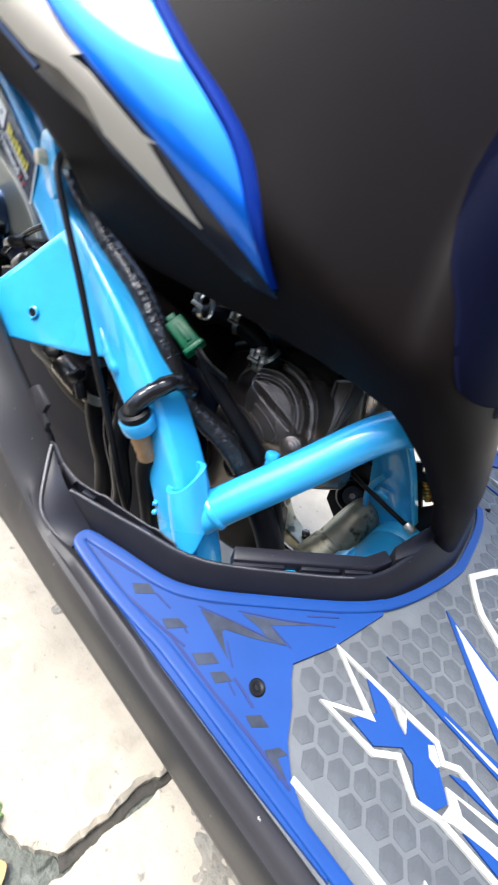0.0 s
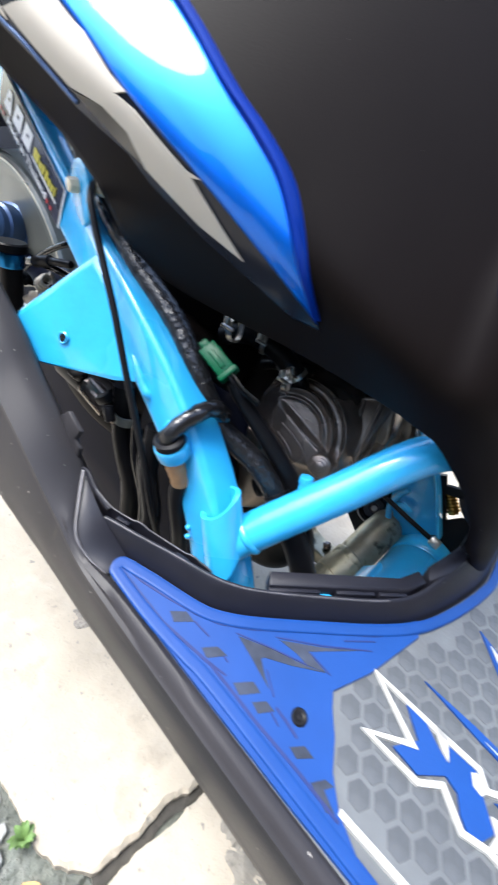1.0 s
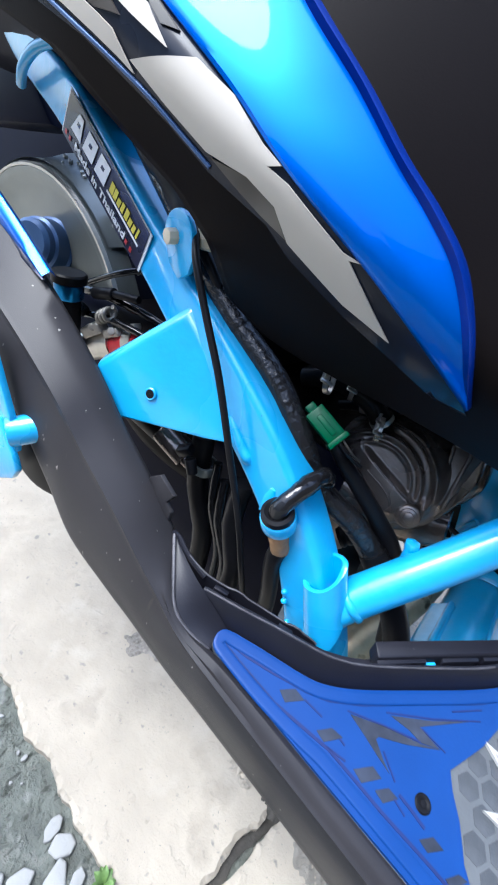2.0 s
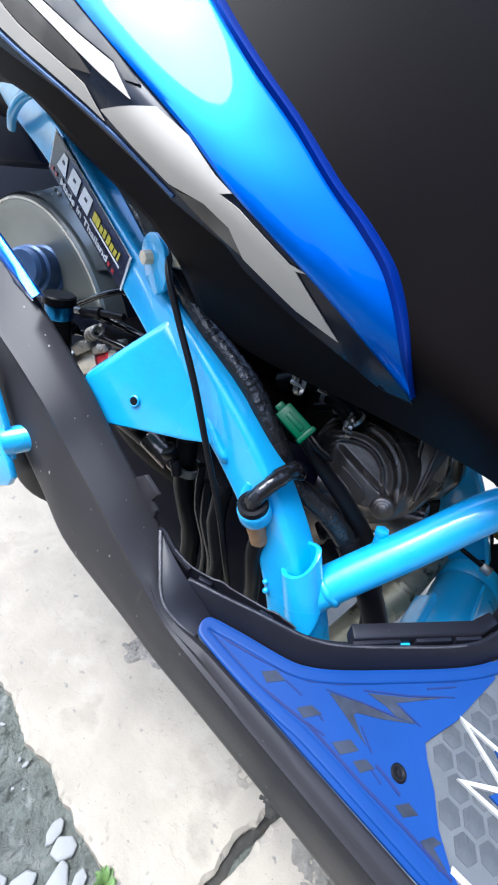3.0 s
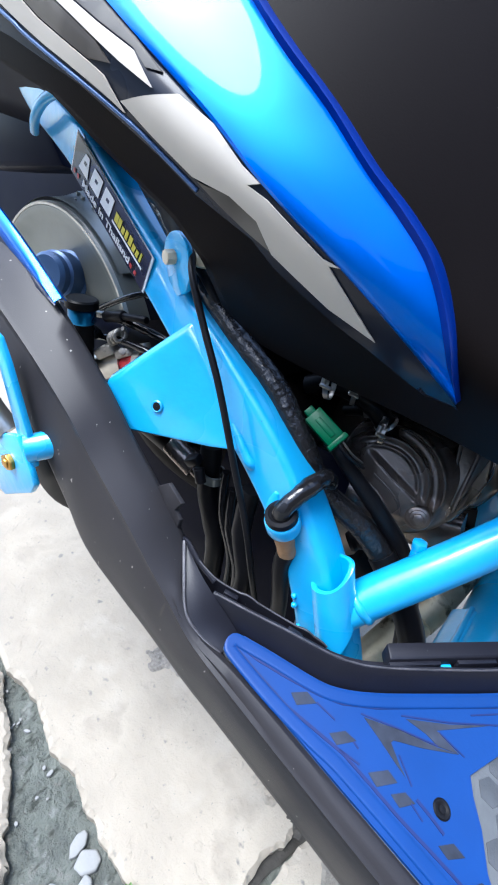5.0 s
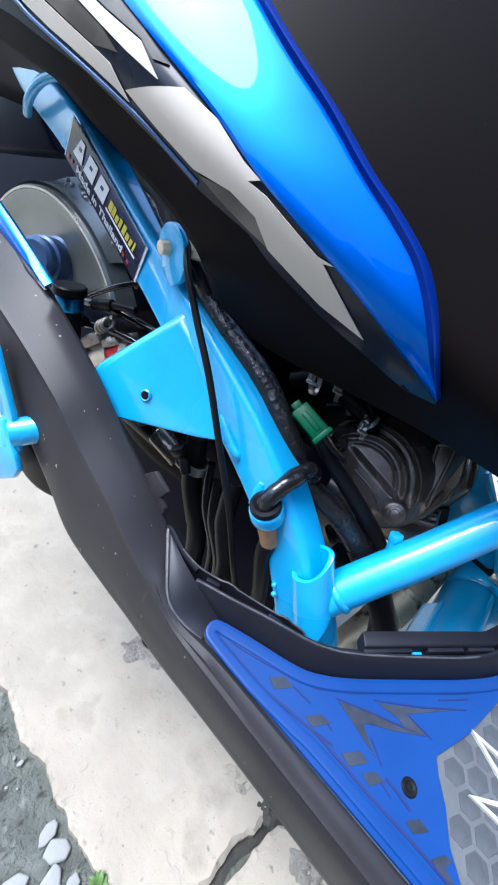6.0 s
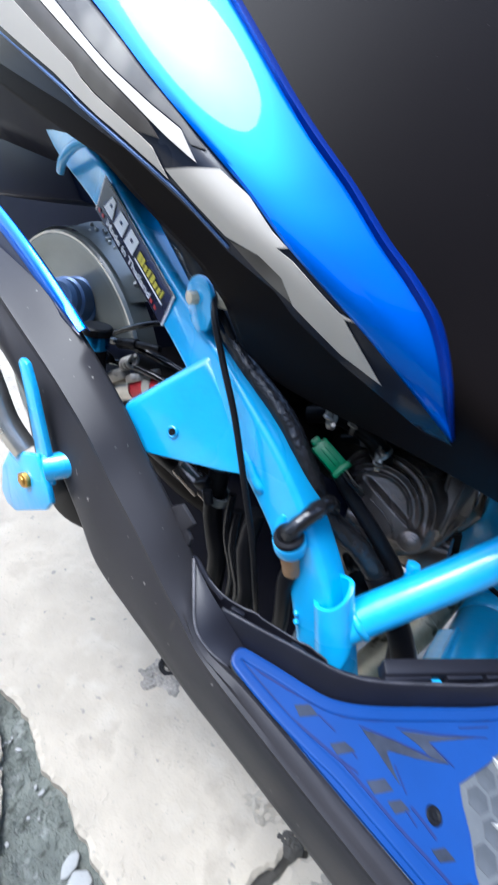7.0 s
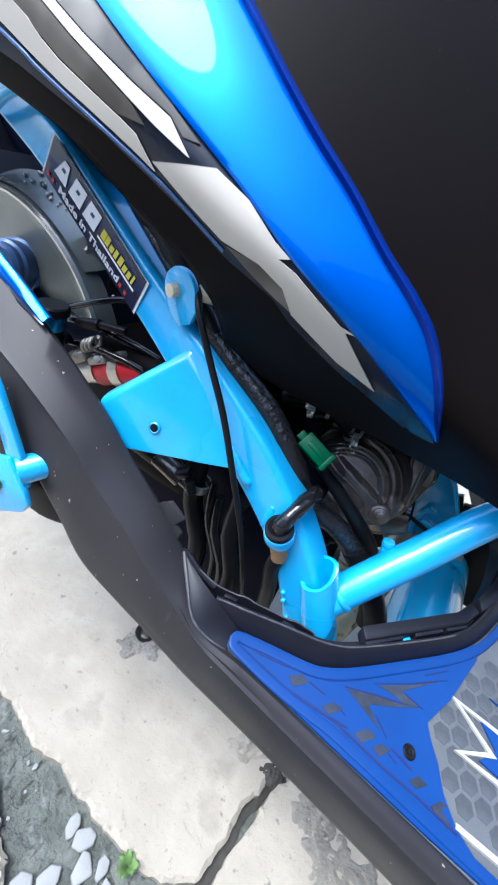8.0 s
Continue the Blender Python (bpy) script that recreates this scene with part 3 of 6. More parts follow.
LEFT = [(-0.55, 0.683), (-0.47, 0.636), (-0.405, 0.604), (-0.3495, 0.5725), (-0.305, 0.5478), (-0.2853, 0.5362), (-0.263, 0.5210), (-0.2262, 0.4977), (-0.2078, 0.4846), (-0.189, 0.470), (-0.1649, 0.4499)]
left, right = glide([(x, z, 0) for x, z in LEFT], 6), glide([(x, z, 0) for x, z in RIGHT], 6)
rows, edge_rows = [], []
for i, (l, r) in enumerate(zip(left, right)):
    wide = (r - l).length
    lip = min(0.0034, 0.25 * wide)
    bend = 0.5 - 0.2 * i / (len(left) - 1)
    grow = max(0.0, min(1.0, (i / (len(left) - 1) - 0.52) / 0.2))

    def face_out(f):
        """Height of the stripe over the body: a gently arched face, folded a little towards its lower end."""
        return 0.0036 * min(1.0, f * wide / 0.003) ** 0.5 + 0.16 * grow * max(0.0, f - bend) * wide + 0.26 * f * (1 - f) * wide - 0.0008

    end = 1 - lip / wide
    rows.append([skin(*((l + (r - l) * f).xy), face_out(f)) for f in [end * k / 20 for k in range(21)]])
    base = face_out(end)
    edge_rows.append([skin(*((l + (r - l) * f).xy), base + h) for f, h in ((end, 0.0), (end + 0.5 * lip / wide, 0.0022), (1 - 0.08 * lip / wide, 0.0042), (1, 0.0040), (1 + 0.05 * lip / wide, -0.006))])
bm = bmesh.new()
grid(bm, rows)
part("blue_stripe", bm, PANEL_BLUE, body, "glossy deep blue painted side stripe", 30)
# upright edge along the stripe's top; its dim reflection painted in darker blue
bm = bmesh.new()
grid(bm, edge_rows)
part("stripe_edge", bm, SHADED_BLUE, body, "upright edge of the stripe, its dimness set in the colour", 50)


def film(name, outline, out, mat, label="", cuts=5):
    bm = bmesh.new()
    flat(bm, outline, lambda a, b, h: skin(a, b, h), out - 0.001, out, cuts)
    return part(name, bm, mat, body, label, 60)


film("trim_band", [(-0.1630, 0.4480), (-0.1700, 0.4560), (-0.1940, 0.4755), (-0.2230, 0.4975), (-0.2620, 0.5225), (-0.2920, 0.5420), (-0.3280, 0.5630), (-0.3660, 0.5845), (-0.4050, 0.6060), (-0.4700, 0.6420), (-0.5500, 0.6600), (-0.5300, 0.5830), (-0.4140, 0.5588), (-0.3632, 0.5443), (-0.3354, 0.5319), (-0.3174, 0.5230), (-0.2980, 0.5110), (-0.2680, 0.4990), (-0.2580, 0.4890), (-0.2290, 0.4720), (-0.2050, 0.4610), (-0.1800, 0.4490)], 0.0012, DECAL_DARK, "dark glossy trim band with graphics")
film("white_flash", [(-0.3331, 0.5399), (-0.3030, 0.5455), (-0.2860, 0.5380), (-0.2700, 0.5260), (-0.2610, 0.5210), (-0.2660, 0.5195), (-0.2570, 0.5160), (-0.2310, 0.4995), (-0.2225, 0.4975), (-0.2280, 0.4972), (-0.2055, 0.4690), (-0.2290, 0.4780), (-0.2565, 0.4950), (-0.2620, 0.5070), (-0.2750, 0.5140), (-0.2960, 0.5180), (-0.3157, 0.5290)], 0.0026, DECAL_WHITE, "warm white lightning graphic")
film("grey_flash", [(-0.2940, 0.5165), (-0.2760, 0.5142), (-0.2628, 0.5080), (-0.2575, 0.4960), (-0.2700, 0.5020), (-0.2840, 0.5100)], 0.0022, DECAL_GREY, "mottled grey graphic")
film("smoky_field", [(-0.3130, 0.5520), (-0.3298, 0.5625), (-0.3556, 0.5770), (-0.3728, 0.5870), (-0.4700, 0.6420), (-0.4500, 0.6170), (-0.3873, 0.5838), (-0.3730, 0.5768), (-0.3470, 0.5658), (-0.3280, 0.5585), (-0.3200, 0.5525)], 0.0022, DECAL_SMOKE, "smoky cream graphic")
film("upper_flash", [(-0.3325, 0.5362), (-0.3420, 0.5480), (-0.3500, 0.5515), (-0.3668, 0.5580), (-0.3846, 0.5650), (-0.3950, 0.5705), (-0.4020, 0.5760), (-0.5200, 0.6300), (-0.5500, 0.6150), (-0.4191, 0.5715), (-0.3994, 0.5630), (-0.3827, 0.5563), (-0.3699, 0.5518), (-0.3541, 0.5457), (-0.3403, 0.5400)], 0.0026, DECAL_WHITE, "white graphic band")
film("thin_flash", [(-0.3148, 0.5460), (-0.3280, 0.5577), (-0.3470, 0.5650), (-0.3730, 0.5760), (-0.3873, 0.5830), (-0.4500, 0.6160), (-0.4600, 0.6150), (-0.3913, 0.5815), (-0.3780, 0.5746), (-0.3600, 0.5662), (-0.3460, 0.5595), (-0.3320, 0.5530)], 0.0026, DECAL_WHITE, "thin white graphic")
film("grey_band", [(-0.3380, 0.5520), (-0.3460, 0.5587), (-0.3600, 0.5654), (-0.3780, 0.5738), (-0.3913, 0.5807), (-0.4600, 0.6142), (-0.5200, 0.6400), (-0.5200, 0.6310), (-0.4020, 0.5768), (-0.3950, 0.5713), (-0.3846, 0.5658), (-0.3668, 0.5588), (-0.3520, 0.5530)], 0.0020, DECAL_GREY, "smoky grey graphic")
# pale steel-blue edge line under the white band
bm = bmesh.new()
tube(bm, [skin(x, z, 0.0016) for x, z in ((-0.52, 0.6010), (-0.4191, 0.5680), (-0.3994, 0.5598), (-0.3699, 0.5488), (-0.3541, 0.5427), (-0.3403, 0.5370), (-0.3250, 0.5300), (-0.3120, 0.5225), (-0.2960, 0.5130))], 0.0011, 8)
part("trim_edge", bm, DRUM_BLUE, body, "steel-blue lower edge of the trim band", 60)

# footboard: upright rim round the opening; rows of foot (x, y, height over the mat) and top edge
RIM = [((-0.2322, -0.2010, 0.0150), (-0.2329, -0.2001, 0.0166)), ((-0.219, -0.1985, 0.0080), (-0.2200, -0.1955, 0.0175)), ((-0.2054, -0.1950, 0.0010), (-0.2070, -0.1908, 0.0180)),
       ((-0.1865, -0.1882, 0.0), (-0.1867, -0.1822, 0.0180)), ((-0.1580, -0.1785, 0.0), (-0.1600, -0.1718, 0.0180)), ((-0.1441, -0.1708, 0.0), (-0.1480, -0.1655, 0.0180)),
       ((-0.1277, -0.1565, 0.0), (-0.1330, -0.1540, 0.0180)), ((-0.1012, -0.1285, 0.0), (-0.1065, -0.1268, 0.0180)), ((-0.0676, -0.0915, 0.0), (-0.0735, -0.0905, 0.0180)),
       ((-0.0479, -0.0642, 0.0), (-0.0570, -0.0650, 0.0190)), ((-0.0338, -0.0314, 0.0), (-0.0470, -0.0330, 0.0270)), ((-0.0234, 0.0056, 0.0), (-0.0415, 0.0, 0.0340)),
       ((-0.0215, 0.0300, 0.0), (-0.0400, 0.0300, 0.0340)), ((-0.0270, 0.0800, 0.0), (-0.0420, 0.0750, 0.0300)), ((-0.0450, 0.1150, 0.0), (-0.0600, 0.1080, 0.0200)),
       ((-0.0680, 0.1650, 0.0), (-0.0820, 0.1580, 0.0180)), ((-0.1000, 0.1900, 0.0), (-0.1080, 0.1800, 0.0180))]
foot, crest = glide([a for a, b in RIM], 5), glide([b for a, b in RIM], 5)
inner = [Vector((p.x, p.y, 0)) for p in foot]


def inward(line, i):
    d = (line[min(i + 1, len(line) - 1)] - line[max(i - 1, 0)]).normalized()
    return Vector((-d.y, d.x, 0)).normalized()


rows = []
for i, (a, b) in enumerate(zip(foot, crest)):
    n = inward(crest, i)
    row = [on_floor(a.x, a.y, a.z - 0.005)]
    for f, h in ((0.0, 0.0), (0.30, 0.42), (0.62, 0.78), (0.86, 0.95), (1.0, 1.0)):
        row.append(on_floor(a.x + (b.x - a.x) * f, a.y + (b.y - a.y) * f, a.z + (b.z - a.z) * h))
    for w, h in ((0.0008, 0.0003), (0.0021, 0.0), (0.0025, -0.0012), (0.0029, -0.0100), (0.0036, -0.0112), (0.0098, -0.0116), (0.0104, -0.014), (0.0108, -0.04)):
        row.append(on_floor(b.x + n.x * w, b.y + n.y * w, b.z + h))
    rows.append(row)
bm = bmesh.new()
grid(bm, rows)
rim = part("footboard_rim", bm, RIM_PLASTIC, scooter, "black plastic rim round the open service hatch", 32)
# pale bead painted on as the crest's edge highlight
bm = bmesh.new()
tube(bm, [on_floor(b.x + inward(crest, i).x * 0.0004, b.y + inward(crest, i).y * 0.0004, b.z + 0.0001) for i, b in enumerate(crest)][1:42:2], 0.00075, 6, 2, wobble=0.5, freq=300)
part("glint_edge", bm, EDGE_GLINT, rim, "pale bead on the rim's top, a painted edge highlight", 80)
# thin upright ledge inside the rim, with small clip bumps
ledge = glide([(-0.2560, -0.1925, 0.0150), (-0.2390, -0.1908, 0.0130), (-0.2155, -0.1822, 0.0125), (-0.1920, -0.1745, 0.0125), (-0.1700, -0.1670, 0.0120), (-0.1640, -0.1650, 0.0100)], 6)
rows = []
for i, p in enumerate(ledge):
    n = inward(ledge, i)
    h = p.z + (0.0014 if i in (11, 12, 21, 22) else 0.0)
    rows.append([on_floor(p.x + n.x * w, p.y + n.y * w, k) for w, k in ((0.0, -0.02), (0.0002, h - 0.0005), (0.0006, h), (0.0014, h), (0.0018, h - 0.0005), (0.0022, -0.02))])
bm = bmesh.new()
grid(bm, rows)
shelf_edge = part("clip_ledge", bm, RIM_PLASTIC, rim, "thin upright ledge that held the side cover", 32)
# the ledge's highlight, drawn as a pale bead
bm = bmesh.new()
tube(bm, [on_floor(p.x + 0.0003, p.y + 0.0008, p.z + (0.0014 if i in (11, 12, 21, 22) else 0.0)) for i, p in enumerate(ledge)], 0.0006, 6, 1, wobble=0.5, freq=300)
part("glint_edge", bm, EDGE_GLINT, shelf_edge, "pale bead on the ledge, a painted edge highlight", 80)
for i in (9, 20):
    p, n = ledge[i], inward(ledge, i)
    bm = bmesh.new()
    box(bm, pose(p.x - n.x * 0.003, p.y - n.y * 0.003, floor_z(p.x, p.y) + 0.0095, 0, 8, math.degrees(math.atan2(-n.x, n.y))), (0.010, 0.0035, 0.006), 0.0008)
    part("clip_bump", bm, RIM_PLASTIC, rim, "", 30)


def bar_at(t, w, h):
    """A place along the straight front run of the rim: t from its rear end, w inwards from the crest."""
    a, b = Vector((-0.1285, -0.1500)), Vector((-0.0600, -0.0710))
    d = (b - a).normalized()
    q = a + (b - a) * t + Vector((-d.y, d.x)) * w
    return on_floor(q.x, q.y, h)


bm = bmesh.new()
slab(bm, [bar_at(0.02, 0.0045, 0.0195), bar_at(1.0, 0.0045, 0.0195), bar_at(1.16, 0.010, 0.022), bar_at(1.13, 0.019, 0.022), bar_at(0.97, 0.0145, 0.0195), bar_at(0.03, 0.0145, 0.0195)], (0, 0, -0.012), 0.0016)
bar = part("clip_bar", bm, RIM_PLASTIC, rim, "black clip bar along the hatch", 30)
for t0, t1 in ((0.02, 0.36), (0.48, 0.75), (0.79, 1.0)):
    bm = bmesh.new()
    slab(bm, [bar_at(t0, 0.0022, 0.0172), bar_at(t1, 0.0022, 0.0172), bar_at(t1, 0.0046, 0.0172), bar_at(t0, 0.0046, 0.0172)], (0, 0, -0.008), 0.0004)
    part("clip_rib", bm, RIM_PLASTIC, bar, "", 30)
# blue piece added in place of the frame member behind a slot
bm = bmesh.new()
slab(bm, [bar_at(0.38, 0.0026, 0.0130), bar_at(0.45, 0.0026, 0.0130), bar_at(0.45, 0.0044, 0.0130), bar_at(0.38, 0.0044, 0.0130)], (0, 0, -0.004), 0.0003)
part("slot_filler", bm, FRAME_BLUE, bar, "light blue piece added for the member behind a slot")
# raised end block of the rim against the seat column
bm = bmesh.new()
slab(bm, [on_floor(-0.0560, -0.0520, 0.024), on_floor(-0.0470, -0.0360, 0.027), on_floor(-0.0420, -0.0150, 0.033), on_floor(-0.0520, -0.0120, 0.033), on_floor(-0.0620, -0.0420, 0.024)], (0, 0, -0.02), 0.0016)
part("rim_block", bm, RIM_PLASTIC, rim, "raised end of the rim", 30)
# web between the rim corner and the rear fairing
bm = bmesh.new()
A = glide([(-0.2735, -0.1915, 0.3060), (-0.2585, -0.2060, 0.2955), (-0.2410, -0.2155, 0.2832), (-0.2250, -0.2150, 0.2765), (-0.2100, -0.2118, 0.2735)], 5)
B = glide([(-0.2715, -0.1900, 0.3055), (-0.2520, -0.1962, 0.3010), (-0.2332, -0.2005, 0.2980), (-0.2175, -0.1985, 0.2870), (-0.2050, -0.1960, 0.2750)], 5)
grid(bm, [[a + (b - a) * f + Vector((0.0004, 0.0010, -0.0005)) * math.sin(math.pi * f) for f in [k / 8 for k in range(9)]] for a, b in zip(A, B)])
web = part("corner_web", bm, RIM_PLASTIC, rim, "black corner web with a raised edge", 60)
# left ridge in a paler tone that stands for its highlight
bm = bmesh.new()
tube(bm, [A[0] + Vector((0.001, 0, 0.001)), A[5].lerp(B[5], 0.28) + Vector((0, -0.0006, 0.0004)), A[10].lerp(B[10], 0.08) + Vector((0, -0.0006, 0.0006)), A[15] + Vector((0, 0, 0.0006)), A[20]], (0.0013, 0.0009), 8)
part("web_edge", bm, EDGE_GLINT, web, "pale raised edge with its highlight painted in")
bm = bmesh.new()
tube(bm, [A[0] + Vector((-0.001, 0, 0.0015)), (-0.2700, -0.1895, 0.3060), (-0.2560, -0.1915, 0.3005), (-0.2400, -0.1915, 0.2955)], 0.0019, 8)
part("web_edge", bm, RIM_PLASTIC, web)

# footboard deck under the mat
bm = bmesh.new()
deck = [(p.x, p.y) for p in inner if p.x > -0.206] + [(-0.10, 0.207), (0.36, 0.207), (0.36, -0.207), (-0.212, -0.209)]
flat(bm, deck, on_floor, -0.012, -0.0045)
part("footboard_deck", bm, RIM_PLASTIC, scooter, "black footboard deck")

# side fairing: rear sweep and the skirt below the footboard
#          x,     y_in,   z_in,   y_cr,   z_cr,  y_out,  z_out,  y_low,  z_low
SWEEP = [(-0.70, -0.178, 0.490, -0.214, 0.478, -0.222, 0.455, -0.200, 0.425),
         (-0.60, -0.187, 0.468, -0.219, 0.452, -0.228, 0.430, -0.203, 0.400),
         (-0.52, -0.192, 0.450, -0.220, 0.434, -0.230, 0.407, -0.205, 0.375),
         (-0.466, -0.193, 0.436, -0.221, 0.415, -0.229, 0.386, -0.205, 0.357),
         (-0.41, -0.193, 0.409, -0.221, 0.392, -0.228, 0.347, -0.205, 0.319),
         (-0.365, -0.193, 0.381, -0.221, 0.369, -0.226, 0.301, -0.204, 0.276),
         (-0.338, -0.193, 0.359, -0.220, 0.347, -0.225, 0.270, -0.203, 0.248),
         (-0.300, -0.193, 0.3320, -0.2195, 0.322, -0.221, 0.250, -0.201, 0.232),
         (-0.2735, -0.1925, 0.3055, -0.219, 0.302, -0.218, 0.238, -0.199, 0.222),
         (-0.252, -0.2100, 0.2905, -0.2185, 0.287, -0.216, 0.228, -0.197, 0.214),
         (-0.228, -0.2150, 0.2765, -0.2192, 0.2735, -0.215, 0.220, -0.196, 0.207),
         (-0.19, -0.2125, 0.271, -0.2200, 0.266, -0.2145, 0.214, -0.195, 0.202),
         (-0.10, -0.2110, 0.255, -0.2200, 0.250, -0.2145, 0.200, -0.195, 0.188),
         (0.02, -0.2090, 0.233, -0.2185, 0.228, -0.2140, 0.178, -0.195, 0.166),
         (0.20, -0.2070, 0.201, -0.2165, 0.196, -0.2120, 0.146, -0.195, 0.134),
         (0.36, -0.2070, 0.172, -0.2160, 0.167, -0.2110, 0.117, -0.195, 0.105)]
stations = [glide([(row[0], row[1 + 2 * k], row[2 + 2 * k]) for row in SWEEP], 5) for k in range(4)]
rows = []
for a, c, o, l in zip(*stations):
    flatness = max(0.0, min(1.0, (a.x + 0.27) / 0.05))
    row = [a + Vector((0, 0.006, -0.012)), a + Vector((0, 0.001, -0.001)), a + Vector((0, -0.002, 0.0005))]
    m = (a + c) / 2
    row += [m + Vector((0, -0.001, 0.0015)), c + Vector((0, 0.0022, 0.001)), c, c + Vector((0, 0.0006 + 0.0012 * flatness, -0.003)), c + Vector((0, 0.0012 * flatness, -0.006))]
    for f in (0.25, 0.5, 0.75):
        row.append(c + (o - c) * f + Vector((0, -0.003 * math.sin(math.pi * f) * (1 - flatness), -0.006 * (1 - f))))
    # step line half way down the skirt
    row += [o + Vector((0, -0.0002, 0.004)), o, o + Vector((0, 0.002, -0.004)), l]
    rows.append(row)
bm = bmesh.new()
grid(bm, rows)
fairing = part("side_fairing", bm, FAIR_PLASTIC, scooter, "scuffed charcoal plastic side fairing and skirt", 50)
mod = fairing.modifiers.new("thick", "SOLIDIFY")
mod.thickness, mod.offset = 0.002, 1.0
bm = bmesh.new()
slab(bm, [(-0.3030, -0.1945, 0.3330), (-0.3015, -0.1930, 0.3370), (-0.2935, -0.1925, 0.3440), (-0.2795, -0.1920, 0.3355), (-0.2848, -0.1922, 0.3265), (-0.2792, -0.1922, 0.3215), (-0.2800, -0.1930, 0.3100), (-0.2900, -0.1950, 0.3200)], (0.001, 0.003, 0), 0.0006)
part("fairing_lug", bm, FAIR_PLASTIC, fairing, "small lug on the fairing's edge")
# blue edge panel over the rear of the fairing
bm = bmesh.new()
rows, dark = [], []
for f in [k / 24 for k in range(25)]:
    x, z = -0.421 - 0.20 * f, 0.4265 + 0.105 * f - 0.028 * f * f
    w = 0.004 + 0.010 * min(1, f * 3)
    rows.append([Vector((x, -0.1985, z - w)), Vector((x, -0.1995, z - w * 0.4)), Vector((x, -0.1975, z - 0.0005)), Vector((x, -0.194, z + 0.0012)), Vector((x, -0.190, z - 0.002))])
    dark.append([Vector((x, -0.1975, z - w + 0.001)), Vector((x, -0.1995, z - w - 0.012 * min(1, f * 2.5))), Vector((x, -0.1975, z - w - 0.026 * min(1, f * 2.5)))])
grid(bm, rows)
rear_blue = part("rear_blue_panel", bm, PANEL_BLUE, scooter, "glossy blue rear lower panel edge", 50)
bm = bmesh.new()
grid(bm, dark)
part("panel_underside", bm, NAVY, rear_blue, "navy lower face of the panel", 60)

# frame: main rail, gusset, collar, cross tube
bm = bmesh.new()
beam(bm, [(-0.66, -0.100, 0.595), (-0.60, -0.108, 0.553), (-0.50, -0.122, 0.516), (-0.378, -0.137, 0.454), (-0.31, -0.144, 0.417), (-0.2530, -0.144, 0.3775), (-0.2105, -0.142, 0.3335), (-0.1855, -0.140, 0.2935), (-0.168, -0.138, 0.255), (-0.150, -0.136, 0.21)],
     [0.028] * 10, [0.034, 0.034, 0.034, 0.035, 0.039, 0.038, 0.035, 0.037, 0.040, 0.040], round_to=0.38, n=6)
rail = part("frame_rail", bm, FRAME_BLUE, scooter, "light blue painted steel main frame rail", 50)

G = [Vector(p) for p in ((-0.378, -0.189, 0.383), (-0.346, -0.187, 0.355), (-0.296, -0.160, 0.361), (-0.262, -0.157, 0.375), (-0.300, -0.158, 0.410), (-0.327, -0.158, 0.440))]
bm = bmesh.new()
slab(bm, G, (0.010, 0.030, 0.014))
bm.verts.ensure_lookup_table()
fold = [e for e in bm.edges if all(any((v.co - g).length < 1e-6 for g in (G[0], G[5], G[4])) for v in e.verts)]
bmesh.ops.bevel(bm, geom=fold, offset=0.0075, segments=5, affect="EDGES", profile=0.5)
bmesh.ops.bevel(bm, geom=[e for e in bm.edges if e.is_manifold and e.calc_face_angle() > 0.7 and max((v.co - G[3]).length for v in e.verts) > 0.045], offset=0.0018, segments=2, affect="EDGES", profile=0.5)
gusset = part("gusset", bm, FRAME_BLUE, scooter, "light blue welded box gusset with a bolt hole", 35)
gn = (G[1] - G[0]).cross(G[5] - G[0]).normalized()
if gn.y > 0:
    gn = -gn
bm = bmesh.new()
gc = Vector((-0.3305, -0.1755, 0.3795)) + gn * 0.001
lathe(bm, gc, gn, [(0.0028, 0.0006), (0.0036, 0.0010), (0.0044, 0.0003)], 24)
part("hole_edge", bm, FRAME_BLUE, gusset)
# black disc stands for the hole's unlit depth
bm = bmesh.new()
lathe(bm, gc, gn, [(0.0001, 0.0007), (0.0030, 0.0007)], 24)
part("bolt_hole_dark", bm, RUBBER, gusset, "black disc for the dark of the bolt hole")
bm = bmesh.new()
tube(bm, [(-0.277, -0.1570, 0.388), (-0.270, -0.1585, 0.382), (-0.263, -0.1590, 0.375), (-0.2575, -0.1585, 0.370), (-0.2560, -0.1560, 0.3675)], (0.0022, 0.0042), 14, wobble=0.15, freq=150)
part("weld_bead", bm, FRAME_BLUE, gusset)

# tab with a nylon bolt
tab_c, tab_n = Vector((-0.3425, -0.163, 0.474)), Vector((0.18, 0.97, 0.1)).normalized()
tab_u = Vector((-0.35, 0.05, 0.94))
tab_u = (tab_u - tab_u.dot(tab_n) * tab_n).normalized()
tab_s = tab_u.cross(tab_n)
tab_m = tab_c - tab_s * 0.0025
ring = [tab_m + tab_s * 0.0152 * math.cos(a) + tab_u * 0.0140 * math.sin(a) for a in [math.pi * k / 14 for k in range(15)]]
ring += [tab_m - tab_s * 0.0135 - tab_u * 0.013, tab_m - tab_s * 0.006 - tab_u * 0.021, tab_m + tab_s * 0.006 - tab_u * 0.023, tab_m + tab_s * 0.0140 - tab_u * 0.013]
bm = bmesh.new()
slab(bm, ring, tab_n * 0.004, 0.0012)
tab = part("mounting_tab", bm, FRAME_BLUE, scooter, "light blue rounded mounting tab", 40)
bm = bmesh.new()
rod(bm, tab_c - tab_n * 0.006, tab_c + tab_n * 0.012, 0.0045, n=8, bevel=0.001)
part("tab_bolt", bm, CREAM, tab, "cream nylon push pin")
bm = bmesh.new()
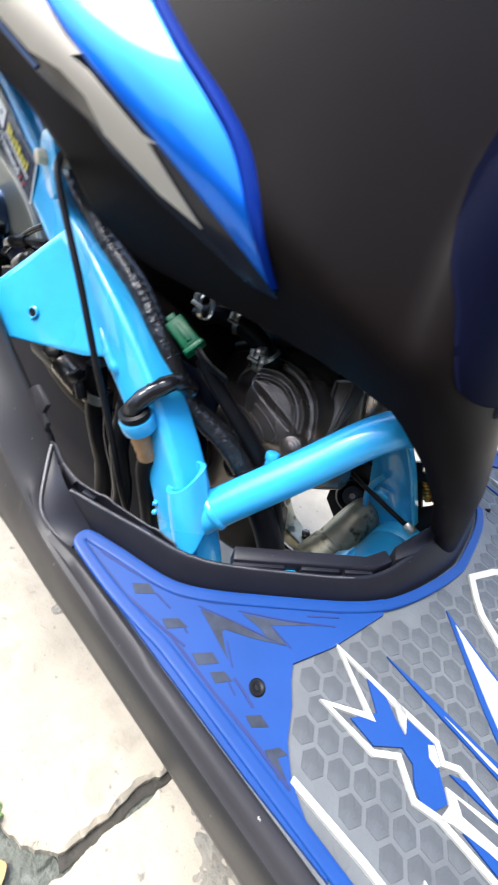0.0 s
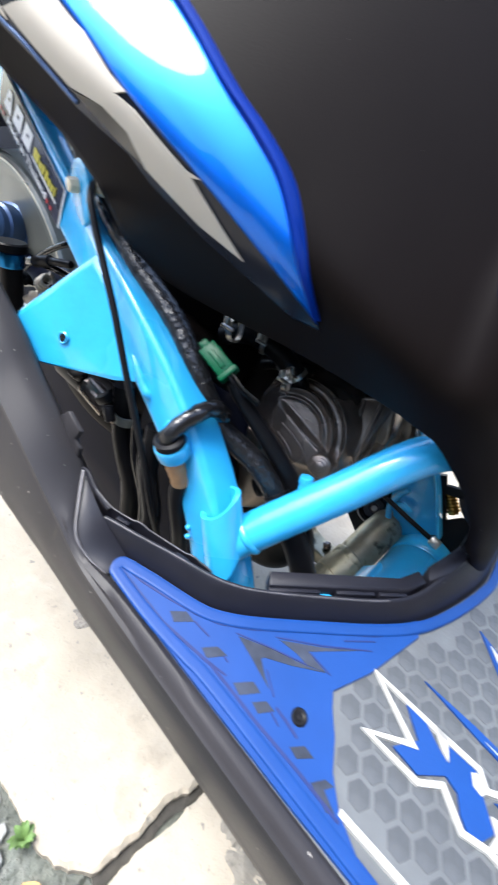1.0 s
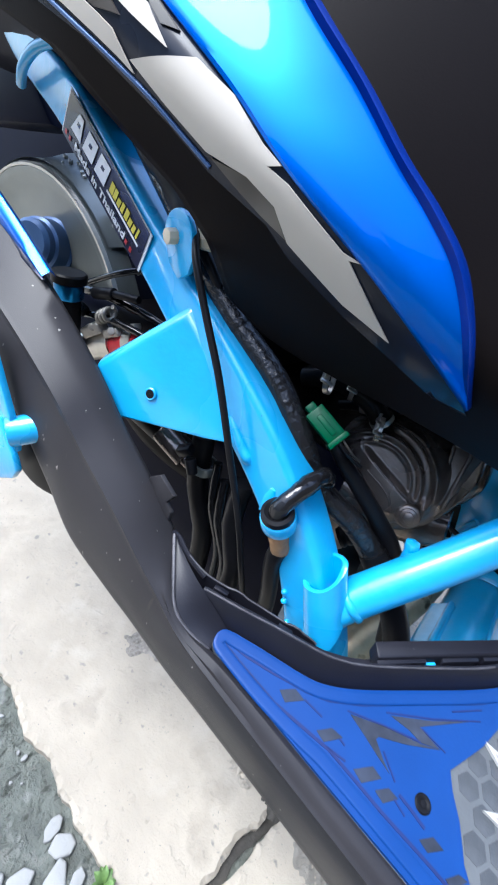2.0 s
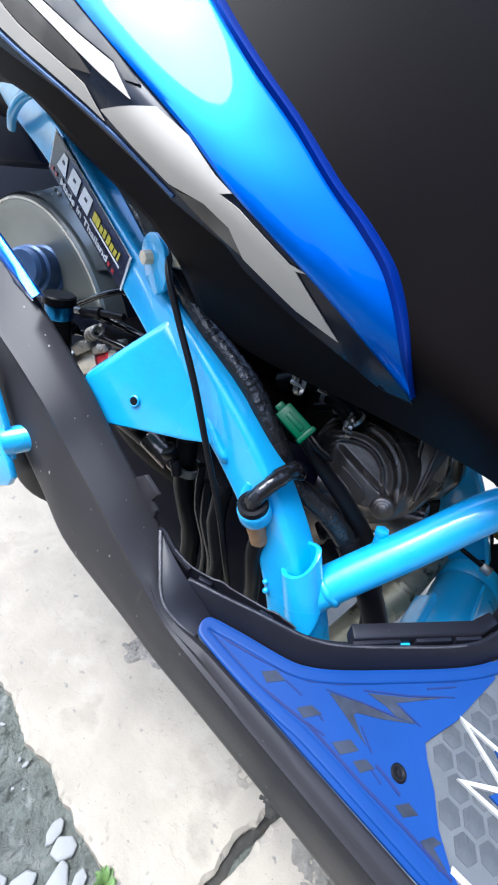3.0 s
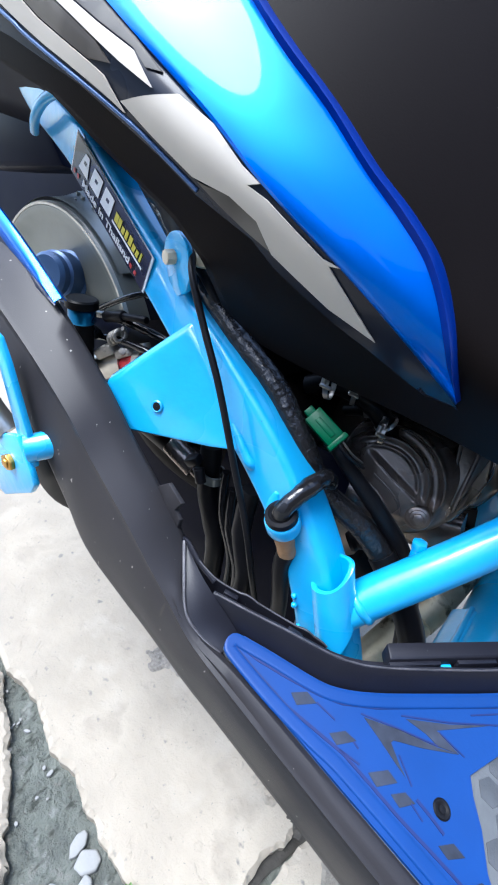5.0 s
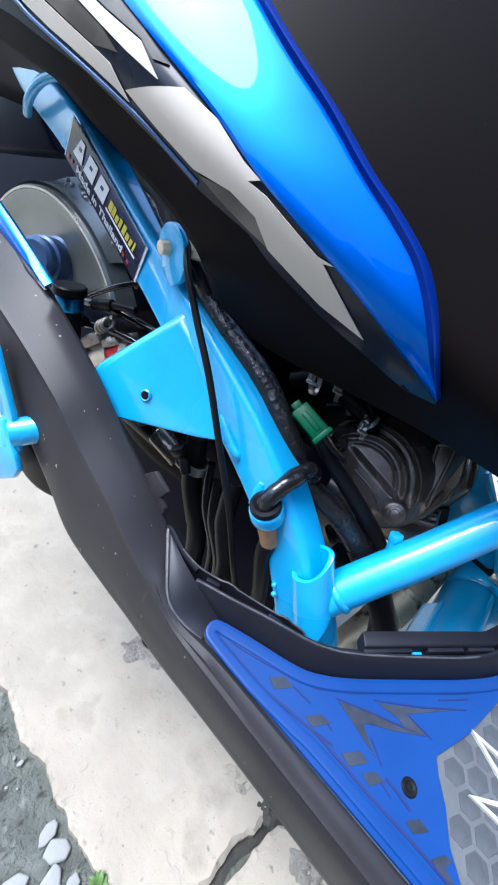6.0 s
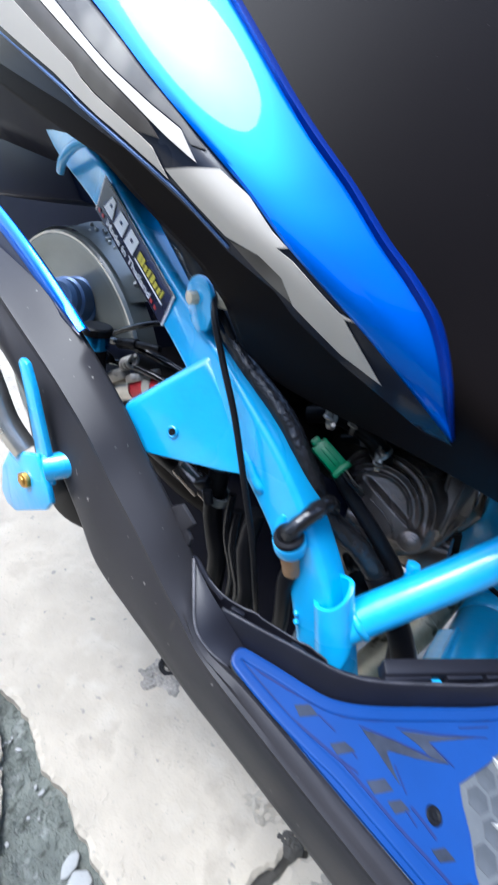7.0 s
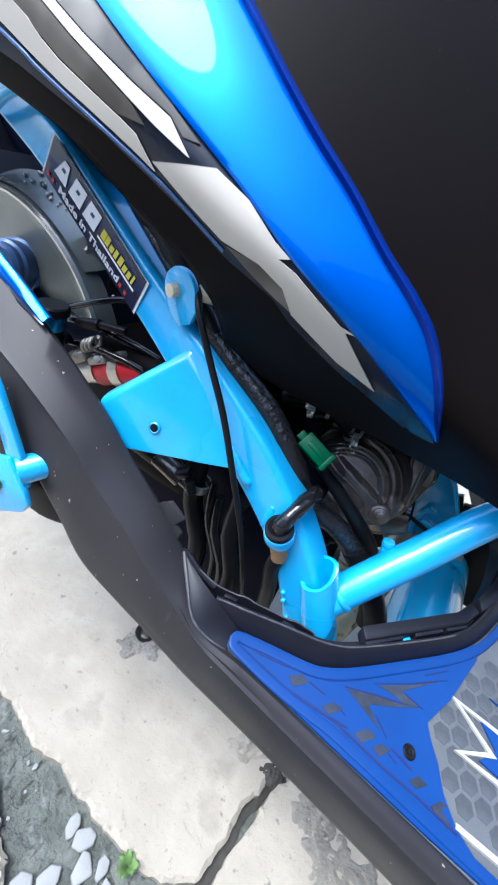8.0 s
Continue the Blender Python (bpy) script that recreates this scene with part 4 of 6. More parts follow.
rod(bm, tab_c + tab_n * 0.004, tab_c + tab_n * 0.012 + Vector((0.008, 0, 0.002)), 0.0035, n=10)
rod(bm, tab_c + tab_n * 0.006 + Vector((0.012, 0, 0.003)), tab_c + tab_n * 0.008 + Vector((0.023, 0, 0.004)), 0.0062, n=8, bevel=0.0018)
part("tab_nut", bm, CREAM, tab, "cream nylon clip behind the tab")

# sticker on the rail
S0 = [Vector(p) for p in ((-0.490, -0.1400, 0.529), (-0.504, -0.1385, 0.502), (-0.385, -0.1520, 0.4395), (-0.3735, -0.1535, 0.4655))]
bm = bmesh.new()
slab(bm, S0, (0.0, 0.0008, 0))
sticker = part("frame_sticker", bm, STICKER_WHITE, scooter, "navy maker's sticker with a white border")
mid = sum(S0, Vector()) / 4
bm = bmesh.new()
slab(bm, [mid + (p - mid) * 0.985 + (mid - p).normalized() * 0.0012 + Vector((0, -0.0006, 0)) for p in S0], (0.0, 0.0005, 0))
part("sticker_field", bm, NAVY, sticker, "navy field")
along = (S0[2] - S0[1]).normalized()
across = (S0[0] - S0[1])
across = (across - across.dot(along) * along).normalized()
face = along.cross(across)


def lettering(name, body_text, start, up, size, mat, wide=1.0, bold=0.0, shear=0.0):
    cu = bpy.data.curves.new(name, "FONT")
    cu.body, cu.size, cu.extrude, cu.offset, cu.shear = body_text, size, 0.0002, bold, shear
    tmp = bpy.data.objects.new(name, cu)
    me = bpy.data.meshes.new_from_object(tmp)
    bpy.data.objects.remove(tmp)
    bpy.data.curves.remove(cu)
    base = S0[1] + along * start + across * up + face * 0.0013
    me.transform(Matrix((( along.x * wide, across.x, face.x, base.x), (along.y * wide, across.y, face.y, base.y), (along.z * wide, across.z, face.z, base.z), (0, 0, 0, 1))))
    me.name = name
    me.materials.append(mat)
    ob = new(name, me)
    ob.parent = sticker
    return ob


for k in range(3):
    # maker's mark: three slanted white blocks, each with a small dark notch
    at = 0.0140 + 0.0205 * k
    for name, mat, outline, lift in (("mark_block", STICKER_WHITE, ((0.0, 0.0), (0.0165, 0.0), (0.0185 - 0.004 * (k == 0), 0.0145), (0.0035 + 0.004 * (k == 0), 0.0145)), 0.0012), ("mark_notch", NAVY, ((0.0070, 0.0068), (0.0116, 0.0068), (0.0122, 0.0095), (0.0080, 0.0095)), 0.00135)):
        bm = bmesh.new()
        slab(bm, [S0[1] + along * (at + i) + across * (0.0118 + j) + face * lift for i, j in outline], face * 0.0002)
        part(name, bm, mat, sticker)
lettering("letters", "Made in Thailand", 0.024, 0.0036, 0.0072, STICKER_WHITE, 1.75, 0.00012)
for k, (w, h) in enumerate(((0.0052, 0.0072), (0.0044, 0.0072), (0.0044, 0.0052), (0.0038, 0.0066), (0.0046, 0.0072), (0.0044, 0.0052), (0.0038, 0.0052), (0.0022, 0.0070))):
    # place name as plain yellow bars
    bm = bmesh.new()
    a = 0.0785 + 0.0059 * k
    slab(bm, [S0[1] + along * (a + i) + across * (0.0150 + j) + face * 0.0012 for i, j in ((0, 0), (w, 0), (w + 0.0006, h), (0.0006, h))], face * 0.0002)
    part("print_bar", bm, STICKER_YELLOW, sticker)
bm = bmesh.new()
for a, b, w, h, in ((0.076, 0.0122, 0.050, 0.0016),):
    slab(bm, [S0[1] + along * a + across * b + face * 0.0012, S0[1] + along * (a + w) + across * b + face * 0.0012, S0[1] + along * (a + w) + across * (b + h) + face * 0.0012, S0[1] + along * a + across * (b + h) + face * 0.0012], face * 0.0002)
part("print_bar", bm, STICKER_WHITE, sticker)
for a in (0.007, 0.014, 0.112, 0.119):
    bm = bmesh.new()
    slab(bm, [S0[1] + along * (a + i) + across * (0.0035 + j) + face * 0.0012 for i, j in ((0, 0), (0.003, 0), (0.003, 0.003), (0, 0.003))], face * 0.0002)
    part("print_mark", bm, STICKER_RED, sticker)

# collar at the foot of the rail, and the cross tube with its bend
lip = glide([(-0.1945, -0.1500, 0.3150), (-0.1890, -0.1580, 0.3130), (-0.1815, -0.1608, 0.3165), (-0.1755, -0.1590, 0.3215), (-0.1722, -0.1535, 0.3290), (-0.1735, -0.1435, 0.3355), (-0.1790, -0.1375, 0.3345), (-0.1880, -0.1340, 0.3290)], 5)
down = Vector((0.0235, 0.001, -0.059)).normalized()
heart = Vector((-0.1825, -0.1440, 0.3280))
rings = []
for i, p in enumerate(lip):
    f = i / (len(lip) - 1)
    tall = 0.037 + 0.013 * math.sin(math.pi * min(1.0, f * 1.35)) - 0.012 * max(0.0, f - 0.7) / 0.3
    wall_in = (heart + down * (p - heart).dot(down) - p).normalized() * 0.0036
    ring = [p + down * tall * k / 8 for k in range(9)]
    ring += [ring[-1] + wall_in * 0.5 + down * 0.0006] + [q + wall_in for q in ring[::-1]] + [p + wall_in * 0.5 - down * 0.0009]
    rings.append(ring)
bm = bmesh.new()
sheet = grid(bm, rings, close=True)
bm.faces.new(sheet[0][::-1])
bm.faces.new(sheet[-1])
collar = part("rail_collar", bm, FRAME_BLUE, scooter, "light blue sheet-steel collar round the rail", 50)
for p in ((-0.196, -0.157, 0.287), (-0.188, -0.157, 0.272), (-0.172, -0.158, 0.262), (-0.199, -0.155, 0.292), (-0.180, -0.159, 0.266)):
    bm = bmesh.new()
    bmesh.ops.create_icosphere(bm, subdivisions=2, radius=0.0022)
    bm.transform(Matrix.Translation(p))
    part("weld_spatter", bm, FRAME_BLUE, collar, "", 80)
bm = bmesh.new()
tube(bm, [(-0.170, -0.141, 0.295), (-0.155, -0.125, 0.315), (-0.128, -0.097, 0.350), (-0.107, -0.075, 0.379), (-0.094, -0.060, 0.391), (-0.083, -0.045, 0.394), (-0.078, -0.026, 0.388), (-0.077, -0.010, 0.378)], (0.0140, 0.0120), 24)
cross = part("cross_tube", bm, FRAME_BLUE, scooter, "light blue bent steel cross tube", 60)
bm = bmesh.new()
ax = Vector((0.505, 0.539, 0.674)).normalized()
sd = ax.orthogonal().normalized()
tube(bm, [Vector((-0.1632, -0.1338, 0.3040)) + (sd * math.cos(a) + ax.cross(sd) * math.sin(a)) * 0.0116 for a in [2 * math.pi * k / 22 for k in range(23)]], 0.0036, 10, 2, wobble=0.22, freq=160)
part("weld_bead", bm, FRAME_BLUE, cross, "painted weld round the tube", 80)
bm = bmesh.new()
rod(bm, (-0.1500, -0.1040, 0.333), (-0.1515, -0.1030, 0.3475), 0.0040, n=12, bevel=0.0006)
rod(bm, (-0.1513, -0.1030, 0.3435), (-0.1520, -0.1028, 0.3490), 0.0052, n=6, bevel=0.0010)
part("frame_nut", bm, FRAME_BLUE, cross, "painted bolt head")
# bracket plate, hook and stay deep in the hatch
bm = bmesh.new()
slab(bm, [(-0.128, 0.098, 0.338), (-0.098, 0.098, 0.300), (-0.070, 0.096, 0.247), (-0.102, 0.098, 0.218), (-0.113, 0.098, 0.224), (-0.130, 0.098, 0.250), (-0.138, 0.099, 0.277), (-0.146, 0.100, 0.290), (-0.155, 0.100, 0.345)], (0.001, 0.004, 0), 0.0012)
plate = part("bracket_plate", bm, FRAME_BLUE, scooter, "light blue bracket plate below the tube")
bm = bmesh.new()
beam(bm, [(-0.128, 0.096, 0.338), (-0.098, 0.096, 0.298), (-0.069, 0.094, 0.246)], [0.004] * 3, [0.012] * 3, side=(1, 0, 0.6), round_to=0.6)
part("plate_flange", bm, FRAME_BLUE, plate, "", 50)
bm = bmesh.new()
tube(bm, [(-0.119, 0.092, 0.224), (-0.1258, 0.091, 0.244), (-0.1255, 0.090, 0.257), (-0.1236, 0.089, 0.2656), (-0.1173, 0.089, 0.2780)], 0.0034, 10)
part("cable_hook", bm, FRAME_BLUE, scooter, "small light blue cable hook")
bm = bmesh.new()
tube(bm, [(-0.1202, 0.091, 0.2545), (-0.1160, 0.089, 0.2575), (-0.1105, 0.089, 0.2572), (-0.1054, 0.090, 0.2555)], 0.0034, 10)
part("cable_hook", bm, FRAME_BLUE, scooter)
bm = bmesh.new()
tube(bm, [(-0.150, 0.074, 0.268), (-0.1045, 0.070, 0.260), (-0.072, 0.070, 0.2532)], 0.0026, 10)
stay = part("stay_rod", bm, RUBBER, scooter, "thin black stay rod")
bm = bmesh.new()
rod(bm, (-0.074, 0.070, 0.2535), (-0.064, 0.069, 0.2520), 0.0050, n=10, bevel=0.0008)
part("stay_clevis", bm, STEEL, stay, "bare metal clevis")
bm = bmesh.new()
lathe(bm, (-0.1444, 0.112, 0.220), (0.2, -0.8, 0.5), [(0.001, 0.010), (0.005, 0.010), (0.006, 0.004), (0.012, 0.004), (0.014, 0.007), (0.018, 0.006), (0.020, 0.0), (0.020, -0.03)], 32)
bush = part("mount_bush", bm, RUBBER, scooter, "black rubber engine mount bush", 40)
bm = bmesh.new()
rod(bm, (-0.1444, 0.112, 0.220), (-0.1419, 0.102, 0.226), 0.004, n=6, bevel=0.0006)
part("mount_bolt", bm, CAST_LIGHT, bush, "bolt in the bush")
bm = bmesh.new()
a, b = Vector((-0.0885, 0.116, 0.290)), Vector((-0.0700, 0.114, 0.268))
rod(bm, a, b, 0.0052, n=12)
for k in range(7):
    c = a + (b - a) * (0.06 + 0.13 * k)
    rod(bm, c, c + (b - a).normalized() * 0.0022, 0.0070, n=14, bevel=0.0005)
part("stud_spring", bm, BRASS, scooter, "brass-coloured spring beside the plate", 30)
# black strips added beside the plate to darken all but two openings
bm = bmesh.new()
for p, q, w in (((-0.100, 0.110, 0.302), (-0.064, 0.110, 0.230), 0.011), ((-0.068, 0.110, 0.322), (-0.034, 0.110, 0.252), 0.022), ((-0.0885, 0.109, 0.291), (-0.058, 0.109, 0.300), 0.010), ((-0.0700, 0.109, 0.251), (-0.040, 0.109, 0.262), 0.012)):
    beam(bm, [p, Vector(p).lerp(Vector(q), 0.5), q], [0.006] * 3, [w] * 3, side=(0, 1, 0), round_to=0.3)
part("gap_strips", bm, RUBBER, scooter, "black strips added to darken the gap beside the plate", 40)
# black plate added to darken the gap behind the pipe; casting beside the engine case
bm = bmesh.new()
slab(bm, [(-0.178, 0.128, 0.184), (-0.145, 0.128, 0.154), (-0.100, 0.128, 0.184), (-0.118, 0.128, 0.278), (-0.180, 0.128, 0.260)], (0, 0.006, 0), 0.002)
part("backing_plate", bm, RUBBER, scooter, "black plate added to darken the gap behind the pipe", 40)
bm = bmesh.new()
slab(bm, [(-0.190, 0.074, 0.345), (-0.160, 0.074, 0.372), (-0.140, 0.074, 0.352), (-0.130, 0.074, 0.318), (-0.138, 0.074, 0.292), (-0.160, 0.074, 0.272), (-0.185, 0.074, 0.280)], (0, 0.03, 0), 0.007, 3)
side_case = part("cylinder_casting", bm, CAST, scooter, "brown oily cylinder casting beside the case", 50)
for p, q in (((-0.172, 0.071, 0.352), (-0.156, 0.071, 0.292)), ((-0.157, 0.071, 0.358), (-0.144, 0.071, 0.306))):
    bm = bmesh.new()
    beam(bm, [p, Vector(p).lerp(Vector(q), 0.5), q], [0.010] * 3, [0.006] * 3, round_to=0.5)
    part("casting_rib", bm, CAST, side_case, "", 50)
bm = bmesh.new()
rod(bm, (-0.150, 0.073, 0.335), (-0.1503, 0.066, 0.338), 0.0050, n=6, bevel=0.0008)
part("casting_bolt", bm, CAST_LIGHT, side_case, "small bolt head")
# black plate added where bright ground would show past the member
bm = bmesh.new()
slab(bm, [(-0.078, 0.106, 0.255), (-0.062, 0.106, 0.272), (-0.02, 0.104, 0.30), (0.0, 0.104, 0.17), (-0.085, 0.106, 0.17)], (0, 0.004, 0), 0.001)
part("dark_filler", bm, RUBBER, scooter, "black plate added behind the frame member to darken the gap")
bm = bmesh.new()
beam(bm, [(-0.30, 0.02, 0.275), (-0.22, 0.02, 0.280), (-0.17, 0.02, 0.286), (-0.138, 0.022, 0.294)], [0.05, 0.05, 0.05, 0.03], [0.05, 0.05, 0.044, 0.03], round_to=0.6)
part("engine_sump", bm, CAST, scooter, "oily dark engine sump", 50)
# black block added to keep the gap beside the engine dark
bm = bmesh.new()
beam(bm, [(-0.205, 0.125, 0.275), (-0.17, 0.126, 0.282), (-0.145, 0.128, 0.288)], [0.035] * 3, [0.06, 0.055, 0.045], round_to=0.6)
part("dark_block", bm, RUBBER, scooter, "black block added to hide a bright gap by the engine", 50)
# large lower cross member
bm = bmesh.new()
lathe(bm, (-0.070, -0.11, 0.203), (0, 1, 0.01), [(0.0001, 0.0), (0.033, 0.0), (0.033, 0.180), (0.0326, 0.1815), (0.0298, 0.1835), (0.0298, 0.1860), (0.0326, 0.1878), (0.033, 0.189), (0.033, 0.212), (0.0315, 0.214), (0.0001, 0.214)], 48)
lower = part("lower_member", bm, FRAME_BLUE, scooter, "large light blue lower frame member", 50)
# black stub painted in for the dark gap past the member's end
bm = bmesh.new()
tube(bm, [(-0.070, 0.100, 0.205), (-0.070, 0.112, 0.205), (-0.070, 0.135, 0.205)], 0.028, 28)
part("gap_stub", bm, RUBBER, lower, "black stub for the dark gap past the member", 50)
bm = bmesh.new()
beam(bm, [(-0.1000, -0.09, 0.213), (-0.0995, -0.03, 0.215), (-0.0990, 0.020, 0.216)], [0.014] * 3, [0.026] * 3, side=(-0.75, 0, 0.66), round_to=0.8)
part("member_flange", bm, FRAME_BLUE, lower, "welded side flange of the member", 50)
bm = bmesh.new()
tube(bm, [(-0.0985, -0.09, 0.2245), (-0.0982, -0.03, 0.2255), (-0.0975, 0.022, 0.2260)], 0.0030, 8, wobble=0.2, freq=180)
part("member_seam", bm, FRAME_BLUE, lower, "", 60)
bm = bmesh.new()
tube(bm, [(-0.062, -0.10, 0.2352), (-0.062, 0.0, 0.2362), (-0.062, 0.066, 0.2368)], 0.0022, 8)
part("member_seam", bm, FRAME_BLUE, lower, "", 60)

# wiring, hoses and cables
bm = bmesh.new()
tube(bm, [(-0.60, -0.095, 0.615), (-0.50, -0.118, 0.558), (-0.425, -0.130, 0.516), (-0.355, -0.140, 0.474), (-0.305, -0.140, 0.438), (-0.268, -0.136, 0.416), (-0.2385, -0.133, 0.388), (-0.2185, -0.124, 0.358), (-0.1900, -0.110, 0.3390), (-0.1665, -0.100, 0.3170), (-0.1560, -0.100, 0.3080)], (0.0074, 0.0088), 16, wobble=0.06, freq=90)
loom = part("wiring_loom", bm, TAPE, scooter, "wiring loom wrapped in shiny black tape", 60)
bm = bmesh.new()
tube(bm, [(-0.1700, -0.101, 0.3205), (-0.1560, -0.1005, 0.3070), (-0.1400, -0.099, 0.2890), (-0.1260, -0.096, 0.2650), (-0.117, -0.094, 0.238)], 0.0098, 18, wobble=0.03, freq=90)
part("loom_sleeve", bm, RUBBER, loom, "smooth black sleeve at the loom's lower end", 60)
loom_line = glide([(-0.355, -0.140, 0.474), (-0.305, -0.140, 0.438), (-0.268, -0.136, 0.416), (-0.2385, -0.133, 0.388), (-0.2185, -0.124, 0.358), (-0.1900, -0.110, 0.3390), (-0.1665, -0.100, 0.3170)], 24)
for k, i in enumerate((9, 20, 27, 38, 42, 49, 52, 58, 62, 76, 97, 122, 131)):
    d = (loom_line[i + 1] - loom_line[i - 1]).normalized()
    lean = (d + Vector((0.35 * math.sin(5 * k), 0.25 * math.cos(3 * k), 0))).normalized()
    bm = bmesh.new()
    fat = 0.0006 * i / 131
    lathe(bm, loom_line[i], lean, [(0.0070 + fat, -0.0050), (0.0076 + fat + 0.0003 * (k % 3), -0.0012), (0.0077 + fat + 0.0002 * (k % 2), 0.0003), (0.0070 + fat, 0.0010)], 20)
    part("tape_turn", bm, TAPE, loom, "", 40)
bm = bmesh.new()
tube(bm, [(-0.61, -0.105, 0.632), (-0.52, -0.126, 0.582), (-0.44, -0.134, 0.537), (-0.385, -0.137, 0.501), (-0.35, -0.138, 0.480)], 0.0110, 14, wobble=0.35, freq=60)
part("loom_cover", bm, RUBBER, scooter, "loose black rubber cover over the loom", 60)
bm = bmesh.new()
tube(bm, [(-0.330, -0.158, 0.482), (-0.319, -0.168, 0.470), (-0.301, -0.170, 0.443), (-0.282, -0.171, 0.415), (-0.263, -0.170, 0.376), (-0.244, -0.166, 0.330), (-0.232, -0.160, 0.285), (-0.228, -0.15, 0.25)], 0.0023, 10)
part("control_cable", bm, RUBBER, scooter, "thin black control cable across the gusset", 60)
bm = bmesh.new()
tube(bm, [(-0.345, -0.150, 0.478), (-0.330, -0.146, 0.465), (-0.315, -0.143, 0.448), (-0.300, -0.141, 0.437)], 0.0036, 10)
part("control_cable", bm, RUBBER, scooter)
# grommet ring with a sleeved wire
gr_c, gr_a = Vector((-0.2185, -0.1655, 0.352)), Vector((-0.10, -0.42, 0.9)).normalized()
bm = bmesh.new()
lathe(bm, gr_c, gr_a, [(0.0075, -0.0065), (0.0108, -0.0065), (0.0112, -0.005), (0.0112, 0.0026), (0.0106, 0.0038), (0.0080, 0.0038)], 32)
holder = part("cable_ring", bm, FRAME_BLUE, scooter, "light blue cable ring welded to the rail", 40)
bm = bmesh.new()
slab(bm, [gr_c + Vector((-0.0045, 0.001, -0.004)) + Vector(v) for v in ((-0.0118, 0.002, -0.004), (-0.0122, 0.004, 0.008), (-0.0105, 0.006, 0.0140), (-0.0075, 0.006, 0.0130), (-0.0060, 0.007, 0.006), (-0.0050, 0.006, -0.002))], (0.0012, 0.0024, 0), 0.0006)
part("ring_tongue", bm, FRAME_BLUE, holder, "small tongue of the ring", 40)
bm = bmesh.new()
lathe(bm, gr_c, gr_a, [(0.0052, 0.000), (0.0056, 0.0080), (0.0078, 0.0094), (0.0099, 0.0083), (0.0103, 0.0048), (0.0088, 0.0033)], 32)
part("grommet", bm, RUBBER, holder, "black rubber grommet", 50)
bm = bmesh.new()
tube(bm, [gr_c - gr_a * 0.012 + Vector((-0.002, 0, 0)), gr_c, gr_c + gr_a * 0.011 + Vector((0.001, 0, 0)), (-0.2155, -0.1610, 0.3720), (-0.2135, -0.1515, 0.3770), (-0.2125, -0.1400, 0.3780), (-0.212, -0.130, 0.370)], 0.0056, 12, wobble=0.2, freq=200)
part("wire_sleeve", bm, VINYL, scooter, "shiny black vinyl wire sleeve", 60)
bm = bmesh.new()
tube(bm, [gr_c - gr_a * 0.006, gr_c - gr_a * 0.016 + Vector((0.001, -0.003, 0)), gr_c - gr_a * 0.032 + Vector((0.002, -0.004, 0))], 0.0064, 12, wobble=0.2, freq=200)
part("tape_wrap", bm, COPPER, scooter, "tan tape wrapped round the wire", 60)
bm = bmesh.new()
tube(bm, [gr_c - gr_a * 0.031 + Vector((0.002, -0.003, 0)), (-0.215, -0.155, 0.308), (-0.211, -0.148, 0.270), (-0.21, -0.14, 0.23)], 0.0062, 12)
part("wire_sleeve", bm, RUBBER, scooter)
for a, b, r in (((-0.311, -0.135, 0.345), (-0.290, -0.130, 0.20), 0.0088), ((-0.292, -0.135, 0.330), (-0.268, -0.135, 0.21), 0.0035), ((-0.285, -0.130, 0.315), (-0.255, -0.140, 0.21), 0.0045), ((-0.262, -0.140, 0.335), (-0.245, -0.150, 0.22), 0.0075)):
    bm = bmesh.new()
    a, b = Vector(a), Vector(b)
    tube(bm, [a, a.lerp(b, 0.33) + Vector((-0.004, 0, 0)), a.lerp(b, 0.66) + Vector((0.004, 0.002, 0)), b], r, 12, wobble=0.1, freq=120)
    part("hose", bm, VINYL if r in (0.0035, 0.0045) else RUBBER, scooter, "black hose behind the frame rail", 60)
bm = bmesh.new()
lathe(bm, (-0.306, -0.134, 0.318), (0.1, 0, 1), [(0.0090, -0.004), (0.0105, -0.004), (0.0105, 0.004), (0.0090, 0.004)], 20)
part("hose_clip", bm, DRUM, scooter, "dull hose clip")

# green connector
gx = Vector((0.91, 0.07, -0.41)).normalized()
gy = Vector((0.30, -0.75, 0.58))
gy = (gy - gy.dot(gx) * gx).normalized()
gz = gx.cross(gy)
gm = Matrix(((gx.x, gy.x, gz.x, -0.2275), (gx.y, gy.y, gz.y, -0.131), (gx.z, gy.z, gz.z, 0.4035), (0, 0, 0, 1)))
bm = bmesh.new()
gm = gm @ Matrix.Diagonal((0.9, 0.9, 0.9, 1))
box(bm, gm, (0.024, 0.010, 0.0135), 0.0010)
plug = part("plug_connector", bm, GREEN, scooter, "green nylon wiring connector", 30)
for x, sx, sy, sz in ((-0.0140, 0.006, 0.007, 0.007), (0.0135, 0.004, 0.010, 0.016)):
    bm = bmesh.new()
    box(bm, gm @ Matrix.Translation((x, 0, 0)), (sx, sy, sz), 0.0008)
    part("plug_collar", bm, GREEN, plug, "", 30)
bm = bmesh.new()
box(bm, gm @ Matrix.Translation((0.001, 0.0050, 0)), (0.016, 0.0022, 0.004), 0.0006)
part("plug_latch", bm, GREEN, plug, "", 30)
bm = bmesh.new()
tube(bm, [(-0.2230, -0.115, 0.3860), (-0.2140, -0.114, 0.3790), (-0.2005, -0.106, 0.3645), (-0.1790, -0.095, 0.3420), (-0.1590, -0.086, 0.3170), (-0.1400, -0.080, 0.275), (-0.128, -0.078, 0.235)], (0.0040, 0.0085), 16)
part("hose", bm, RUBBER, scooter, "smooth black hose beside the loom", 60)
